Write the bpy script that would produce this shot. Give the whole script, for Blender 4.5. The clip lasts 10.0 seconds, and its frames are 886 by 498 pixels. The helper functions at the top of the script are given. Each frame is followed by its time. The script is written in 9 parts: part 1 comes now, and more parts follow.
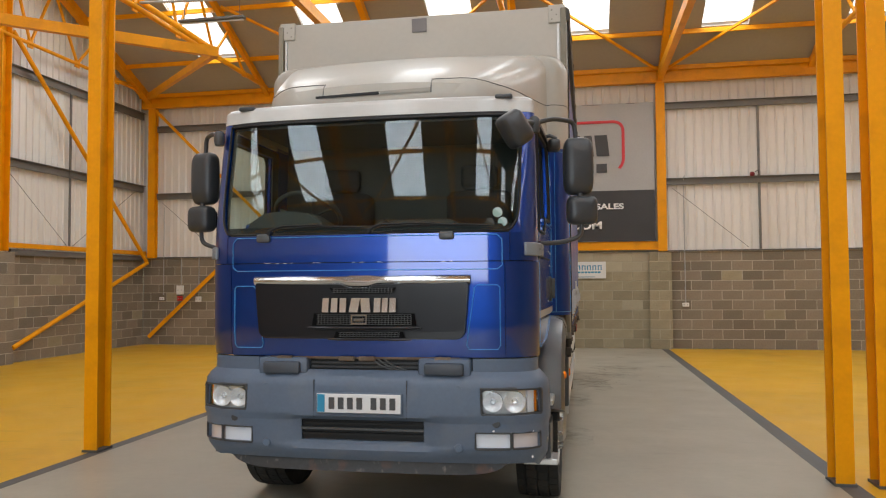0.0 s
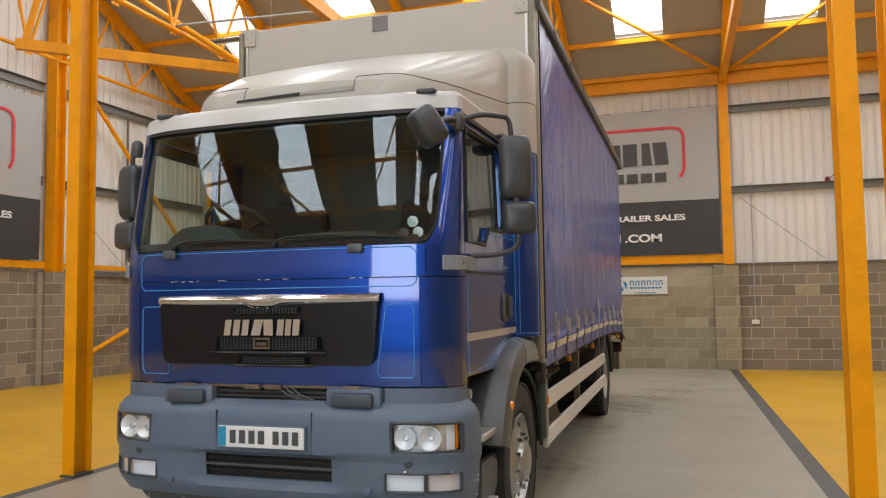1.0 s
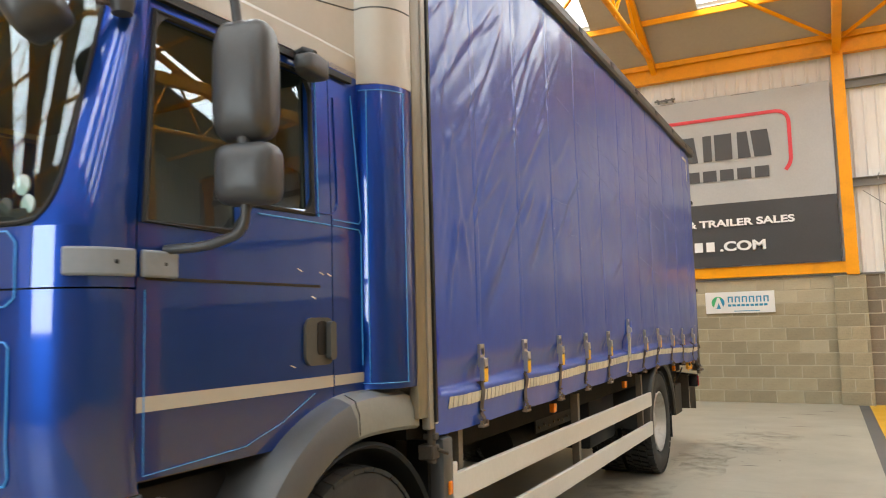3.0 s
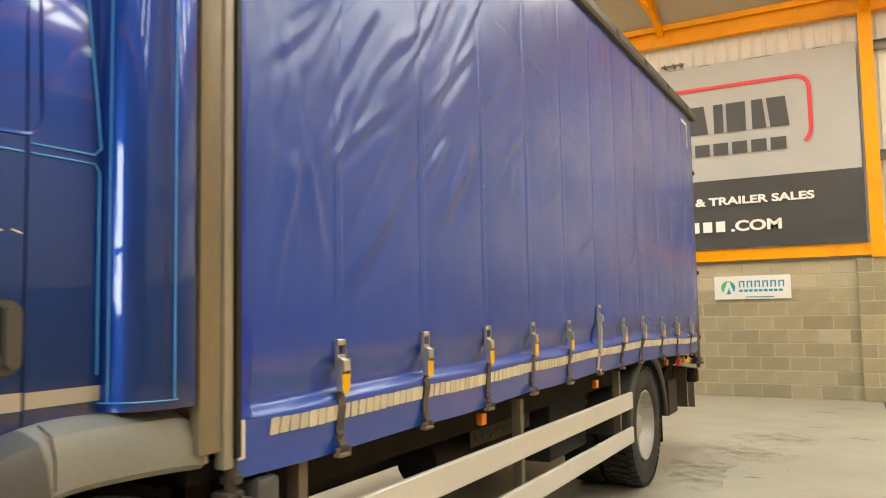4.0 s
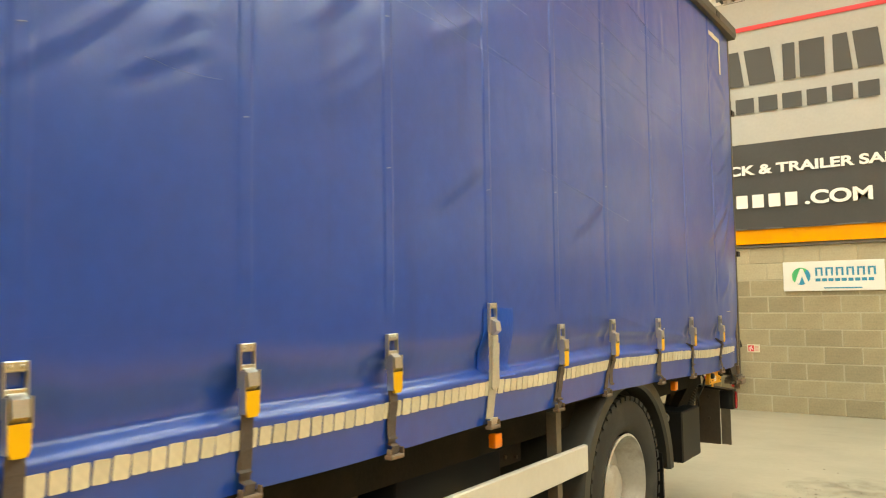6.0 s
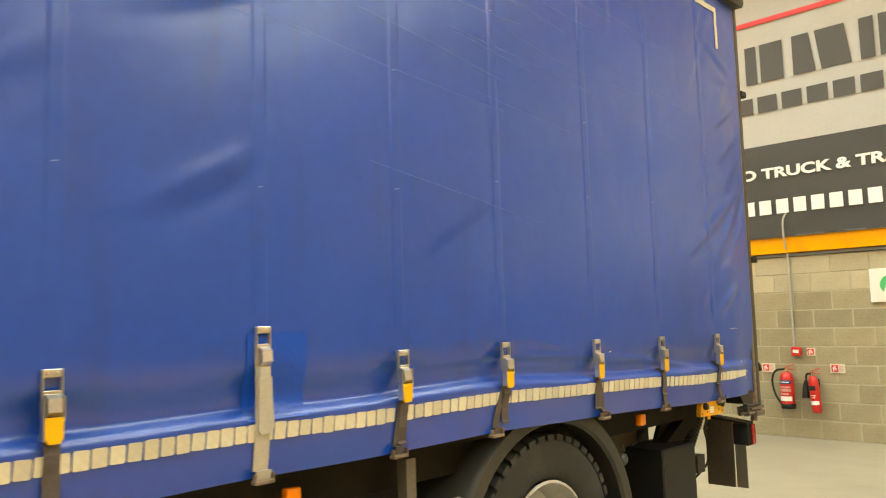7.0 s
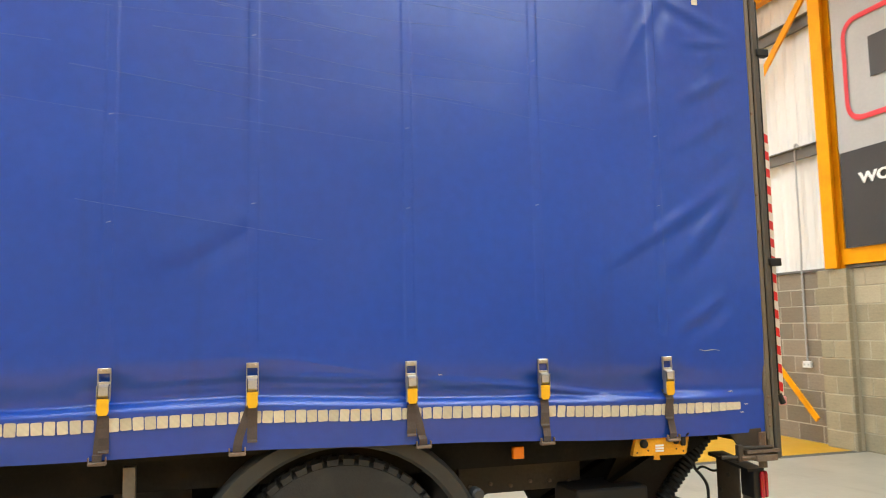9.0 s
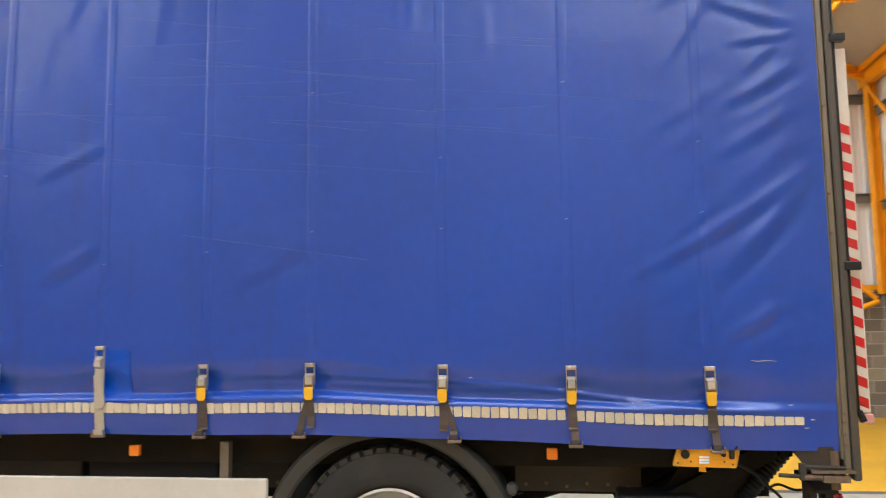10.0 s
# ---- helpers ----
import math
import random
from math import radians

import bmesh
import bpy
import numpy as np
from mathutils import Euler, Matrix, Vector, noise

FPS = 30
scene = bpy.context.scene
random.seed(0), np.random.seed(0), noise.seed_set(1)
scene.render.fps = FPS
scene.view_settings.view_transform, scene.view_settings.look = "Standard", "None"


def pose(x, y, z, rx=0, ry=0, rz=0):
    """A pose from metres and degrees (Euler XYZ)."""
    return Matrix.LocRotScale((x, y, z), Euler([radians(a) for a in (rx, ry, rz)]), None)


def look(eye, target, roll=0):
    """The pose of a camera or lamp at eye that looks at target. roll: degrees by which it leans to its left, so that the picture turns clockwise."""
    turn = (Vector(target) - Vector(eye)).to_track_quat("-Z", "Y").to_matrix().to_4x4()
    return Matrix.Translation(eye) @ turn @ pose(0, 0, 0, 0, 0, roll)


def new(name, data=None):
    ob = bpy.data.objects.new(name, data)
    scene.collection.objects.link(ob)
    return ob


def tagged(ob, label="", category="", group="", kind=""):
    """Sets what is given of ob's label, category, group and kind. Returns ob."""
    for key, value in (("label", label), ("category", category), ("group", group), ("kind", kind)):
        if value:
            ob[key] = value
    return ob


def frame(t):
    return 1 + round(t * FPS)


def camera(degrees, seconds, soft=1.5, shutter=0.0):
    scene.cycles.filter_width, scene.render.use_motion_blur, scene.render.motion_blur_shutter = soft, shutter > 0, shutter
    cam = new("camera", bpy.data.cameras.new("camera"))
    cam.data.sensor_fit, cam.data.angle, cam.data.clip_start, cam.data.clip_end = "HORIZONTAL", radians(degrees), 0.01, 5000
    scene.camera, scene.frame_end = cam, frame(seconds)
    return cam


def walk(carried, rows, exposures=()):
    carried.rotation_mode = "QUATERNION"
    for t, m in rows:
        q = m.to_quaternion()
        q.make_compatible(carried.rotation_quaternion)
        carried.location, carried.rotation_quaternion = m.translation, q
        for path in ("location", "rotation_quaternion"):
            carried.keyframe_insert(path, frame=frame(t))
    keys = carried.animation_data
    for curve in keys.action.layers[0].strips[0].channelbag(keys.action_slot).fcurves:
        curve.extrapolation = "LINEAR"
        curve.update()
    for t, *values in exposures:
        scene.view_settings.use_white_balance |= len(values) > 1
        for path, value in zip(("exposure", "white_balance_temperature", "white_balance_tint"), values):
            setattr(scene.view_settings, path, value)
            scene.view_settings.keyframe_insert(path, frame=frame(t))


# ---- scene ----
cam = camera(59.8, 10.0, 1.1, 0.25)
PATH = [
    (0, (1.354, -4.517, 1.578), (0.989, -2.552, 1.664), -0.4),
    (0.5, (1.842, -4.213, 1.58), (1.367, -2.273, 1.683), -0.4),
    (1, (2.21, -3.743, 1.578), (1.611, -1.84, 1.71), -0.8),
    (1.5, (2.537, -3.202, 1.6), (1.821, -1.341, 1.76), -0.8),
    (2, (2.675, -2.562, 1.602), (1.871, -0.741, 1.791), -1.2),
    (2.5, (2.786, -1.905, 1.589), (1.923, -0.113, 1.793), -1.5),
    (4, (2.873, 0.073, 1.574), (1.919, 1.824, 1.729), -1.1),
    (4.5, (2.816, 0.784, 1.583), (1.848, 2.529, 1.726), -1.1),
    (5, (2.729, 1.476, 1.585), (1.736, 3.207, 1.725), -1.2),
    (6.5, (3.011, 3.399, 1.601), (1.755, 4.949, 1.748), -1.1),
    (7, (3.356, 4.029, 1.585), (1.966, 5.455, 1.768), -1.7),
    (7.5, (3.676, 4.665, 1.587), (2.125, 5.912, 1.78), -1.4),
    (8, (4.046, 5.268, 1.626), (2.346, 6.307, 1.805), -1.1),
    (8.5, (4.411, 5.921, 1.621), (2.579, 6.699, 1.812), -1.1),
    (9, (4.679, 6.443, 1.622), (2.767, 6.995, 1.822), -1.1),
    (9.5, (4.937, 7.108, 1.615), (2.958, 7.3, 1.828), -1.0),
    (10, (5.193, 7.809, 1.623), (3.222, 7.55, 1.843), -0.7),
]
from mathutils.bvhtree import BVHTree

EXPOSURES = [
    (0.0, -0.46, 6500, 10), (1.5, -0.19, 6450, 9), (2.5, 0.11, 6450, 7), (4.0, 0.58, 7150, 1), (4.5, 0.64, 7750, -3),
    (5.0, 0.68, 7900, -6), (7.0, 0.83, 7650, -7), (8.0, 0.86, 7000, -3), (9.0, 0.72, 6200, 3), (9.5, 0.64, 6050, 5), (10.0, 0.63, 5900, 7),
]
walk(cam, [(t, look(eye, aim, lean)) for t, eye, aim, lean in PATH], EXPOSURES)

# ---- plan of the hall ----
WALL_Y, WALL_X, EAST_X, SOUTH_Y = 14.06, -10.15, 16.2, -10.0   # inner faces
BLOCK_TOP, EAVE, SLOPE, RIDGE_Y = 2.25, 6.45, 0.45, 2.0
COLS = (-9.85, -3.36, 3.105, 9.62, 16.0)
SKY_X = [0.95 + 2.93 * k for k in range(-3, 5)]
SKY_W, SKY_LOW, SKY_HIGH = 0.97, 12.7, 4.0


def roof_z(y):
    return EAVE + SLOPE * (WALL_Y - y if y > RIDGE_Y else y - (2 * RIDGE_Y - WALL_Y))


# ---- daylight ----
world = bpy.data.worlds.new("world")
scene.world = world
world.use_nodes = True
wn = world.node_tree.nodes
sky = wn.new("ShaderNodeTexSky")
sky.sky_type, sky.sun_disc, sky.sun_elevation, sky.sun_rotation = "NISHITA", False, radians(48), radians(150)
world.node_tree.links.new(sky.outputs[0], wn["Background"].inputs[0])
wn["Background"].inputs[1].default_value = 0.1
sun = new("sun", bpy.data.lights.new("sun", "SUN"))
sun.data.energy, sun.data.angle, sun.data.color = 1.0, radians(12), (1, 0.95, 0.88)
sun.matrix_world = look((4, -6, 20), (0, 2, 0))
LAMP_WATTS = {1: 222, -1: 160}   # north slope, south slope
slope_len = math.hypot(SKY_LOW - SKY_HIGH, SLOPE * (SKY_LOW - SKY_HIGH))
for side in (1, -1):
    for sx in SKY_X:
        ya, yb = SKY_LOW, SKY_HIGH
        mid = (ya + yb) / 2
        z = roof_z(mid) + 0.03
        y = mid if side > 0 else 2 * RIDGE_Y - mid
        rooflight = new("rooflight_daylight", bpy.data.lights.new("rooflight_daylight", "AREA"))
        rooflight.data.shape, rooflight.data.size, rooflight.data.size_y = "RECTANGLE", SKY_W, slope_len
        rooflight.data.energy, rooflight.data.color = LAMP_WATTS[side], (0.86, 0.94, 1.0)
        rooflight.matrix_world = pose(sx + SKY_W / 2, y, z, -side * math.degrees(math.atan(SLOPE)), 0, 0)

DOOR_X0, DOOR_X1, DOOR_TOP, SKYLINE = -2.2, 2.0, 4.4, 1.6
doorlight = new("doorway_daylight", bpy.data.lights.new("doorway_daylight", "AREA"))
doorlight.data.shape, doorlight.data.size, doorlight.data.size_y = "RECTANGLE", DOOR_X1 - DOOR_X0 - 0.1, DOOR_TOP - SKYLINE
doorlight.data.energy, doorlight.data.color = 320, (0.86, 0.94, 1.0)
doorlight.matrix_world = look(((DOOR_X0 + DOOR_X1) / 2, SOUTH_Y - 0.1, (SKYLINE + DOOR_TOP) / 2), ((DOOR_X0 + DOOR_X1) / 2, 0, (SKYLINE + DOOR_TOP) / 2))


# ---- materials ----
def mat(name, colour, rough=0.5, metal=0.0, grain=0.0, scale=8.0, stains=0.0, bump=0.0, bump_scale=60.0, coat=0.0,
        per_object=0.0, dirt=None, stretch=(1, 1, 1), spec=0.5, rough_var=0.0, streak=None, coat_rough=0.04, coat_ior=1.5):
    """A surface with variation at two scales: large soft stains and fine grain, in object space metres."""
    m = bpy.data.materials.new(name)
    m.use_nodes = True
    n, l = m.node_tree.nodes, m.node_tree.links
    b = n["Principled BSDF"]
    b.inputs["Roughness"].default_value, b.inputs["Metallic"].default_value = rough, metal
    b.inputs["Coat Weight"].default_value, b.inputs["Coat Roughness"].default_value = coat, coat_rough
    b.inputs["Coat IOR"].default_value = coat_ior
    b.inputs["Specular IOR Level"].default_value = spec
    tc = n.new("ShaderNodeTexCoord")
    mp = n.new("ShaderNodeMapping")
    mp.inputs["Scale"].default_value = stretch
    l.new(tc.outputs["Object"], mp.inputs["Vector"])
    rgb = n.new("ShaderNodeRGB")
    rgb.outputs[0].default_value = (*colour, 1)
    out = rgb.outputs[0]

    def noise_tex(sc, detail):
        t = n.new("ShaderNodeTexNoise")
        t.inputs["Scale"].default_value, t.inputs["Detail"].default_value = sc, detail
        l.new(mp.outputs[0], t.inputs["Vector"])
        return t.outputs["Fac"]

    def vary(src, fac_out, lo, hi):
        r = n.new("ShaderNodeMapRange")
        r.inputs["From Min"].default_value, r.inputs["From Max"].default_value = 0.25, 0.75
        r.inputs["To Min"].default_value, r.inputs["To Max"].default_value = lo, hi
        l.new(fac_out, r.inputs["Value"])
        mul = n.new("ShaderNodeVectorMath")
        mul.operation = "SCALE"
        l.new(src, mul.inputs[0])
        l.new(r.outputs[0], mul.inputs["Scale"])
        return mul.outputs[0]

    if stains:
        out = vary(out, noise_tex(scale * 0.2, 4), 1 - stains, 1 + stains)
    if grain:
        out = vary(out, noise_tex(scale * 5, 3), 1 - grain, 1 + grain)
    if per_object:
        info = n.new("ShaderNodeObjectInfo")
        r = n.new("ShaderNodeMapRange")
        r.inputs["To Min"].default_value, r.inputs["To Max"].default_value = 1 - per_object, 1 + per_object
        l.new(info.outputs["Random"], r.inputs["Value"])
        mul = n.new("ShaderNodeVectorMath")
        mul.operation = "SCALE"
        l.new(out, mul.inputs[0])
        l.new(r.outputs[0], mul.inputs["Scale"])
        out = mul.outputs[0]
    if dirt:
        dcol, amount, dscale = dirt
        mix = n.new("ShaderNodeMix")
        mix.data_type = "RGBA"
        r = n.new("ShaderNodeMapRange")
        r.inputs["From Min"].default_value, r.inputs["From Max"].default_value = 0.52, 0.75
        r.inputs["To Max"].default_value = amount
        l.new(noise_tex(dscale, 8), r.inputs["Value"])
        l.new(r.outputs[0], mix.inputs["Factor"])
        l.new(out, mix.inputs["A"])
        mix.inputs["B"].default_value = (*dcol, 1)
        out = mix.outputs["Result"]
    if streak:
        scol, amount, sscale = streak
        m2 = n.new("ShaderNodeMapping")
        m2.inputs["Scale"].default_value = sscale
        l.new(tc.outputs["Object"], m2.inputs["Vector"])
        t = n.new("ShaderNodeTexNoise")
        t.inputs["Scale"].default_value, t.inputs["Detail"].default_value = 1.0, 6
        l.new(m2.outputs[0], t.inputs["Vector"])
        r = n.new("ShaderNodeMapRange")
        r.inputs["From Min"].default_value, r.inputs["From Max"].default_value = 0.6, 0.72
        r.inputs["To Max"].default_value = amount
        l.new(t.outputs["Fac"], r.inputs["Value"])
        mix = n.new("ShaderNodeMix")
        mix.data_type = "RGBA"
        l.new(r.outputs[0], mix.inputs["Factor"])
        l.new(out, mix.inputs["A"])
        mix.inputs["B"].default_value = (*scol, 1)
        out = mix.outputs["Result"]
    l.new(out, b.inputs["Base Color"])
    if rough_var:
        r = n.new("ShaderNodeMapRange")
        r.inputs["To Min"].default_value, r.inputs["To Max"].default_value = max(0.02, rough - rough_var), rough + rough_var
        l.new(noise_tex(scale * 0.6, 5), r.inputs["Value"])
        l.new(r.outputs[0], b.inputs["Roughness"])
    if bump:
        bp = n.new("ShaderNodeBump")
        bp.inputs["Strength"].default_value, bp.inputs["Distance"].default_value = min(1, bump), 0.004
        l.new(noise_tex(bump_scale, 4), bp.inputs["Height"])
        l.new(bp.outputs[0], b.inputs["Normal"])
    return m


def glass(name, tint, gloss=1.0):
    """A thin pane: clear with a tint, and a mirror by Fresnel."""
    m = bpy.data.materials.new(name)
    m.use_nodes = True
    n, l = m.node_tree.nodes, m.node_tree.links
    n.remove(n["Principled BSDF"])
    fr = n.new("ShaderNodeLayerWeight")
    fr.inputs["Blend"].default_value = 0.5
    power, mul = n.new("ShaderNodeMath"), n.new("ShaderNodeMath")
    power.operation, mul.operation, mul.use_clamp = "POWER", "MULTIPLY_ADD", True
    power.inputs[1].default_value = 5.0
    mul.inputs[1].default_value, mul.inputs[2].default_value = 0.9, 0.05 * gloss
    clear, shine, mix = n.new("ShaderNodeBsdfTransparent"), n.new("ShaderNodeBsdfGlossy"), n.new("ShaderNodeMixShader")
    clear.inputs[0].default_value, shine.inputs["Roughness"].default_value = (*tint, 1), 0.0
    shine.inputs["Color"].default_value = (0.84, 0.94, 1.0, 1)
    l.new(fr.outputs["Facing"], power.inputs[0])
    l.new(power.outputs[0], mul.inputs[0])
    l.new(mul.outputs[0], mix.inputs[0])
    l.new(clear.outputs[0], mix.inputs[1])
    l.new(shine.outputs[0], mix.inputs[2])
    l.new(mix.outputs[0], n["Material Output"].inputs[0])
    return m


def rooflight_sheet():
    """White sheet with a glow of its own, in place of sky light passing through."""
    m = mat("self_lit_rooflight_sheet", (0.85, 0.86, 0.86), 0.5)
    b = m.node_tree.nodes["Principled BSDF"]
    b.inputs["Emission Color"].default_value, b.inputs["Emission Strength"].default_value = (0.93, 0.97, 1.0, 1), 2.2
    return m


def stain_film():
    """Thin dirt that fades out towards its edge, broken by noise."""
    m = bpy.data.materials.new("thin_dirt_film")
    m.use_nodes = True
    n, l = m.node_tree.nodes, m.node_tree.links
    b = n["Principled BSDF"]
    b.inputs["Base Color"].default_value, b.inputs["Roughness"].default_value = (0.11, 0.075, 0.042, 1), 0.8
    tc, ln, fade, tex, mul = n.new("ShaderNodeTexCoord"), n.new("ShaderNodeVectorMath"), n.new("ShaderNodeMapRange"), n.new("ShaderNodeTexNoise"), n.new("ShaderNodeMath")
    spread = n.new("ShaderNodeMapRange")
    ln.operation, mul.operation = "LENGTH", "MULTIPLY"
    tex.inputs["Scale"].default_value, tex.inputs["Detail"].default_value = 5.0, 8
    fade.inputs["From Min"].default_value, fade.inputs["From Max"].default_value = 0.05, 0.75
    fade.inputs["To Min"].default_value, fade.inputs["To Max"].default_value = 0.42, 0.0
    spread.inputs["From Min"].default_value, spread.inputs["From Max"].default_value = 0.40, 0.66
    l.new(tc.outputs["Object"], ln.inputs[0]), l.new(ln.outputs["Value"], fade.inputs["Value"])
    l.new(tc.outputs["Object"], tex.inputs["Vector"]), l.new(tex.outputs["Fac"], spread.inputs["Value"])
    l.new(fade.outputs[0], mul.inputs[0]), l.new(spread.outputs[0], mul.inputs[1])
    l.new(mul.outputs[0], b.inputs["Alpha"])
    return m


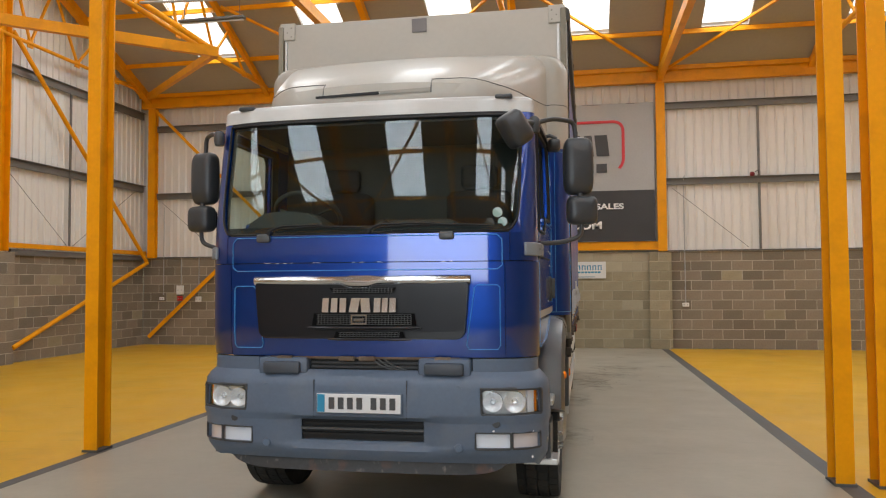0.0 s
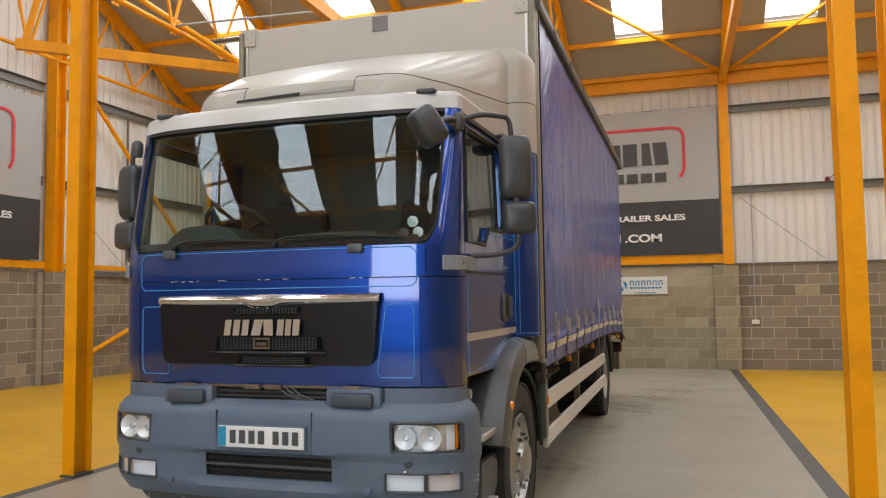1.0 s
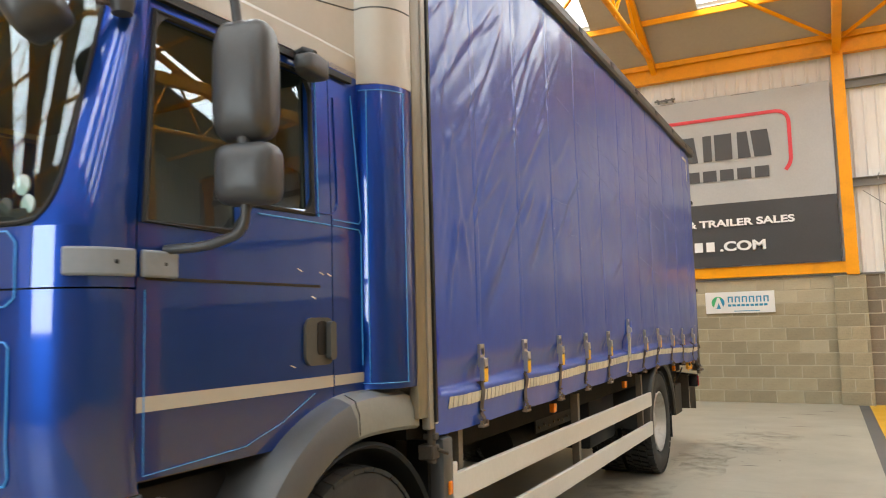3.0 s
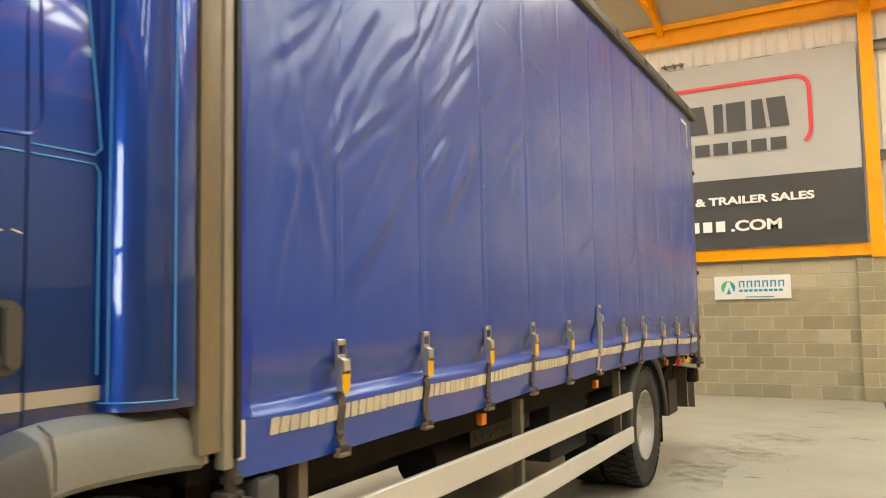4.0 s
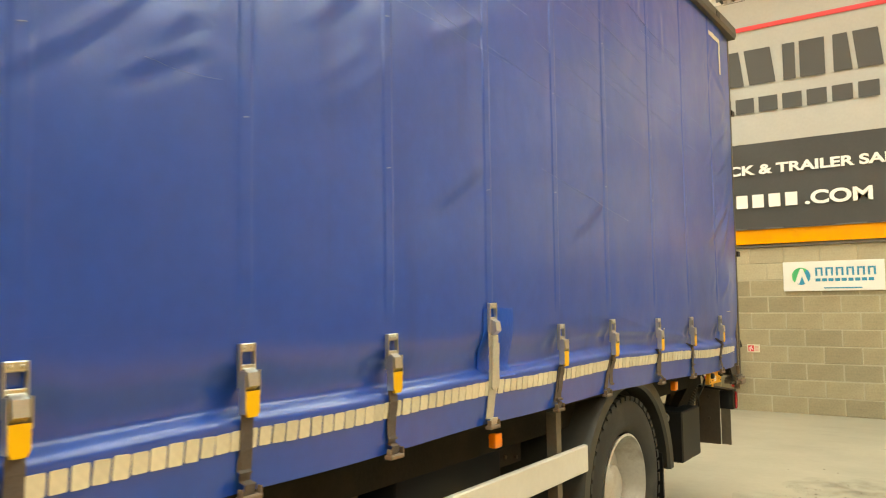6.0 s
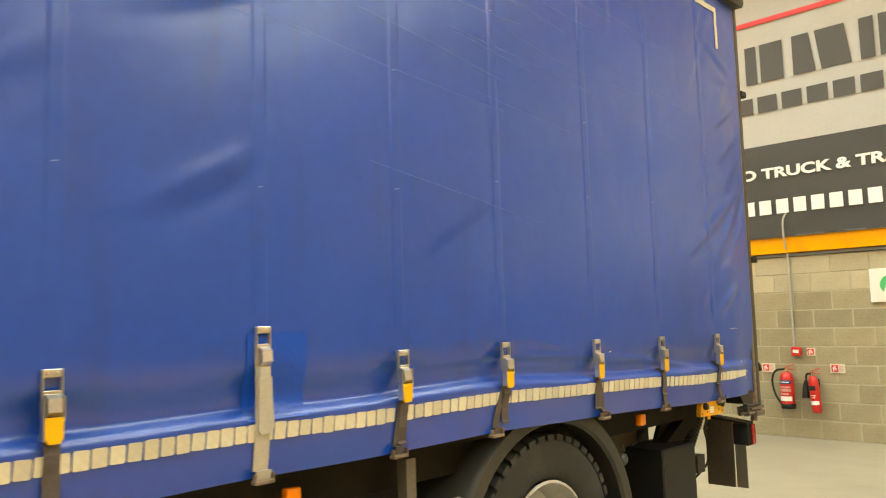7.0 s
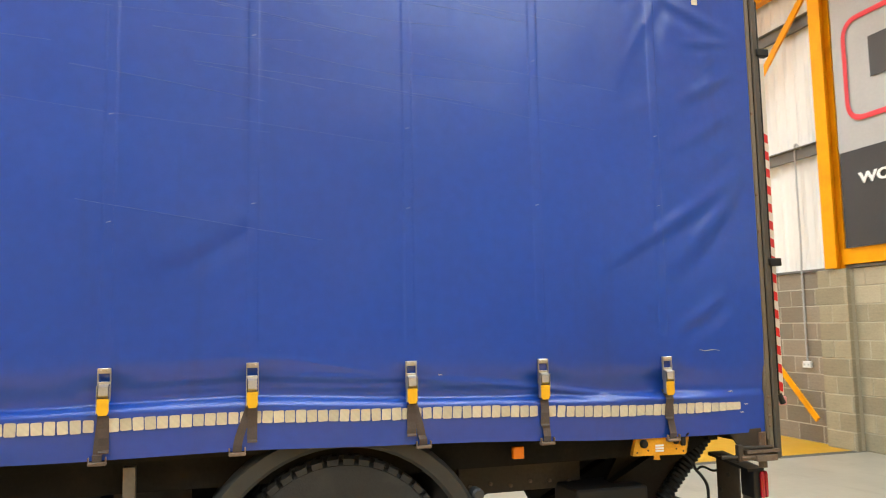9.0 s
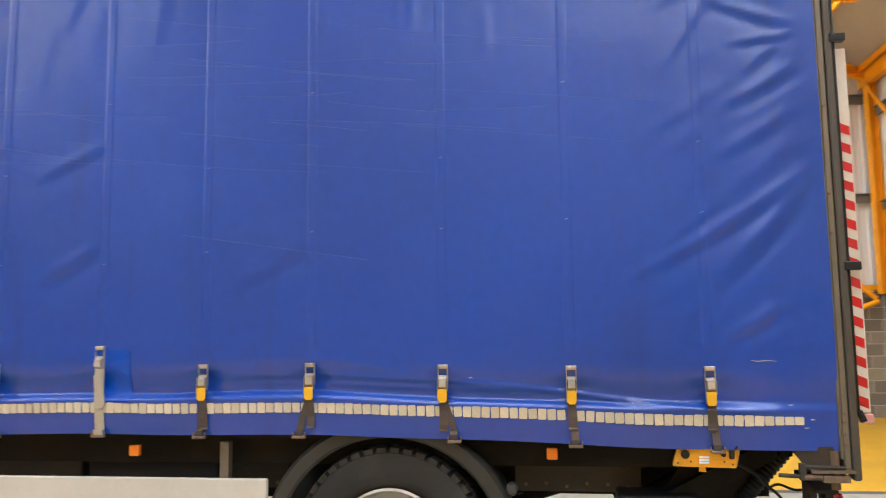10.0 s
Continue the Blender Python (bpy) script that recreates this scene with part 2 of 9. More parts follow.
M = dict(
    floor=mat("grey_floor_paint", (0.337, 0.308, 0.244), 0.36, grain=0.04, scale=3, stains=0.10, bump=0.08, bump_scale=30, dirt=((0.24, 0.205, 0.175), 0.4, 0.5), rough_var=0.12, streak=((0.16, 0.13, 0.10), 0.22, (1.2, 5.0, 1))),
    yellow_floor=mat("yellow_floor_paint", (0.62, 0.335, 0.012), 0.36, grain=0.04, scale=3, stains=0.1, bump=0.08, bump_scale=30, dirt=((0.4, 0.23, 0.03), 0.4, 1.1), rough_var=0.12, streak=((0.36, 0.20, 0.03), 0.35, (1.4, 6.0, 1))),
    stripe=mat("dark_floor_stripe", (0.085, 0.08, 0.075), 0.6, grain=0.1, scale=4, stains=0.2),
    block=mat("concrete_block", (0.232, 0.193, 0.143), 0.93, grain=0.16, scale=9, stains=0.14, bump=0.6, bump_scale=90, per_object=0.22),
    block_pale=mat("pale_concrete_block", (0.315, 0.272, 0.180), 0.93, grain=0.14, scale=9, stains=0.22, bump=0.55, bump_scale=90, per_object=0.17),
    block_light=mat("light_concrete_block", (0.42, 0.37, 0.262), 0.93, grain=0.1, scale=9, stains=0.1, bump=0.5, bump_scale=90, per_object=0.1),
    mortar=mat("mortar", (0.43, 0.385, 0.31), 0.95, grain=0.1, scale=9, stains=0.12, bump=0.5, bump_scale=120),
    mortar_pale=mat("pale_mortar", (0.40, 0.36, 0.265), 0.95, grain=0.1, scale=9, stains=0.12, bump=0.5, bump_scale=120),
    brown_wall=mat("brown_grey_wall_sheet", (0.17, 0.135, 0.105), 0.8, grain=0.05, scale=4, stains=0.2, dirt=((0.10, 0.075, 0.055), 0.5, 0.6)),
    liner=mat("white_liner_sheet", (0.74, 0.72, 0.685), 0.5, grain=0.03, scale=4, stains=0.07, dirt=((0.45, 0.41, 0.35), 0.35, 1.2), stretch=(1, 1, 0.25)),
    liner_dull=mat("dull_grey_liner_sheet", (0.48, 0.47, 0.44), 0.6, grain=0.03, scale=4, stains=0.1, dirt=((0.2, 0.18, 0.15), 0.4, 1.2), stretch=(1, 1, 0.25)),
    ceiling=mat("roof_lining", (0.38, 0.355, 0.315), 0.85, grain=0.03, scale=3, stains=0.06),
    steel=mat("yellow_painted_steel", (0.82, 0.335, 0.002), 0.4, spec=0.25, grain=0.04, scale=6, stains=0.08, bump=0.1, dirt=((0.4, 0.16, 0.01), 0.4, 3.0)),
    galv=mat("galvanised_rail", (0.17, 0.165, 0.155), 0.55, metal=0.35, grain=0.06, scale=8, stains=0.12),
    conduit=mat("conduit_grey", (0.42, 0.42, 0.41), 0.5, metal=0.3),
    white_plastic=mat("white_plastic", (0.75, 0.74, 0.71), 0.45),
    banner_grey=mat("grey_banner_cloth", (0.40, 0.40, 0.395), 0.6, grain=0.03, scale=6, stains=0.05, bump=0.1, bump_scale=8),
    banner_dark=mat("charcoal_banner_cloth", (0.042, 0.042, 0.044), 0.55, grain=0.05, scale=6, stains=0.08, bump=0.1, bump_scale=8),
    print_dark=mat("dark_print", (0.06, 0.06, 0.062), 0.6),
    print_red=mat("red_print", (0.62, 0.045, 0.06), 0.55),
    print_white=mat("white_print", (0.8, 0.8, 0.79), 0.55),
    sign_white=mat("white_sign_board", (0.72, 0.72, 0.71), 0.45, stains=0.05),
    sign_cream=mat("cream_sign_plate", (0.66, 0.62, 0.50), 0.5),
    print_pink=mat("faded_pink_print", (0.62, 0.30, 0.27), 0.55),
    sign_blue=mat("blue_print", (0.02, 0.24, 0.42), 0.5),
    sign_navy=mat("navy_print", (0.02, 0.05, 0.16), 0.5),
    sign_green=mat("green_print", (0.06, 0.42, 0.16), 0.5),
    dark_red=mat("dark_red_enamel", (0.22, 0.012, 0.018), 0.35, coat=0.3),
    red=mat("red_enamel", (0.55, 0.012, 0.012), 0.3, coat=0.4),
    black=mat("black_plastic", (0.010, 0.010, 0.0105), 0.5, spec=0.35, grain=0.1, scale=20),
    paint=mat("blue_metallic_paint", (0.001, 0.044, 0.30), 0.34, metal=0.8, coat=1.0, coat_rough=0.045, coat_ior=1.62, grain=0.05, scale=60, stains=0.05),
    cream=mat("cream_paint", (0.385, 0.362, 0.318), 0.42, coat=0.15, grain=0.02, scale=6, stains=0.05, dirt=((0.42, 0.37, 0.3), 0.3, 2.0)),
    roof_white=mat("white_roof_paint", (0.49, 0.485, 0.47), 0.35, coat=0.4, coat_rough=0.08, grain=0.02, scale=6, stains=0.06),
    sticker=mat("faded_grey_sticker", (0.17, 0.155, 0.155), 0.5, stains=0.2, scale=10),
    panel=mat("pale_box_panel", (0.44, 0.41, 0.36), 0.45, grain=0.02, scale=5, stains=0.05),
    bumper=mat("grey_bumper_plastic", (0.095, 0.129, 0.188), 0.5, grain=0.05, scale=10, stains=0.08, bump=0.1, bump_scale=300, dirt=((0.16, 0.16, 0.16), 0.35, 4.0)),
    bumper_low=mat("worn_black_lip", (0.055, 0.058, 0.064), 0.6, grain=0.15, scale=10, stains=0.3, dirt=((0.26, 0.11, 0.06), 1.0, 4.5), streak=((0.30, 0.27, 0.25), 0.6, (26, 26, 12))),
    dark_grey=mat("dark_grey_plastic", (0.040, 0.042, 0.046), 0.38, grain=0.06, scale=15, bump=0.1, bump_scale=300),
    pad_grey=mat("worn_grey_step_pad", (0.052, 0.062, 0.080), 0.5, grain=0.06, scale=15, stains=0.1),
    hinge=mat("light_grey_plastic", (0.20, 0.225, 0.26), 0.5, grain=0.05, scale=10, stains=0.08),
    handle_grey=mat("handle_grey_plastic", (0.062, 0.062, 0.058), 0.45, grain=0.05, scale=15),
    # greyed cream, the shaded tone of the deflector's recess
    slot_shade=mat("shaded_cream_tone", (0.27, 0.255, 0.225), 0.6),
    fender=mat("grey_fender_plastic", (0.062, 0.066, 0.070), 0.42, coat=0.35, coat_rough=0.28, grain=0.05, scale=10, stains=0.1, bump=0.1, bump_scale=250),
    fender_pale=mat("pale_grey_fender_plastic", (0.20, 0.205, 0.188), 0.4, coat=0.3, coat_rough=0.25, grain=0.05, scale=10, stains=0.12, bump=0.1, bump_scale=250),
    grille=mat("gloss_black_grille", (0.007, 0.007, 0.010), 0.3, spec=0.3, coat=0.32, coat_rough=0.05, stains=0.15, scale=6),
    # flat black that stands for the shade inside openings
    opening_shade=mat("opening_shade_black", (0.002, 0.002, 0.0025), 0.8, spec=0.1),
    chrome=mat("chrome", (0.62, 0.62, 0.63), 0.12, metal=1.0),
    alu=mat("aluminium", (0.56, 0.555, 0.54), 0.4, metal=0.75, grain=0.05, scale=10, stains=0.1),
    alu_dirty=mat("dirty_aluminium_post", (0.30, 0.28, 0.245), 0.5, metal=0.45, grain=0.08, scale=10, stains=0.22, stretch=(1, 1, 0.3)),
    rail_white=mat("white_aluminium_rail", (0.60, 0.585, 0.54), 0.42, metal=0.15, grain=0.03, scale=8, stains=0.08),
    post_dark=mat("dark_rear_post", (0.075, 0.068, 0.058), 0.5, metal=0.3, grain=0.1, scale=8, stains=0.35, stretch=(1, 1, 0.3)),
    post_brown=mat("brown_weathered_post", (0.15, 0.132, 0.10), 0.45, metal=0.3, grain=0.1, scale=8, stains=0.35, stretch=(1, 1, 0.3)),
    post_front=mat("dull_brown_front_post", (0.185, 0.16, 0.115), 0.45, metal=0.3, grain=0.08, scale=10, stains=0.25, stretch=(1, 1, 0.3)),
    panel_white=mat("off_white_panel", (0.62, 0.58, 0.52), 0.5, grain=0.04, scale=8, stains=0.1),
    pvc=mat("blue_curtain_pvc", (0.003, 0.050, 0.36), 0.38, grain=0.08, scale=4, stains=0.13, bump=0.22, bump_scale=14, rough_var=0.14, spec=0.4, coat=0.72, coat_rough=0.225, streak=((0.006, 0.032, 0.19), 0.4, (1, 5.5, 0.45))),
    pvc_scratch=mat("hairline_scratch", (0.058, 0.122, 0.42), 0.3),
    pvc_scuff=mat("pale_blue_scuff", (0.22, 0.28, 0.48), 0.5),
    pvc_bright=mat("bright_blue_pvc", (0.002, 0.032, 0.38), 0.35, stains=0.2, scale=12, bump=0.5, bump_scale=20),
    patch=mat("blue_repair_tape", (0.003, 0.060, 0.44), 0.34, spec=0.35, stains=0.15, scale=6, bump=0.6, bump_scale=40),
    reflect=mat("worn_white_reflector", (0.56, 0.525, 0.42), 0.4, grain=0.08, scale=12, stains=0.12, per_object=0.12),
    webbing=mat("grey_webbing", (0.085, 0.068, 0.062), 0.85, grain=0.15, scale=30, stains=0.2, bump=0.3, bump_scale=400),
    webbing_pale=mat("pale_webbing", (0.40, 0.37, 0.31), 0.85, grain=0.1, scale=30, stains=0.15),
    buckle=mat("zinc_buckle", (0.58, 0.56, 0.52), 0.28, metal=0.85, grain=0.08, scale=30, stains=0.15),
    yellow_plastic=mat("yellow_plastic", (0.75, 0.42, 0.012), 0.4, stains=0.08),
    orange=mat("amber_lens", (0.85, 0.22, 0.01), 0.2, coat=0.5),
    yellow_plate=mat("scuffed_yellow_plate", (0.72, 0.34, 0.012), 0.5, grain=0.1, scale=20, stains=0.12, dirt=((0.06, 0.035, 0.012), 1.0, 9)),
    wing=mat("dusty_wing_plastic", (0.030, 0.029, 0.025), 0.55, grain=0.08, scale=10, stains=0.2, bump=0.1, bump_scale=200),
    rubber=mat("tyre_rubber", (0.021, 0.020, 0.018), 0.8, grain=0.12, scale=15, stains=0.2, bump=0.2, bump_scale=120, dirt=((0.08, 0.07, 0.058), 0.4, 5)),
    chassis=mat("dirty_chassis", (0.0125, 0.011, 0.009), 0.8, spec=0.2, grain=0.2, scale=10, stains=0.35, bump=0.3, dirt=((0.034, 0.025, 0.017), 0.5, 5)),
    rust_dark=mat("grimy_steel", (0.045, 0.036, 0.026), 0.75, grain=0.2, scale=12, stains=0.35, bump=0.3, dirt=((0.05, 0.03, 0.018), 0.6, 8)),
    rust=mat("rusty_steel", (0.16, 0.115, 0.08), 0.75, grain=0.2, scale=12, stains=0.3, bump=0.4, dirt=((0.10, 0.045, 0.02), 0.7, 8)),
    trim=mat("cab_trim", (0.055, 0.058, 0.056), 0.7, grain=0.06, scale=20),
    seat=mat("seat_cloth", (0.035, 0.035, 0.04), 0.9, grain=0.15, scale=60),
    pin=mat("cyan_pinstripe", (0.05, 0.30, 0.75), 0.35),
    lamp_glass=glass("clear_lamp_glass", (0.93, 0.94, 0.95), 1.6),
    lens=mat("clear_lamp_lens", (0.80, 0.82, 0.85), 0.22, metal=0.35, coat=0.6, grain=0.15, scale=30),
    lens_white=mat("white_lamp_lens", (0.72, 0.77, 0.86), 0.25, coat=0.5),
    lens_clear=mat("pinkish_lamp_lens", (0.60, 0.56, 0.58), 0.15, metal=0.0, coat=0.6),
    tail_red=mat("red_lens", (0.36, 0.005, 0.018), 0.2, coat=0.6),
    plate_white=mat("white_plate", (0.72, 0.72, 0.73), 0.35),
    rim=mat("painted_steel_rim", (0.36, 0.355, 0.34), 0.3, metal=0.7, grain=0.06, scale=12, stains=0.15),
    glow=mat("lamp_batten_white", (0.7, 0.7, 0.68), 0.4),
    disc=mat("pale_disc", (0.45, 0.55, 0.55), 0.4),
    screen=glass("tinted_windscreen_glass", (0.76, 0.86, 0.83), 1.25),
    side_glass=glass("tinted_side_glass", (0.70, 0.79, 0.75), 1.6),
    rim_pale=mat("pale_steel_rim", (0.48, 0.465, 0.43), 0.38, metal=0.35, grain=0.06, scale=12, stains=0.18, dirt=((0.20, 0.13, 0.08), 0.6, 9)),
    steel_brown=mat("brown_steel_post", (0.15, 0.125, 0.095), 0.55, metal=0.3, grain=0.1, scale=12, stains=0.25),
    plate_dark=mat("dark_rusty_plate", (0.060, 0.046, 0.032), 0.65, grain=0.15, scale=12, stains=0.35, dirt=((0.06, 0.035, 0.02), 0.5, 6)),
    grp=rooflight_sheet(),
    stain=stain_film(),
)


# ---- mesh tools ----
def box(bm, x0, x1, y0, y1, z0, z1, bevel=0.0, seg=1):
    vs = [bm.verts.new((x, y, z)) for x in (x0, x1) for y in (y0, y1) for z in (z0, z1)]
    fs = [bm.faces.new([vs[i] for i in f]) for f in ((0, 1, 3, 2), (4, 6, 7, 5), (0, 4, 5, 1), (2, 3, 7, 6), (0, 2, 6, 4), (1, 5, 7, 3))]
    if bevel:
        es = list({e for f in fs for e in f.edges})
        bmesh.ops.bevel(bm, geom=es, offset=bevel, segments=seg, affect="EDGES", profile=0.5)
    return bm


def beam(bm, p, q, w, h=None, up=(0, 0, 1)):
    """A straight bar of rectangular section from p to q."""
    p, q, h = Vector(p), Vector(q), h or w
    d = (q - p).normalized()
    u = Vector(up)
    if abs(d.dot(u)) > 0.98:
        u = Vector((0, 1, 0))
    s = d.cross(u).normalized()
    t = s.cross(d).normalized()
    ends = [[bm.verts.new(e + s * a * w / 2 + t * b * h / 2) for a, b in ((-1, -1), (1, -1), (1, 1), (-1, 1))] for e in (p, q)]
    bm.faces.new(ends[0][::-1]), bm.faces.new(ends[1])
    for i in range(4):
        j = (i + 1) % 4
        bm.faces.new((ends[0][i], ends[0][j], ends[1][j], ends[1][i]))
    return bm


def tube(bm, pts, r, n=10, closed=False):
    """A round bar along a path of points."""
    pts = [Vector(p) for p in pts]
    rings = []
    ref = None
    for i, p in enumerate(pts):
        a = pts[i - 1] if i or closed else p
        b = pts[(i + 1) % len(pts)] if i + 1 < len(pts) or closed else p
        d = (b - a).normalized()
        if ref is None:
            ref = d.orthogonal().normalized()
        s = (ref - d * ref.dot(d)).normalized()
        ref = s
        t = d.cross(s)
        rr = r[i] if isinstance(r, (list, tuple)) else r
        rings.append([bm.verts.new(p + (s * math.cos(k * math.tau / n) + t * math.sin(k * math.tau / n)) * rr) for k in range(n)])
    for i in range(len(rings) - (0 if closed else 1)):
        A, B = rings[i], rings[(i + 1) % len(rings)]
        for k in range(n):
            bm.faces.new((A[k], A[(k + 1) % n], B[(k + 1) % n], B[k]))
    if not closed:
        bm.faces.new(rings[0][::-1]), bm.faces.new(rings[-1])
    return bm


def rounded(pts, r=0.06, n=5):
    """A path with its inner corners rounded."""
    pts = [Vector(p) for p in pts]
    out = [pts[0]]
    for a, b, c in zip(pts, pts[1:], pts[2:]):
        ra, rc = min(r, (a - b).length / 2), min(r, (c - b).length / 2)
        p, q = b + (a - b).normalized() * ra, b + (c - b).normalized() * rc
        for k in range(n + 1):
            t = k / n
            out.append(p * (1 - t) ** 2 + b * 2 * t * (1 - t) + q * t * t)
    return out + [pts[-1]]


def lathe(bm, profile, centre, n=40, axis="x"):
    """Turns (radius, along) about an axis."""
    c = Vector(centre)
    rings = []
    for r, h in profile:
        ring = []
        for k in range(n):
            a = k * math.tau / n
            u, v = r * math.cos(a), r * math.sin(a)
            ring.append(bm.verts.new(c + Vector({"x": (h, u, v), "y": (u, h, v), "z": (u, v, h)}[axis])))
        rings.append(ring)
    for A, B in zip(rings, rings[1:]):
        for k in range(n):
            bm.faces.new((A[k], A[(k + 1) % n], B[(k + 1) % n], B[k]))
    return bm


def prism(bm, poly, depth, place):
    """A flat outline (u, v), pushed along w; place(u, v, w) gives the point."""
    a = [bm.verts.new(place(u, v, 0)) for u, v in poly]
    b = [bm.verts.new(place(u, v, depth)) for u, v in poly]
    bm.faces.new(a[::-1]), bm.faces.new(b)
    for i in range(len(poly)):
        j = (i + 1) % len(poly)
        bm.faces.new((a[i], a[j], b[j], b[i]))
    return bm


def round_rect(u0, u1, v0, v1, r, n=5):
    out = []
    for cx, cy, a0 in ((u1 - r, v1 - r, 0), (u0 + r, v1 - r, 90), (u0 + r, v0 + r, 180), (u1 - r, v0 + r, 270)):
        out += [(cx + r * math.cos(radians(a0 + 90 * k / n)), cy + r * math.sin(radians(a0 + 90 * k / n))) for k in range(n + 1)]
    return out


def mesh_of(name, bm, material, smooth=None):
    bmesh.ops.recalc_face_normals(bm, faces=bm.faces)
    me = bpy.data.meshes.new(name)
    bm.edges.index_update()
    rims = [e.index for e in bm.edges if e.is_boundary] if smooth is not None else []
    bm.to_mesh(me)
    bm.free()
    for m in material if isinstance(material, (list, tuple)) else (material,):
        me.materials.append(m)
    if smooth is not None:
        me.shade_smooth()
        me.set_sharp_from_angle(angle=radians(smooth))
        for i in rims:
            me.edges[i].use_edge_sharp = True
    return me


def part(name, bm, material, parent=None, label="", smooth=None):
    ob = new(name, mesh_of(name, bm, material, smooth))
    if parent is not None:
        ob.parent = parent
    return tagged(ob, label) if label else ob


def thing(name, label, category, group="", kind="", at=(0, 0, 0)):
    ob = new(name)
    ob.location = at
    ob.empty_display_size = 0.2
    return tagged(ob, label, category, group, kind)


def piece(name, me, parent, m=None):
    ob = new(name, me)
    ob.parent = parent
    if m is not None:
        ob.matrix_basis = m
    return ob


def words(text, size, material, name="lettering"):
    """Flat lettering as a mesh in the x-z plane, facing -y, its left end at the origin."""
    cu = bpy.data.curves.new(name, "FONT")
    cu.body, cu.size, cu.extrude, cu.offset = text, size, 0.003, size * 0.034
    ob = bpy.data.objects.new(name, cu)
    scene.collection.objects.link(ob)
    me = bpy.data.meshes.new_from_object(ob.evaluated_get(bpy.context.evaluated_depsgraph_get()))
    bpy.data.objects.remove(ob)
    me.transform(Matrix.Rotation(radians(90), 4, "X"))
    me.materials.clear()
    me.materials.append(material)
    return me


def fit_words(text, width, height, material):
    me = words(text, 1.0, material)
    xs = [v.co.x for v in me.vertices]
    zs = [v.co.z for v in me.vertices]
    me.transform(Matrix.Translation((-min(xs), 0, -min(zs))))
    me.transform(Matrix.Diagonal((width / (max(xs) - min(xs)), 1, height / (max(zs) - min(zs)), 1)))
    return me


# ---- the hall ----
def ribbed(bm, along, a0, a1, z0, top, face, depth=0.028, pitch=0.2, into=1):
    """Profiled liner sheet in the plane face; along is 'x' or 'y'; top(a) is its height."""
    prof = ((0.0, 0.0), (0.118, 0.0), (0.128, 1.0), (0.148, 1.0), (0.158, 0.55), (0.165, 0.55), (0.19, 0.0))
    cols = []
    a = a0
    while a < a1:
        for u, d in prof:
            if a + u <= a1:
                cols.append((a + u, d * depth))
        a += pitch
    cols.append((a1, 0))
    prev = None
    for u, d in cols:
        off = face - into * d
        lo, hi = [bm.verts.new((u, off, z) if along == "x" else (off, u, z)) for z in (z0, top(u))]
        if prev:
            bm.faces.new((prev[0], lo, hi, prev[1]))
        prev = (lo, hi)
    return bm


def block_mesh(w, d=0.06, h=0.215, e=0.006):
    """One block with a softened face, facing -y, its lower left corner at the origin."""
    bm = bmesh.new()
    back = [bm.verts.new((x, d, z)) for x, z in ((0, 0), (w, 0), (w, h), (0, h))]
    mid = [bm.verts.new((x, e, z)) for x, z in ((0, 0), (w, 0), (w, h), (0, h))]
    front = [bm.verts.new((x, 0, z)) for x, z in ((e, e), (w - e, e), (w - e, h - e), (e, h - e))]
    for A, B in ((back, mid), (mid, front)):
        for i in range(4):
            j = (i + 1) % 4
            bm.faces.new((A[i], A[j], B[j], B[i]))
    bm.faces.new(front)
    return bm


BLOCKS = {}


def shared_block(w, material):
    key = (round(w, 3), material.name)
    if key not in BLOCKS:
        BLOCKS[key] = mesh_of("block", block_mesh(w), material)
    return BLOCKS[key]


def lay_blocks(parent, length, place, materials, courses=10, rng=random.Random(3)):
    """Stretcher-bond blocks of 440 x 215 with 10 mm joints; place is the pose of the wall's lower left corner."""
    for c in range(courses):
        u = -0.225 if c % 2 else 0.0
        while u < length - 0.02:
            a, b = max(u, 0), min(u + 0.44, length)
            if b - a > 0.03:
                m = materials(c, a, rng)
                piece("block", shared_block(b - a, m), parent,
                      place @ pose(a, rng.uniform(-0.002, 0.003), 0.005 + 0.225 * c))
            u += 0.45
    return parent


def floor_sheet(name, x0, x1, y0, y1, z, material, label, lean0=0.0, lean1=0.0):
    """A floor bay; lean0 and lean1 turn its west and east edges aside, in metres for each metre towards the north wall."""
    bm = bmesh.new()
    prism(bm, [(x0 - lean0 * (WALL_Y - y0), y0), (x1 - lean1 * (WALL_Y - y0), y0), (x1, y1), (x0, y1)], 0.15, lambda u, v, w: (u, v, z - 0.15 + w))
    ob = part(name, bm, material, None)
    return tagged(ob, label, "floor", kind="structure")


EDGE_LEAN = -0.0155   # the painted edge is not quite parallel to the hall
floor_sheet("floor", -3.14, 3.035, SOUTH_Y, WALL_Y, 0.0, M["floor"], "grey painted concrete floor with scuffs and tyre marks", 0, EDGE_LEAN)
floor_sheet("floor_yellow_west", WALL_X, -3.27, SOUTH_Y, WALL_Y, 0.0, M["yellow_floor"], "yellow painted concrete floor bay")
floor_sheet("floor_yellow_east", 3.195, EAST_X, SOUTH_Y, WALL_Y, 0.0, M["yellow_floor"], "yellow painted concrete floor bay", EDGE_LEAN, 0)
floor_sheet("floor_stripe_west", -3.27, -3.14, SOUTH_Y, WALL_Y, 0.001, M["stripe"], "dark grey painted line between floor bays")
floor_sheet("floor_stripe_east", 3.035, 3.195, SOUTH_Y, WALL_Y, 0.001, M["stripe"], "dark grey painted line between floor bays", EDGE_LEAN, EDGE_LEAN)


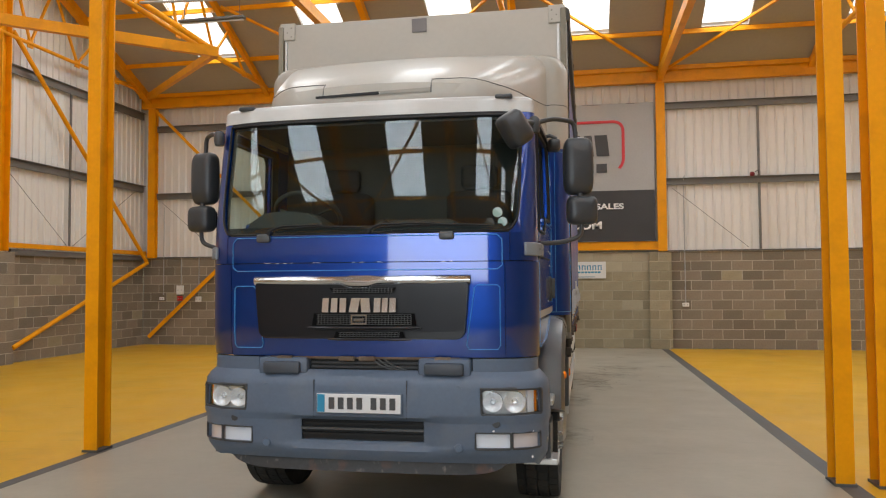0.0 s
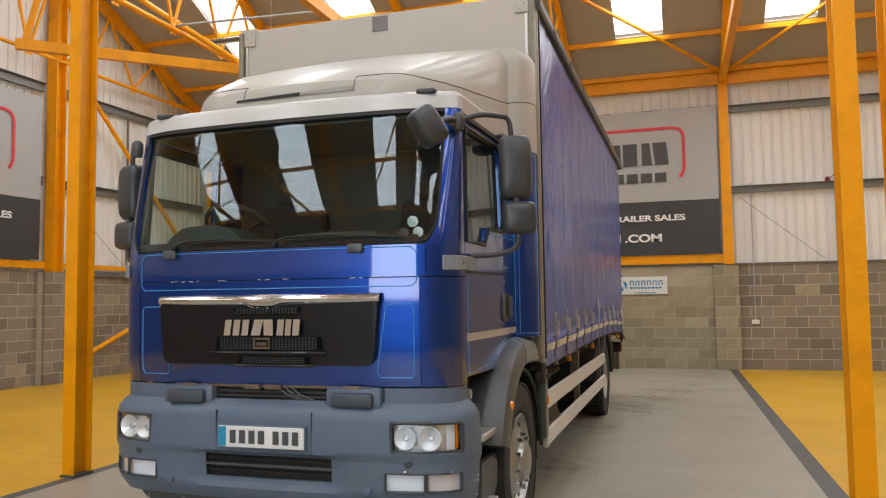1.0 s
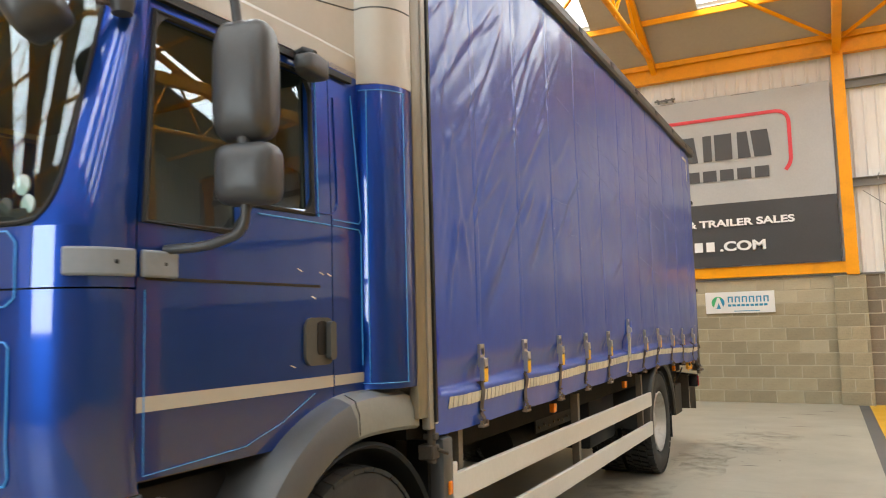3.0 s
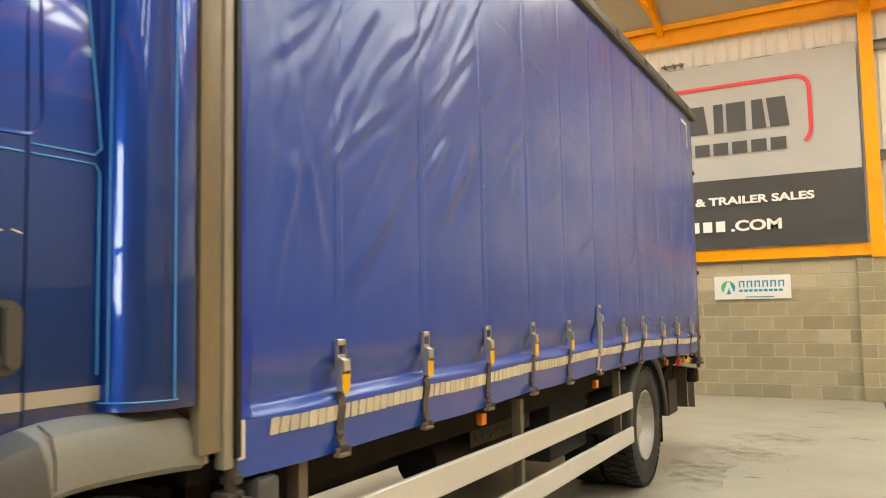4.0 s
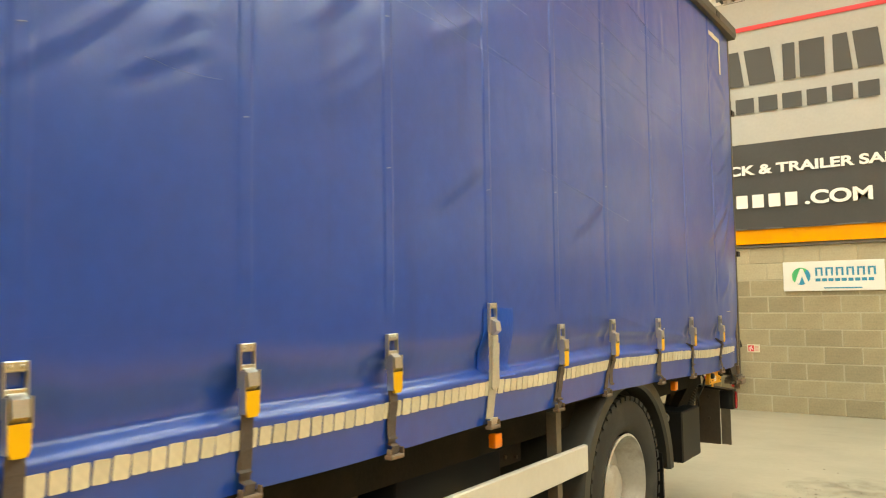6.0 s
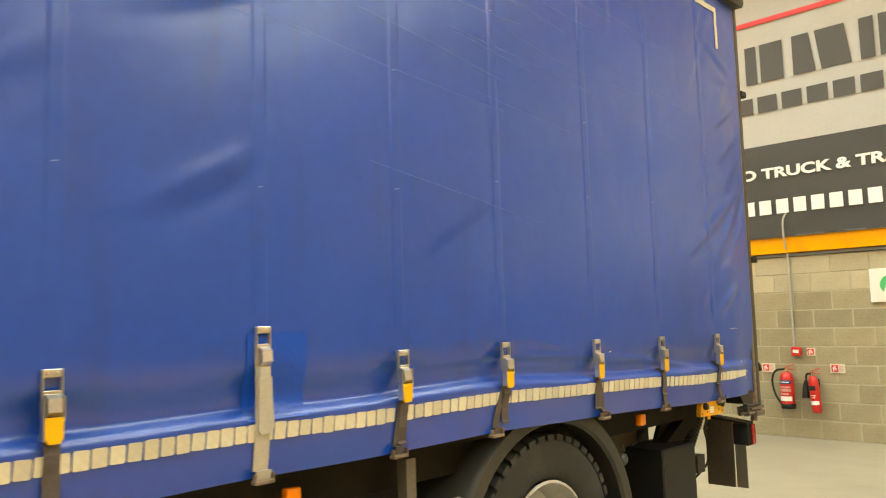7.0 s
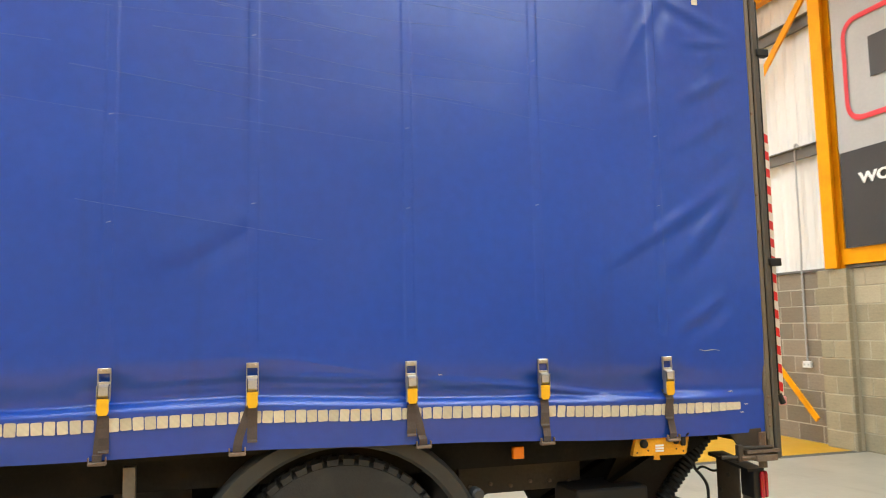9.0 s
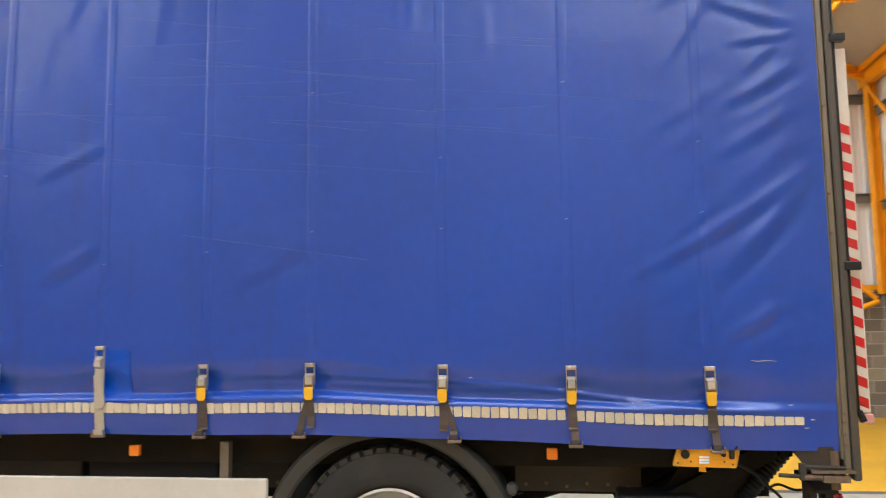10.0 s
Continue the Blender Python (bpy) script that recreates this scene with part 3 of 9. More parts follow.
def wall_bay(name, along, a0, a1, face, into, pale, rng_seed, clad_z=2.3):
    """One bay: mortar core with blocks on it, and liner sheet above, with rails."""
    rng = random.Random(rng_seed)
    bm = bmesh.new()
    lo, hi = (face + into * 0.004, face + into * 0.25)
    lo, hi = min(lo, hi), max(lo, hi)
    if along == "x":
        box(bm, a0, a1, lo, hi, 0, BLOCK_TOP)
    else:
        box(bm, lo, hi, a0, a1, 0, BLOCK_TOP)
    wall = part(name, bm, M["mortar_pale" if pale else "mortar"])
    tagged(wall, "pale grey concrete block wall" if pale else "brown-grey concrete block wall with light mortar joints", "wall", kind="structure")
    if along == "x":
        place = pose(a0, face, 0) if into > 0 else pose(a1, face, 0, 0, 0, 180)
    else:
        place = pose(face, a0, 0, 0, 0, 90) if into < 0 else pose(face, a1, 0, 0, 0, -90)

    def pick(c, u, r):
        if pale:
            return M["block_light"] if c >= 8 or r.random() < 0.02 else M["block_pale"]
        return M["block_pale"] if r.random() < 0.03 else M["block"]
    lay_blocks(wall, a1 - a0, place, pick, rng=rng)
    return wall


def i_column(bm, x, y, z0, z1, flange=0.17, depth=0.3, web_along="y", t=0.018):
    f, d = flange / 2, depth / 2
    if web_along == "y":
        box(bm, x - f, x + f, y - d, y - d + t, z0, z1)
        box(bm, x - f, x + f, y + d - t, y + d, z0, z1)
        box(bm, x - 0.008, x + 0.008, y - d + t, y + d - t, z0, z1)
    else:
        box(bm, x - d, x - d + t, y - f, y + f, z0, z1)
        box(bm, x + d - t, x + d, y - f, y + f, z0, z1)
        box(bm, x - d + t, x + d - t, y - 0.008, y + 0.008, z0, z1)
    return bm


def column(name, x, y, z0, z1, label, flange=0.17, depth=0.3, web_along="y", foot=True):
    col = thing(name, label, "column", "steel columns", at=(x, y, z0))
    bm = bmesh.new()
    i_column(bm, 0, 0, 0, z1 - z0, flange, depth, web_along)
    part("shaft", bm, M["steel"], col)
    if foot:
        bm = bmesh.new()
        box(bm, -flange / 2 - 0.012, flange / 2 + 0.012, -depth / 2 - 0.012, depth / 2 + 0.012, 0.0015, 0.022)
        part("base_plate", bm, M["stripe"], col)
    bm = bmesh.new()
    for z in (1.2, 3.35, 3.55):
        for dx in (-0.04, 0.04):
            lathe(bm, ((0.0, -depth / 2 - 0.006), (0.009, -depth / 2 - 0.006), (0.009, -depth / 2)), (dx, 0, z), 8, "y")
    if foot:
        part("bolt_heads", bm, M["steel"], col)
    else:
        bm.free()
    return col


LONE = "yellow painted steel I-section column standing on the floor line"
column("column", -3.26, 2.18, 0, roof_z(2.18) - 0.3, LONE, 0.135, 0.22)
column("column", 3.272, 1.985, 0, roof_z(2.05) - 0.3, LONE, 0.135, 0.22)
column("column", 3.572, 1.96, 0, roof_z(2.05) - 0.3, LONE, 0.135, 0.22)
column("column", -9.75, 2.18, 0, 6.4, LONE, 0.135, 0.22)
for cx in COLS:
    column("wall_column", cx, WALL_Y - 0.085, BLOCK_TOP + 0.01, EAVE - 0.25, "yellow painted steel column on the block pier", 0.2, 0.16, "y", False)
for cy in (8.78, -3.8):
    column("wall_column", WALL_X + 0.13, cy, BLOCK_TOP + 0.01, roof_z(cy) - 0.3, "yellow painted steel column on the block pier of the gable wall", 0.25, 0.26, "y", False)


def bar_thing(name, label, category, p, q, w, h=None, material="steel", round_bar=False, group="", kind="structure"):
    bm = bmesh.new()
    if round_bar:
        tube(bm, (p, q), w / 2, 12)
    else:
        beam(bm, p, q, w, h)
    return tagged(part(name, bm, M[material], smooth=40 if round_bar else None), label, category, group, kind)


# eaves beams, ties and braces
bar_thing("eaves_beam", "yellow painted steel eaves beam along the wall head", "beam", (WALL_X, WALL_Y - 0.1, EAVE - 0.11), (EAST_X, WALL_Y - 0.1, EAVE - 0.11), 0.14, 0.27)
bar_thing("eaves_beam", "yellow painted steel eaves beam along the wall head", "beam", (WALL_X, SOUTH_Y + 0.1, EAVE - 0.11), (EAST_X, SOUTH_Y + 0.1, EAVE - 0.11), 0.14, 0.27)
# black strip that puts the shadow gap above the eaves beam into colour
bar_thing("eaves_closer", "black strip painted for the shadow gap between eaves beam and roof", "strip", (WALL_X, WALL_Y - 0.12, EAVE + 0.04), (EAST_X, WALL_Y - 0.12, EAVE + 0.04), 0.03, 0.035, "black")
for cx in (-3.36, 3.105, 9.62):
    bar_thing("tie_beam", "yellow painted steel tie beam from wall column to pillar", "beam", (cx, WALL_Y - 0.1, 6.33), (cx + 0.1, RIDGE_Y, 6.33), 0.13, 0.2)
bar_thing("tie_beam", "yellow painted steel cross beam to the gable column", "beam", (-8.3, 6.12, 5.93), (-5.2, 8.42, 5.80), 0.12, 0.18)
bar_thing("hanger", "yellow steel hanger from the roof to the cross beam", "hanger", (-8.2, 6.2, 5.95), (-7.5, 6.75, roof_z(6.75) - 0.02), 0.06, 0.1)
bar_thing("roof_brace", "yellow tubular steel brace from cross beam to roof", "brace", (-5.25, 8.4, 5.82), (-9.62, 7.68, roof_z(7.68) - 0.5), 0.11, round_bar=True)
bar_thing("wall_brace", "yellow tubular steel brace on the gable wall", "brace", (-9.95, 9.0, 6.7), (-9.95, 13.86, 2.18), 0.1, round_bar=True)
bar_thing("wall_brace", "yellow tubular steel brace on the gable wall", "brace", (-9.95, 13.9, 2.13), (-9.95, 9.12, 0.32), 0.1, round_bar=True)
bar_thing("wall_brace", "yellow flat steel brace across the wall bay", "brace", (-9.75, 13.88, 6.16), (-3.74, 13.88, 0.33), 0.03, 0.075)
bar_thing("wall_brace", "yellow flat steel brace across the wall bay", "brace", (-9.9, 13.91, 0.2), (-3.5, 13.91, 5.98), 0.03, 0.1)
bar_thing("knee_brace", "yellow steel knee brace under the roof", "brace", (-10.0, 13.9, 6.5), (-5.25, 8.4, 5.80), 0.1, 0.14)
bar_thing("wall_sill", "yellow painted steel sill beam on the gable wall", "beam", (WALL_X + 0.06, 8.9, 2.39), (WALL_X + 0.06, WALL_Y - 0.02, 2.39), 0.06, 0.1)
bar_thing("wall_sill", "yellow painted steel sill beam on the gable wall", "beam", (WALL_X + 0.06, 2.2, 2.39), (WALL_X + 0.06, 8.6, 2.39), 0.06, 0.14)
bar_thing("wall_sill", "yellow painted steel sill beam under the banner", "beam", (-3.26, WALL_Y - 0.04, 2.4), (3.03, WALL_Y - 0.04, 2.4), 0.06, 0.2)


def truss(x, gable=False):
    """A light roof truss in the plane x: sloping top chord, lower chord and webs."""
    t = thing("roof_truss", "yellow painted light steel roof truss", "truss", "roof trusses", "structure", at=(x, WALL_Y - 0.1, EAVE))

    def loc(y, z):
        return (0, y - (WALL_Y - 0.1), z - EAVE)
    for side in (1, -1):
        def yy(y):
            return y if side > 0 else 2 * RIDGE_Y - y
        bm = bmesh.new()
        beam(bm, loc(yy(WALL_Y - 0.1), EAVE - 0.06), loc(yy(RIDGE_Y), roof_z(RIDGE_Y) - 0.16), 0.11 if not gable else 0.16, 0.12 if not gable else 0.2)
        part("top_chord", bm, M["steel"], t)
        bm = bmesh.new()
        low = 0.0
        tube(bm, (loc(yy(WALL_Y - 0.1), EAVE + 0.12), loc(yy(RIDGE_Y), EAVE + low * 12 + 0.17)), 0.04 if gable else 0.055, 10)
        part("lower_chord", bm, M["steel"], t, smooth=40)
        n = 7
        for k in range(n):
            ya, yb = WALL_Y - 1.6 - 1.5 * k, WALL_Y - 0.9 - 1.5 * k
            zl = EAVE + low * (WALL_Y - ya) + 0.145
            for yt in (yb, ya - 0.8):
                bm = bmesh.new()
                beam(bm, loc(yy(ya), zl), loc(yy(yt), roof_z(yt) - 0.2), 0.045)
                part("web", bm, M["steel"], t)
            bm = bmesh.new()
            box(bm, -0.012, 0.012, *sorted((loc(yy(ya - 0.08), 0)[1], loc(yy(ya + 0.08), 0)[1])), zl - EAVE - 0.1, zl - EAVE + 0.06)
            part("gusset", bm, M["steel"], t)
    return t


truss(WALL_X + 0.22, True)
for tx in (-6.6, -0.1, 6.4, 12.8):
    truss(tx)
for cx in (-3.36, 3.13, 9.62):
    for side in (1, -1):   # the tie beams hang below these
        ye = WALL_Y - 0.1 if side > 0 else SOUTH_Y + 0.1
        bar_thing("rafter", "yellow painted steel rafter under the roof slope", "rafter", (cx, ye, EAVE - 0.08), (cx, RIDGE_Y, roof_z(RIDGE_Y) - 0.18), 0.13 if side > 0 else 0.17, 0.2 if side > 0 else 0.36, group="rafters")
for side in (1, -1):
    for k in range(9):
        y = WALL_Y - 0.25 if k == 0 else WALL_Y - 1.33 - 1.52 * (k - 1)
        y2 = y if side > 0 else 2 * RIDGE_Y - y
        bar_thing("purlin", "yellow painted steel purlin under the roof sheets", "purlin", (WALL_X, y2, roof_z(y) - 0.055), (EAST_X, y2, roof_z(y) - 0.055), 0.05, 0.1, group="purlins")
for cx, s in ((-3.36, 1), (-3.36, -1), (3.13, -1), (3.13, 1)):
    bar_thing("wind_brace", "yellow steel wind brace in the roof slope", "brace", (cx + s * 0.1, SOUTH_Y + 0.35, roof_z(13.7) - 0.25), (cx + s * 3.1, -5.2, roof_z(9.2) - 0.25), 0.06, 0.06)
for cx, s in ((-3.36, 1), (3.13, 1), (-3.36, -1), (3.13, -1), (9.62, -1)):
    bar_thing("wind_brace", "thin yellow steel wind brace in the roof slope", "brace", (cx + s * 0.1, WALL_Y - 0.35, roof_z(13.7) - 0.16), (cx + s * 3.1, 11.0, roof_z(11.0) - 0.16), 0.05, 0.05)

# roof lining with openings for the rooflights
for side in (1, -1):
    bm = bmesh.new()

    def slab(x0, x1, ya, yb):
        """A piece of the sloping lining between two distances from the eave."""
        vs = []
        for x in (x0, x1):
            for y in (ya, yb):
                y2 = y if side > 0 else 2 * RIDGE_Y - y
                for dz in (0, 0.09):
                    vs.append(bm.verts.new((x, y2, roof_z(y) + dz)))
        for f in ((0, 1, 3, 2), (4, 6, 7, 5), (0, 4, 5, 1), (2, 3, 7, 6), (0, 2, 6, 4), (1, 5, 7, 3)):
            bm.faces.new([vs[i] for i in f])
    edges = [WALL_X - 0.3] + [e for s in SKY_X for e in (s, s + SKY_W)] + [EAST_X + 0.3]
    for i in range(len(edges) - 1):
        if i % 2 == 0:
            slab(edges[i], edges[i + 1], WALL_Y + 0.3, RIDGE_Y)
        else:
            slab(edges[i], edges[i + 1], WALL_Y + 0.3, SKY_LOW)
            slab(edges[i], edges[i + 1], SKY_HIGH, RIDGE_Y)
    tagged(part("ceiling", bm, M["ceiling"]), "beige roof lining sheets with rooflight openings", "ceiling", kind="structure")
    # sheets over the openings, self-lit to stand for the bright sky
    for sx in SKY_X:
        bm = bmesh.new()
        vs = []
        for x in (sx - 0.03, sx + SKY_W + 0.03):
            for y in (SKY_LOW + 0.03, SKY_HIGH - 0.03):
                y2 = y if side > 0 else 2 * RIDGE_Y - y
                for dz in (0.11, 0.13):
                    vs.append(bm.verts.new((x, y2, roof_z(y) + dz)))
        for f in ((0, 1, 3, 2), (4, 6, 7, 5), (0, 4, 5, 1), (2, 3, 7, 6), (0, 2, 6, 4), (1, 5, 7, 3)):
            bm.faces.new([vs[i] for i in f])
        tagged(part("rooflight", bm, M["grp"]), "white rooflight sheet in the roof slope, glowing in place of the sky", "rooflight", "rooflights", "structure")

# liner sheets above the block walls
for a0, a1 in zip((WALL_X, -3.36, 3.13, 9.62), (-3.36, 3.13, 9.62, EAST_X)):
    bm = bmesh.new()
    ribbed(bm, "x", a0, a1, BLOCK_TOP + 0.02, lambda u: EAVE + 0.1, WALL_Y + 0.06)
    tagged(part("liner_north", bm, M["liner"]), "white profiled steel liner sheet", "wall", kind="structure")
for a0, a1 in ((SOUTH_Y, 2.0), (2.0, 8.78), (8.78, WALL_Y + 0.05)):
    bm = bmesh.new()
    ribbed(bm, "y", a0, a1, BLOCK_TOP + 0.02, lambda u: roof_z(u) + 0.05, WALL_X - 0.06, into=-1)
    tagged(part("liner_west", bm, M["liner"]), "white profiled steel liner sheet on the gable wall", "wall", kind="structure")
for name, b in (("wall_west_back", (WALL_X - 0.3, WALL_X - 0.12, SOUTH_Y, WALL_Y + 0.3, BLOCK_TOP, 12.2)),
                ("wall_north_back", (WALL_X - 0.3, EAST_X + 0.3, WALL_Y + 0.12, WALL_Y + 0.3, BLOCK_TOP, EAVE + 0.2))):
    bm = bmesh.new()
    box(bm, *b)
    tagged(part(name, bm, M["liner"]), "outer sheet of the hall wall", "wall", kind="structure")
bm = bmesh.new()
ribbed(bm, "y", SOUTH_Y, WALL_Y + 0.05, BLOCK_TOP + 0.02, lambda u: roof_z(u) + 0.05, EAST_X - 0.06, into=1)
tagged(part("liner_east", bm, M["liner_dull"]), "dull grey profiled steel liner sheet on the gable wall", "wall", kind="structure")
for name, b in (("wall_east", (EAST_X, EAST_X + 0.2, SOUTH_Y, WALL_Y + 0.3, 0, 12.2)),
                ("wall_south_west", (WALL_X - 0.3, DOOR_X0, SOUTH_Y - 0.2, SOUTH_Y, 0, EAVE + 0.2)),
                ("wall_south_east", (DOOR_X1, EAST_X + 0.2, SOUTH_Y - 0.2, SOUTH_Y, 0, EAVE + 0.2)),
                ("wall_south_head", (DOOR_X0, DOOR_X1, SOUTH_Y - 0.2, SOUTH_Y, DOOR_TOP, EAVE + 0.2))):
    bm = bmesh.new()
    box(bm, *b)
    tagged(part(name, bm, M["liner" if name == "wall_south_west" else "brown_wall"]), "plain wall closing the hall", "wall", kind="structure")
for b in ((EAST_X - 0.05, EAST_X - 0.004, SOUTH_Y, WALL_Y, 0, BLOCK_TOP), (WALL_X, DOOR_X0 - 0.1, SOUTH_Y + 0.004, SOUTH_Y + 0.05, 0, BLOCK_TOP), (DOOR_X1 + 0.1, EAST_X - 0.06, SOUTH_Y + 0.004, SOUTH_Y + 0.05, 0, BLOCK_TOP)):
    bm = bmesh.new()
    box(bm, *b)
    tagged(part("wall_base", bm, M["block"]), "brown-grey block wall base", "wall", kind="structure")
bm = bmesh.new()
box(bm, -400, 400, SOUTH_Y - 400, SOUTH_Y - 0.01, -0.2, -0.02)
tagged(part("ground", bm, M["stripe"]), "asphalt yard outside the open doorway", "ground", kind="structure")


for cy in (8.78, 2.18, -3.8):
    column("wall_column", EAST_X - 0.24, cy, BLOCK_TOP + 0.01, roof_z(cy) - 0.3, "yellow painted steel column on the block pier of the gable wall", 0.25, 0.26, "y", False)
for y0, y1 in ((2.3, 8.6), (-3.7, 2.0)):
    bar_thing("wall_brace", "yellow tubular steel brace on the gable wall", "brace", (EAST_X - 0.3, y0, 2.5), (EAST_X - 0.3, y1, 6.9), 0.1, round_bar=True)
    for z in (6.0, 4.08):
        bar_thing("sheeting_rail", "galvanised steel sheeting rail across the liner", "rail", (EAST_X - 0.13, y0, z), (EAST_X - 0.13, y1, z), 0.06, 0.14, "galv", group="sheeting rails")


# rails, flashing and rods
def z_rail(p, q, size=0.14):
    bm = bmesh.new()
    p, q = Vector(p), Vector(q)
    inward = Vector((0, -1, 0)) if abs((q - p).x) > 0.5 else Vector((1, 0, 0))
    beam(bm, p, q, 0.012, size)
    beam(bm, p + inward * 0.03 + Vector((0, 0, size / 2)), q + inward * 0.03 + Vector((0, 0, size / 2)), 0.07, 0.012)
    beam(bm, p - inward * 0.02 - Vector((0, 0, size / 2)), q - inward * 0.02 - Vector((0, 0, size / 2)), 0.05, 0.012)
    return tagged(part("sheeting_rail", bm, M["galv"]), "galvanised steel sheeting rail across the liner", "rail", "sheeting rails", "structure")


for a0, a1 in zip(COLS, COLS[1:]):
    for z in (5.66, 3.88):
        if a0 != -3.36:
            z_rail((a0 + 0.09, WALL_Y - 0.04, z), (a1 - 0.09, WALL_Y - 0.04, z))
    if a0 != -3.36:
        mid = (a0 + a1) / 2 - 1.1 if a0 > 0 else (a0 + a1) / 2 + 1.15
        for x in (mid, mid + 2.2) if a0 > 0 else (mid,):
            bar_thing("rail_tie", "thin galvanised vertical tie between rails", "rail", (x, WALL_Y - 0.05, BLOCK_TOP + 0.04), (x, WALL_Y - 0.05, 5.6), 0.05, 0.03, "galv")
        bar_thing("tie_rod", "thin steel tie rod across the liner", "rod", (a0 + 0.25, WALL_Y - 0.06, 3.72), (a0 + 1.9, WALL_Y - 0.06, BLOCK_TOP + 0.08), 0.012, None, "galv", True)
    bar_thing("wall_flashing", "grey metal flashing on the block wall", "flashing", (a0 + 0.1, WALL_Y + 0.02, BLOCK_TOP + 0.02), (a1 - 0.1, WALL_Y + 0.02, BLOCK_TOP + 0.02), 0.1, 0.03, "galv")
for y0, y1 in ((9.0, WALL_Y - 0.1), (2.3, 8.55)):
    for z in (6.0, 4.08):
        z_rail((WALL_X + 0.04, y0, z), (WALL_X + 0.04, y1, z), 0.16)
bar_thing("rail_tie", "thin galvanised vertical tie between rails", "rail", (WALL_X + 0.05, 11.0, 2.45), (WALL_X + 0.05, 11.0, 5.95), 0.03, 0.05, "galv")
bar_thing("tie_rod", "thin steel tie rod across the liner", "rod", (WALL_X + 0.06, 9.0, 3.95), (WALL_X + 0.06, 10.9, 2.45), 0.012, None, "galv", True)
bar_thing("tie_rod", "thin steel tie rod across the liner", "rod", (WALL_X + 0.06, 13.5, 3.95), (WALL_X + 0.06, 11.1, 2.45), 0.012, None, "galv", True)
bar_thing("wall_flashing", "grey metal flashing on the gable block wall", "flashing", (WALL_X + 0.03, 9.2, BLOCK_TOP + 0.0), (WALL_X + 0.03, WALL_Y - 0.05, BLOCK_TOP + 0.0), 0.06, 0.12, "galv")


# ---- banners and signs ----
def banner(width, m):
    """Two-tone cloth banner, built in its own x-z plane with its lower left corner at the origin, facing -y."""
    b = thing("banner", "large grey and charcoal advertising banner with red outline", "banner", "wall banners")
    s = width / 6.1
    split, top = 1.2, 3.26

    def sheet(name, z0, z1, material, label):
        bm = bmesh.new()
        nx, nz = 60, 14
        grid = [[bm.verts.new((width * i / nx, -0.012 * noise.noise((i * 0.21, j * 0.3 + z0, 2.0)) - 0.008, z0 + (z1 - z0) * j / nz)) for j in range(nz + 1)] for i in range(nx + 1)]
        for i in range(nx):
            for j in range(nz):
                bm.faces.new((grid[i][j], grid[i + 1][j], grid[i + 1][j + 1], grid[i][j + 1]))
        ob = part(name, bm, material, b, label, smooth=60)
        mod = ob.modifiers.new("thickness", "SOLIDIFY")
        mod.thickness, mod.offset = 0.004, 1
    sheet("lower_cloth", 0, split, M["banner_dark"], "charcoal lower part of the banner")
    sheet("upper_cloth", split, top, M["banner_grey"], "grey upper part of the banner")

    def flat(name, polys, material, label=""):
        for poly in polys:
            bm = bmesh.new()
            prism(bm, [(u * s, v) for u, v in poly], 0.004, lambda u, v, w: (u, -0.028 - w, v))
            part(name, bm, material, b, label)

    def bars(name, u0, u1, z0, z1, n, material, gap=0.16):
        """Plain blocks for lettering that is not spelled out."""
        step = (u1 - u0) / n
        return flat(name, [[(u0 + k * step, z0), (u0 + (k + 1 - gap) * step, z0), (u0 + (k + 1 - gap) * step, z1), (u0 + k * step, z1)] for k in range(n)], material)

    # red open frame with rounded corners
    for name, poly in (("red_frame_right", [(2.0, 2.83), (5.27, 2.83), (5.40, 2.71), (5.40, 1.86), (5.30, 1.72)]),
                       ("red_frame_left", [(2.0, 2.83), (0.33, 2.83), (0.20, 2.71), (0.20, 1.70), (0.33, 1.57), (1.35, 1.57)])):
        bm = bmesh.new()
        pts = rounded([(u * s, -0.03, v) for u, v in poly], 0.12)
        tube(bm, pts, 0.034, 6)
        bmesh.ops.scale(bm, vec=(1, 0.12, 1), verts=bm.verts, space=Matrix.Translation((0, 0.03, 0)))
        part(name, bm, M["print_red"], b, "red line frame")
    # six heavy slanted blocks in place of the large name
    polys = []
    z0, z1 = 2.02, 2.52
    for u0, u1, lean in ((0.58, 1.50, -0.12), (1.66, 2.36, 0.14), (2.50, 2.98, 0.0), (3.10, 3.78, 0.06), (3.88, 4.40, 0.0), (4.50, 5.08, 0.05)):
        cut = (u1 - u0) * 0.3
        polys.append([(u0, z0), (u0 + cut + max(0, lean), z0), (u0 + cut + max(0, -lean) * 0.5, z1), (u0, z1)])
        polys.append([(u0 + cut * 1.35 + abs(lean), z0), (u1, z0), (u1 - abs(lean), z1), (u0 + cut * 1.35, z1)])
    flat("name_shape", polys, M["print_dark"], "dark heavy shapes of a name")
    bars("name_bar", 2.32, 5.08, 1.63, 1.84, 9, M["print_dark"], 0.2)
    me = fit_words("WORLDWIDE USED TRUCK & TRAILER SALES", 5.1 * s, 0.138, M["print_white"])
    piece("lettering", me, b, pose(0.29 * s, -0.03, 0.76))
    bars("address_bar", 0.86, 4.05, 0.30, 0.48, 15, M["print_white"], 0.3)
    piece("lettering", fit_words(".COM", 0.80 * s, 0.185, M["print_white"]), b, pose(4.08 * s, -0.03, 0.295))
    for z in (top - 0.01, 0.01):
        bm = bmesh.new()
        beam(bm, (0, -0.004, z), (width, -0.004, z), 0.012, 0.014)
        part("banner_batten", bm, M["galv"], b)
    b.matrix_basis = m
    return b


banner(6.1, pose(-3.15, WALL_Y - 0.09, 2.5))
banner(5.9, pose(WALL_X + 0.12, 2.5, 2.48, 0, 0, 90))


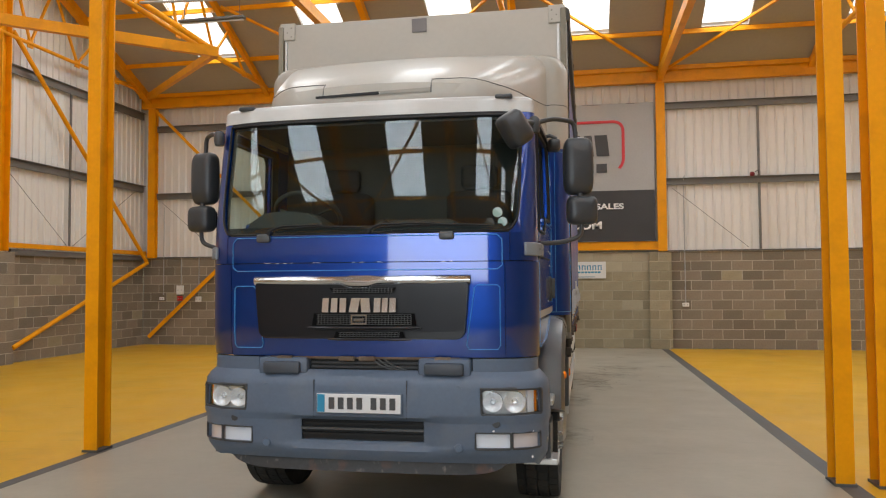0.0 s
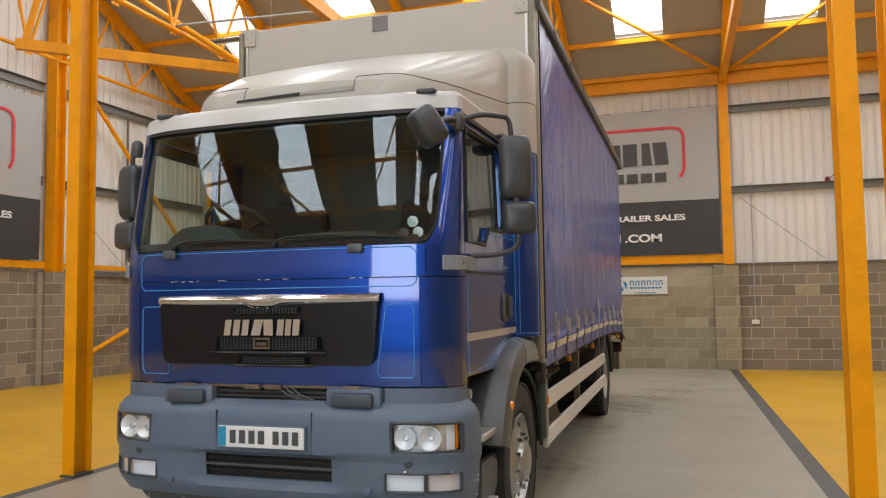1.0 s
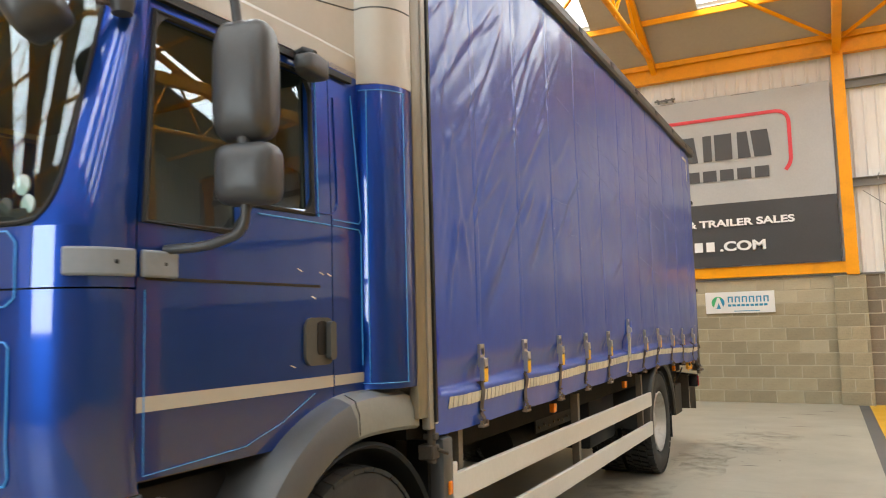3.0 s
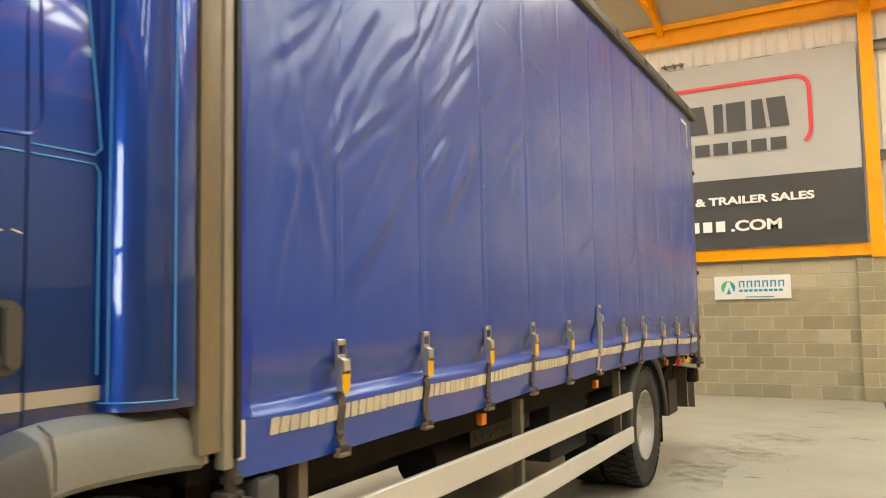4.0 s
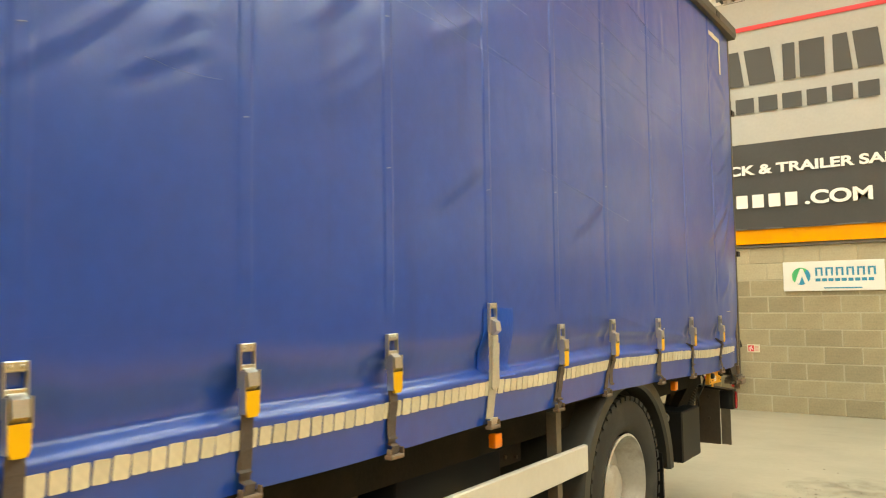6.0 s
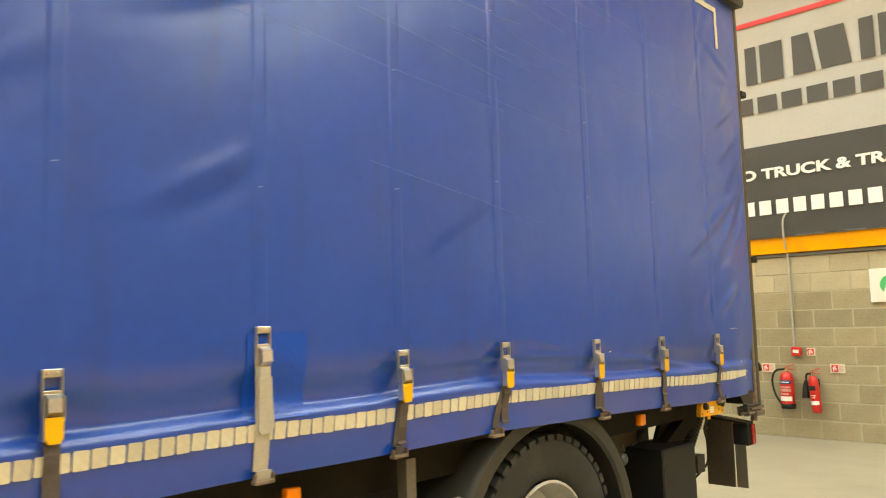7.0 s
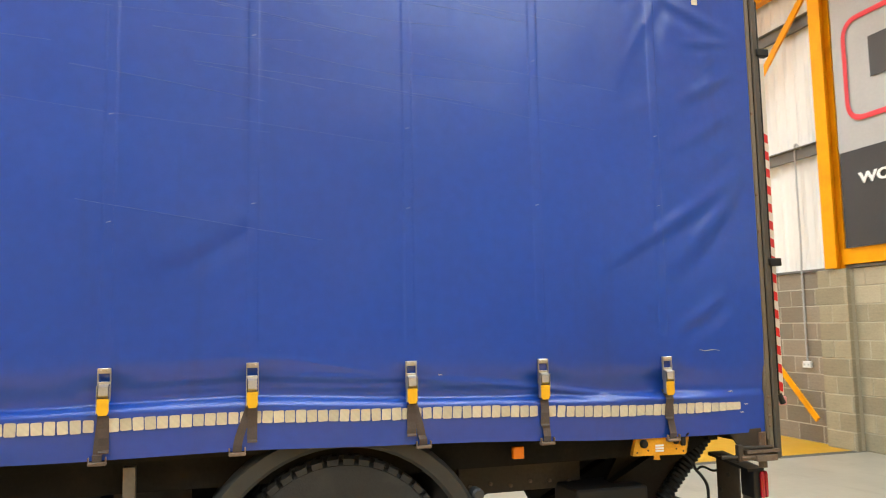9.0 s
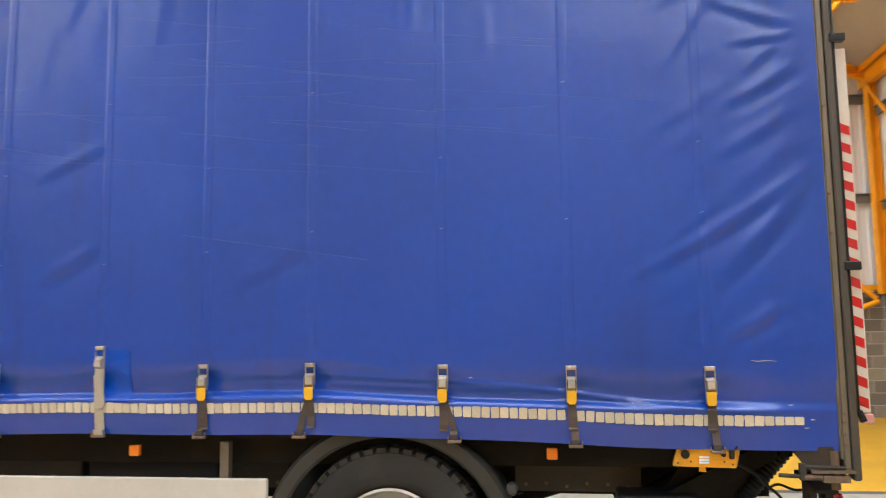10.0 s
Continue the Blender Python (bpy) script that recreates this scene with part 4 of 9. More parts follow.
def abacus_board():
    b = thing("sign_board", "white company sign board on the block wall", "sign", at=(0.6, WALL_Y - 0.03, 1.64))
    bm = bmesh.new()
    box(bm, 0, 1.21, 0, 0.022, 0, 0.395, 0.004)
    part("board", bm, M["sign_white"], b)
    for a0, m in ((50, "sign_green"), (230, "sign_blue")):
        arc = [(0.225 + 0.115 * math.cos(radians(a0 + 180 * k / 14)), 0.2 + 0.115 * math.sin(radians(a0 + 180 * k / 14))) for k in range(15)]
        bm = bmesh.new()
        prism(bm, arc, 0.003, lambda u, v, w: (u, -0.001 - w, v))
        part("emblem", bm, M[m], b)
    bm = bmesh.new()
    prism(bm, [(0.14, 0.10), (0.20, 0.10), (0.235, 0.20), (0.27, 0.10), (0.32, 0.10), (0.25, 0.30), (0.215, 0.30)], 0.003, lambda u, v, w: (u, -0.0045 - w, v))
    part("emblem", bm, M["sign_white"], b)
    bm = bmesh.new()
    for k in range(6):
        u = 0.40 + k * 0.124
        for poly in ([(u, 0.2), (u + 0.024, 0.2), (u + 0.024, 0.31), (u, 0.31)], [(u + 0.066, 0.2), (u + 0.09, 0.2), (u + 0.09, 0.31), (u + 0.066, 0.31)], [(u + 0.026, 0.288), (u + 0.064, 0.288), (u + 0.064, 0.31), (u + 0.026, 0.31)]):
            prism(bm, poly, 0.003, lambda a, v, w: (a, -0.001 - w, v))
    part("name_bars", bm, M["sign_blue"], b)
    bm = bmesh.new()
    for k in range(9):
        u = 0.40 + k * 0.078
        prism(bm, [(u, 0.125), (u + 0.06, 0.125), (u + 0.06, 0.165), (u, 0.165)], 0.003, lambda a, v, w: (a, -0.001 - w, v))
    prism(bm, [(0.5, 0.03), (0.95, 0.03), (0.95, 0.045), (0.5, 0.045)], 0.003, lambda a, v, w: (a, -0.001 - w, v))
    part("small_bars", bm, M["sign_blue"], b)


abacus_board()


def extinguisher(x, z0, label, gas=False):
    r = 0.057 if gas else 0.082
    e = thing("fire_extinguisher", label, "fire extinguisher", "fire extinguishers", at=(x, WALL_Y - 0.12, z0))
    if gas:
        e.matrix_basis = pose(x, WALL_Y - 0.12, z0, 0, -3.5, 0)
    bm = bmesh.new()
    lathe(bm, ((0, 0), (r - 0.012, 0), (r - 0.002, 0.015), (r, 0.03), (r, 0.36), (r * 0.8, 0.415), (0.03, 0.445), (0, 0.445)), (0, 0, 0), 24, "z")
    part("cylinder", bm, M["red"], e, smooth=50)

    def arc_label(z0, z1, a0, a1, colour):
        bm = bmesh.new()
        prev = None
        for k in range(9):
            a = radians(a0 + (a1 - a0) * k / 8)
            v = [bm.verts.new((q * math.cos(a), q * math.sin(a), z)) for q in (r + 0.0005, r + 0.002) for z in (z0, z1)]
            if prev:
                for p, q in ((0, 1), (1, 3), (3, 2), (2, 0)):
                    bm.faces.new((prev[p], prev[q], v[q], v[p]))
            else:
                bm.faces.new((v[0], v[1], v[3], v[2]))
            prev = v
        bm.faces.new((prev[0], prev[2], prev[3], prev[1]))
        part("label", bm, colour, e)
    if gas:
        arc_label(0.27, 0.325, 200, 300, M["black"])
        arc_label(0.10, 0.145, 205, 325, M["print_white"])
        arc_label(0.205, 0.215, 225, 290, M["print_white"])
        arc_label(0.18, 0.188, 225, 285, M["print_white"])
    else:
        arc_label(0.295, 0.345, 205, 325, M["sign_navy"])
        arc_label(0.315, 0.325, 225, 305, M["print_white"])
        arc_label(0.09, 0.145, 210, 325, M["print_white"])
        arc_label(0.245, 0.268, 215, 315, M["print_pink"])
        arc_label(0.205, 0.235, 215, 320, M["print_pink"])
        arc_label(0.165, 0.185, 215, 300, M["print_pink"])
        bm = bmesh.new()
        lathe(bm, ((0, -0.006), (r, -0.006), (r + 0.004, 0.0), (r + 0.004, 0.05), (r, 0.055)), (0, 0, 0), 24, "z")
        part("base_ring", bm, M["black"], e, smooth=40)
    bm = bmesh.new()
    lathe(bm, ((0, 0.445), (0.02, 0.445), (0.02, 0.49), (0, 0.49)), (0, 0, 0), 12, "z")
    part("valve", bm, M["chrome"], e, smooth=40)
    for za, zb in ((0.495, 0.535), (0.48, 0.475)):
        bm = bmesh.new()
        beam(bm, (-0.02, 0.01, za), (0.11, -0.04, zb), 0.018, 0.01)
        part("lever", bm, M["red"], e)
    bm = bmesh.new()
    if gas:
        tube(bm, rounded(((-0.02, 0, 0.47), (-0.075, 0, 0.475), (-0.085, 0, 0.38)), 0.04), 0.012, 8)
        tube(bm, ((-0.085, 0, 0.39), (-0.10, 0, 0.33), (-0.112, 0, 0.18)), [0.02, 0.03, 0.046], 12)
    else:
        tube(bm, rounded(((-0.02, 0, 0.475), (-0.14, 0, 0.465), (-0.19, 0, 0.34), (-0.15, -0.02, 0.16), (-0.075, -0.03, 0.05)), 0.1), 0.013, 8)
    part("horn" if gas else "hose", bm, M["black"], e, smooth=50)
    bm = bmesh.new()
    box(bm, -0.03, 0.03, r - 0.008, 0.118, 0.3, 0.4)
    part("wall_bracket", bm, M["black"], e)


extinguisher(-0.395, 0.372, "red water fire extinguisher with black base hung on the block wall")
extinguisher(-0.056, 0.33, "slim red gas fire extinguisher with black horn on the block wall", True)


def small_sign(x, z, w, h, small=False):
    s = thing("safety_sign", "small cream and red safety sign on the block wall", "sign", "safety signs", at=(x, WALL_Y - 0.014, z))
    bm = bmesh.new()
    box(bm, 0, w, 0, 0.008, 0, h)
    part("plate", bm, M["sign_cream"], s)
    bm = bmesh.new()
    u1 = 0.88 * w if small else 0.55 * w
    prism(bm, [(0.09 * w, 0.12 * h), (u1, 0.12 * h), (u1, 0.88 * h), (0.09 * w, 0.88 * h)], 0.003, lambda u, v, q: (u, -0.001 - q, v))
    part("symbol_field", bm, M["print_red"], s)
    bm = bmesh.new()
    for a, b, c, d in ((0.24, 0.40, 0.2, 0.68), (0.46, 0.60, 0.42, 0.8), (0.62, 0.78, 0.3, 0.5)):
        prism(bm, [(q * (u1 - 0.09 * w) + 0.09 * w, t * h) for q, t in ((a, c), (b, c), (b, d), (a, d))], 0.002, lambda u, v, q: (u, -0.0042 - q, v))
    part("symbol", bm, M["print_white"], s)
    if not small:
        bm = bmesh.new()
        for k in range(4):
            prism(bm, [(0.61 * w, (0.2 + 0.17 * k) * h), (0.9 * w, (0.2 + 0.17 * k) * h), (0.9 * w, (0.28 + 0.17 * k) * h), (0.61 * w, (0.28 + 0.17 * k) * h)], 0.002, lambda u, v, q: (u, -0.001 - q, v))
        part("text_bars", bm, M["print_pink"], s)


small_sign(-0.735, 0.80, 0.165, 0.11)
small_sign(0.09, 0.805, 0.165, 0.11)
small_sign(-0.168, 1.012, 0.095, 0.095, True)
bm = bmesh.new()
box(bm, -0.342, -0.226, WALL_Y - 0.06, WALL_Y - 0.01, 1.01, 1.118, 0.006)
call = tagged(part("fire_alarm_call_point", bm, M["red"]), "red fire alarm call point with conduit above", "alarm")
bm = bmesh.new()
box(bm, -0.318, -0.25, WALL_Y - 0.066, WALL_Y - 0.061, 1.045, 1.085)
part("glass_field", bm, M["sign_white"], call)


def conduit(pts, label, r=0.013):
    bm = bmesh.new()
    tube(bm, rounded(pts, 0.12), r, 8)
    return tagged(part("conduit", bm, M["conduit"], smooth=50), label, "conduit", "conduits", "structure")


conduit(((-0.31, WALL_Y - 0.03, 1.13), (-0.31, WALL_Y - 0.03, 2.3), (-0.31, WALL_Y - 0.13, 2.45), (-0.31, WALL_Y - 0.13, 2.75), (-0.22, WALL_Y - 0.05, 2.85)), "grey steel conduit up the block wall")
conduit(((3.6, WALL_Y - 0.03, 1.06), (3.6, WALL_Y - 0.03, 3.95), (3.62, WALL_Y - 0.1, 4.0)), "grey steel conduit up the block wall")
conduit(((-4.03, WALL_Y - 0.03, 1.06), (-4.03, WALL_Y - 0.03, 2.3), (-3.98, WALL_Y - 0.06, 2.6), (-3.98, WALL_Y - 0.06, 3.95), (-3.92, WALL_Y - 0.1, 4.03), (-3.86, WALL_Y - 0.06, 3.93)), "grey steel conduit up the block wall")
conduit(((-9.55, WALL_Y - 0.03, 1.3), (-9.55, WALL_Y - 0.03, 3.6)), "grey conduit in the corner of the hall", 0.01)
conduit(((-9.05, WALL_Y - 0.03, 1.55), (-9.05, WALL_Y - 0.03, 2.3)), "dark cable down the block wall")
conduit(((-8.55, WALL_Y - 0.03, 1.3), (-8.55, WALL_Y - 0.03, 2.3)), "dark cable down the block wall")


def socket(x, z, w=0.15, h=0.09, m="white_plastic", label="white electrical socket on the block wall"):
    bm = bmesh.new()
    box(bm, x - w / 2, x + w / 2, WALL_Y - 0.05, WALL_Y - 0.012, z - h / 2, z + h / 2, 0.006)
    ob = tagged(part("socket", bm, M[m]), label, "socket", "sockets")
    bm = bmesh.new()
    for dx in (-w / 4, w / 4):
        box(bm, x + dx - 0.012, x + dx + 0.012, WALL_Y - 0.053, WALL_Y - 0.051, z - 0.012, z + 0.012)
    part("switch", bm, M["conduit"], ob)


socket(3.6, 1.02)
socket(-4.03, 1.02)
socket(-9.6, 1.2, 0.13, 0.08)
socket(-9.08, 1.42, 0.2, 0.24, label="white electrical isolator box on the block wall")
socket(-9.08, 1.2, 0.14, 0.12, "red", "red industrial power socket on the block wall")
socket(-8.56, 1.18, 0.16, 0.14, label="white industrial power socket on the block wall")


def alarm_bell(x, y, z):
    b = thing("alarm_bell", "red fire alarm bell on the sheeting rail", "alarm bell", at=(x, y, z))
    bm = bmesh.new()
    lathe(bm, ((0, -0.09), (0.02, -0.07), (0.045, -0.05), (0.055, -0.02), (0.055, 0), (0, 0)), (0, 0, 0), 20, "y")
    part("gong", bm, M["dark_red"], b, smooth=40)
    bm = bmesh.new()
    tube(bm, ((0.06, -0.02, 0.04), (0.12, -0.01, 0.09), (0.14, 0.01, 0.02)), 0.01, 6)
    box(bm, -0.04, 0.04, 0, 0.05, -0.04, 0.04)
    part("back_box", bm, M["black"], b)


alarm_bell(5.1, WALL_Y - 0.13, 3.99)
alarm_bell(-5.75, WALL_Y - 0.13, 3.99)


def batten_light(x, y, z, length=1.25):
    l = thing("batten_light", "grey fluorescent batten light hung from the roof, unlit", "light", at=(x, y, z))
    bm = bmesh.new()
    box(bm, -length / 2, length / 2, -0.06, 0.06, 0, 0.05, 0.01)
    part("body", bm, M["galv"], l)
    bm = bmesh.new()
    tube(bm, ((-length / 2 + 0.03, 0, -0.018), (length / 2 - 0.03, 0, -0.018)), 0.016, 8)
    part("tube", bm, M["glow"], l, smooth=50)
    for dx in (-length * 0.42, length * 0.42):
        bm = bmesh.new()
        tube(bm, ((dx, 0, 0.05), (dx + 0.02, 0, roof_z(y) - z - 0.05)), 0.006, 6)
        part("hanger", bm, M["galv"], l)


batten_light(-5.1, 7.97, 6.23)
bm = bmesh.new()
tube(bm, ((-6.5, 7.97, 6.66), (-3.36, 7.97, 6.54)), 0.025, 8)
tagged(part("conduit_pipe", bm, M["conduit"], smooth=40), "grey steel conduit pipe hung across the roof bay", "pipe", kind="structure")
bm = bmesh.new()
beam(bm, (-0.14, WALL_Y - 0.06, 5.845), (0.26, WALL_Y - 0.06, 5.85), 0.02, 0.035)
for x in (-0.08, 0.08, 0.2):
    box(bm, x - 0.015, x + 0.015, WALL_Y - 0.09, WALL_Y + 0.05, 5.82, 5.88, 0.004)
tagged(part("wall_bracket", bm, M["galv"]), "small galvanised bracket bar on the liner above the banner", "bracket", kind="structure")


# ---- the lorry ----
lorry = thing("lorry", "blue rigid curtain-sided lorry with cream roof deflector, parked on grey floor", "lorry")
CORNER = ((-0.3, 0.034), (0.0, 0.030), (0.3, 0.034), (0.6, 0.046), (0.8, 0.064), (0.9, 0.085), (0.97, 0.115), (1.02, 0.157), (1.05, 0.207), (1.06, 0.255), (1.062, 0.30), (1.063, 0.36))
OUT = []
for (ax, ay), (bx, by), (cx, cy), (dx, dy) in zip(CORNER, CORNER[1:], CORNER[2:], CORNER[3:]):
    for k in range(5):
        t = k / 5
        OUT.append(tuple(0.5 * (2 * b + (c - a) * t + (2 * a - 5 * b + 4 * c - d) * t * t + (3 * b - a - 3 * c + d) * t ** 3) for a, b, c, d in ((ax, bx, cx, dx), (ay, by, cy, dy))))
OUT.append((1.062, 0.30))


def shell_point(s, z):
    """A point of the cab's skin: s runs 0..1 round the front corner, then 1 + metres back along the side."""
    lean = 0.0 if z < 1.86 else 0.17 * ((z - 1.86) / 0.8) ** 1.15
    tuck = 0.0 if z > 1.3 else 0.03 * ((1.3 - z) / 0.2) ** 2
    wide = 1.0 if z < 1.95 else 1 - 0.022 * (z - 1.95)
    if s <= 1:
        f = s * (len(OUT) - 1)
        i = min(int(f), len(OUT) - 2)
        t = f - i
        x = OUT[i][0] * (1 - t) + OUT[i + 1][0] * t
        y = OUT[i][1] * (1 - t) + OUT[i + 1][1] * t
        return Vector((x * wide, y + lean * (1 - max(0, (y - 0.1) / 0.3)) + tuck, z))
    back = s - 1
    return Vector(((OUT[-1][0] + 0.03 * min(1, back / 0.8)) * wide, OUT[-1][1] + back + lean * 0.33 * max(0, 1 - back / 0.4), z))


def outward(s, z):
    """The level direction that points out of the skin."""
    if s < 0.015:
        return Vector((0, -1, 0))
    q = shell_point(s + 0.015, z) - shell_point(s - 0.015, z)
    return Vector((q.y, -q.x, 0)).normalized()


def s_of_x(x):
    for i in range(len(OUT) - 1):
        if OUT[i][0] <= x <= OUT[i + 1][0]:
            return (i + (x - OUT[i][0]) / (OUT[i + 1][0] - OUT[i][0])) / (len(OUT) - 1)
    return 1.0


def skin(name, s0, s1, z0, z1, material, side=1, thick=0.03, hole=None, label="", ns=None, nz=None, proud=0.0, cuts=(), zcuts=(), smooth=35, parent=None):
    """A panel of the cab between two places along the skin and two heights, mirrored with side; hole(s, z) leaves openings."""
    ss = sorted({round(s0 + (s1 - s0) * i / (ns or max(2, int((s1 - s0) / 0.035))), 5) for i in range((ns or max(2, int((s1 - s0) / 0.035))) + 1)} | {c for c in cuts if s0 < c < s1})
    zs = sorted({round(z0 + (z1 - z0) * j / (nz or max(1, int((z1 - z0) / 0.08))), 5) for j in range((nz or max(1, int((z1 - z0) / 0.08))) + 1)} | {c for c in zcuts if z0 < c < z1})
    bm = bmesh.new()
    grid = {}

    def vert(i, j):
        if (i, j) not in grid:
            p = shell_point(ss[i], zs[j])
            if proud:
                p = p + outward(ss[i], zs[j]) * proud
            p.x *= side
            grid[i, j] = bm.verts.new(p)
        return grid[i, j]
    for i in range(len(ss) - 1):
        for j in range(len(zs) - 1):
            if hole and hole((ss[i] + ss[i + 1]) / 2, (zs[j] + zs[j + 1]) / 2):
                continue
            bm.faces.new((vert(i, j), vert(i + 1, j), vert(i + 1, j + 1), vert(i, j + 1)))
    ob = part(name, bm, material, parent or lorry, label, smooth)
    # keep the normals outward on either side
    me = ob.data
    f = me.polygons[0]
    if (Vector(f.center) - Vector((0, 1.0, f.center.z))).dot(f.normal) < 0:
        me.flip_normals()
    if thick:
        mod = ob.modifiers.new("thickness", "SOLIDIFY")
        mod.thickness, mod.offset = thick, -1
    return ob


SX = s_of_x
SEAM, WIN0, WIN_STEP, WIN1, DOOR1, CAB1 = 1.0, 1.024, 1.42, 1.80, 1.92, 2.17
Z_LOW, Z_SILL, Z_HEAD = 1.125, 1.885, 2.62


def screen_edge(z):
    """How far round the skin the windscreen reaches at a height: rounded lower corners, then a nearly straight side."""
    h = max(0.0, z - Z_SILL)
    return SX(0.90 + 0.062 * (1 - math.exp(-h / 0.06)) + 0.028 * h)


for side in (1, -1):
    # front panels: corner panel, pillar, doors
    skin("lower_front_panel", 0.0, SX(0.8735), Z_LOW, 1.70, M["paint"], side, cuts=(SX(0.6),))
    skin("upper_front_panel", 0.0, SX(0.9045), 1.7055, Z_SILL - 0.01, M["paint"], side)
    skin("corner_panel", SX(0.876), 0.995, Z_LOW, 1.70, M["paint"], side, nz=6, proud=0.003)
    skin("pillar_foot", SX(0.908), 0.995, 1.7055, Z_SILL - 0.01, M["paint"], side)
    # pillar whose inner edge follows the curved side of the windscreen
    bm = bmesh.new()
    prev = None
    for z in np.linspace(Z_SILL - 0.01, Z_HEAD + 0.02, 25):
        a, row = screen_edge(z), []
        for k in range(9):
            q = shell_point(a + (0.995 - a) * k / 8, z)
            row.append(bm.verts.new((q.x * side, q.y, q.z)))
        if prev:
            for k in range(8):
                bm.faces.new((prev[k], prev[k + 1], row[k + 1], row[k]))
        prev = row
    pillar = part("windscreen_pillar", bm, M["paint"], lorry, smooth=35)
    if pillar.data.polygons[0].normal.x * side < 0:
        pillar.data.flip_normals()
    mod = pillar.modifiers.new("thickness", "SOLIDIFY")
    mod.thickness, mod.offset = 0.025, -1

    def window(s, z):
        return (WIN0 < s < WIN1 and 2.005 < z < 2.55) or (WIN0 < s < WIN_STEP and 1.9 < z < 2.55)
    door = skin("door", SEAM + 0.004, DOOR1, 1.16, Z_HEAD, M["paint"], side, hole=window, cuts=(WIN0, WIN_STEP, WIN1), zcuts=(1.9, 2.005, 2.55))
    skin("pillar_seal", 0.975, SEAM + 0.035, 1.16, Z_HEAD + 0.01, M["black"], side, thick=0.008, proud=-0.032)
    skin("front_seal", SX(0.85), SX(0.93), Z_LOW + 0.01, Z_SILL - 0.03, M["black"], side, thick=0.008, proud=-0.032)
    skin("rear_quarter", DOOR1 + 0.006, CAB1, 1.25, Z_HEAD + 0.03, M["paint"], side)
    skin("door_glass", WIN0 - 0.01, WIN1 + 0.01, 1.895, 2.555, M["side_glass"], side, thick=0, proud=-0.02, parent=door)
    # rubber surround, mirrored black strip painted for the crease's shade, and pale stripe
    bm = bmesh.new()
    loop = [shell_point(s, z) for s, z in ((WIN0, 1.9), (WIN_STEP - 0.04, 1.9), (WIN_STEP + 0.05, 2.005), (WIN1, 2.005), (WIN1, 2.55), (WIN0, 2.55))]
    loop = [Vector(((p.x + 0.002) * side, p.y, p.z)) for p in loop]
    tube(bm, loop, 0.012, 6, closed=True)
    part("window_rubber", bm, M["black"], door)
    for s, z, ds, dz in ((WIN1, 2.55, -1, -1), (WIN1, 2.005, -1, 1), (WIN0, 2.55, 1, -1)):
        bm = bmesh.new()
        r, arc = 0.09, []
        tip = shell_point(s, z)
        centre = bm.verts.new((tip.x * side, tip.y, tip.z))
        for k in range(7):
            a = radians(90 * k / 6)
            p = shell_point(s + ds * r * (1 - math.sin(a)), z + dz * r * (1 - math.cos(a)))
            arc.append(bm.verts.new((p.x * side, p.y, p.z)))
        for a, b in zip(arc, arc[1:]):
            bm.faces.new((centre, a, b))
        ob = part("window_corner", bm, M["black"], door)
        mod = ob.modifiers.new("thickness", "SOLIDIFY")
        mod.thickness, mod.offset = 0.02, 0
    skin("door_lining", SEAM + 0.012, DOOR1 - 0.01, 1.2, Z_HEAD - 0.02, M["trim"], side, hole=window, cuts=(WIN0, WIN_STEP, WIN1), zcuts=(1.9, 2.005, 2.55), thick=0.01, proud=-0.04, parent=door, label="grey inner door lining")
    skin("pillar_lining", SX(0.972), 0.99, Z_SILL, Z_HEAD, M["trim"], side, thick=0.01, proud=-0.045)
    skin("pale_door_stripe", SEAM + 0.006, DOOR1, 1.35, 1.394, M["cream"], side, thick=0, proud=0.003, parent=door, label="cream stripe along the door")
    skin("pale_quarter_stripe", DOOR1 + 0.008, CAB1 - 0.01, 1.352, 1.392, M["cream"], side, thick=0, proud=0.003)
    skin("door_crease", SEAM + 0.03, DOOR1 - 0.08, 1.728, 1.738, M["black"], side, thick=0, proud=0.003, nz=1, parent=door)
    # handle in a recessed cup
    hx = shell_point(1.83, 1.53).x
    bm = bmesh.new()
    prism(bm, round_rect(1.04, 1.215, 1.437, 1.615, 0.04), 0.012, lambda u, v, w: (side * (hx - 0.002 + w), u, v))
    cup = part("handle_cup", bm, M["handle_grey"], door, smooth=40)
    # raised black plate that paints the shade of the cup's opening
    bm = bmesh.new()
    prism(bm, round_rect(1.108, 1.168, 1.475, 1.602, 0.02), 0.003, lambda u, v, w: (side * (hx + 0.0105 + w), u, v))
    part("handle_slot", bm, M["black"], cup, smooth=40)
    bm = bmesh.new()
    prism(bm, round_rect(1.162, 1.20, 1.455, 1.60, 0.016), 0.022, lambda u, v, w: (side * (hx + 0.012 + w), u, v))
    part("door_handle", bm, M["handle_grey"], cup, smooth=40)
    # cyan pinstripes
    bm = bmesh.new()

    def line(pts, r=0.0027, sd=side):
        tube(bm, [Vector(((p.x) * sd, p.y, p.z)) for p in pts], r, 5)

    def along(s0, s1, za, zb=None, n=14, off=0.004):
        out = []
        for k in range(n + 1):
            s = s0 + (s1 - s0) * k / n
            z = za + ((zb if zb is not None else za) - za) * k / n
            p = shell_point(s, z)
            out.append(p + outward(s, z) * off)
        return out
    line(along(0, SX(0.83), 1.863))
    line(along(SX(0.83), SX(0.86), 1.863, 1.83, 3) + along(SX(0.86), SX(0.86), 1.83, 1.69, 4) + along(SX(0.86), SX(0.83), 1.68, 1.655, 3))
    line(along(0, SX(0.83), 1.655))
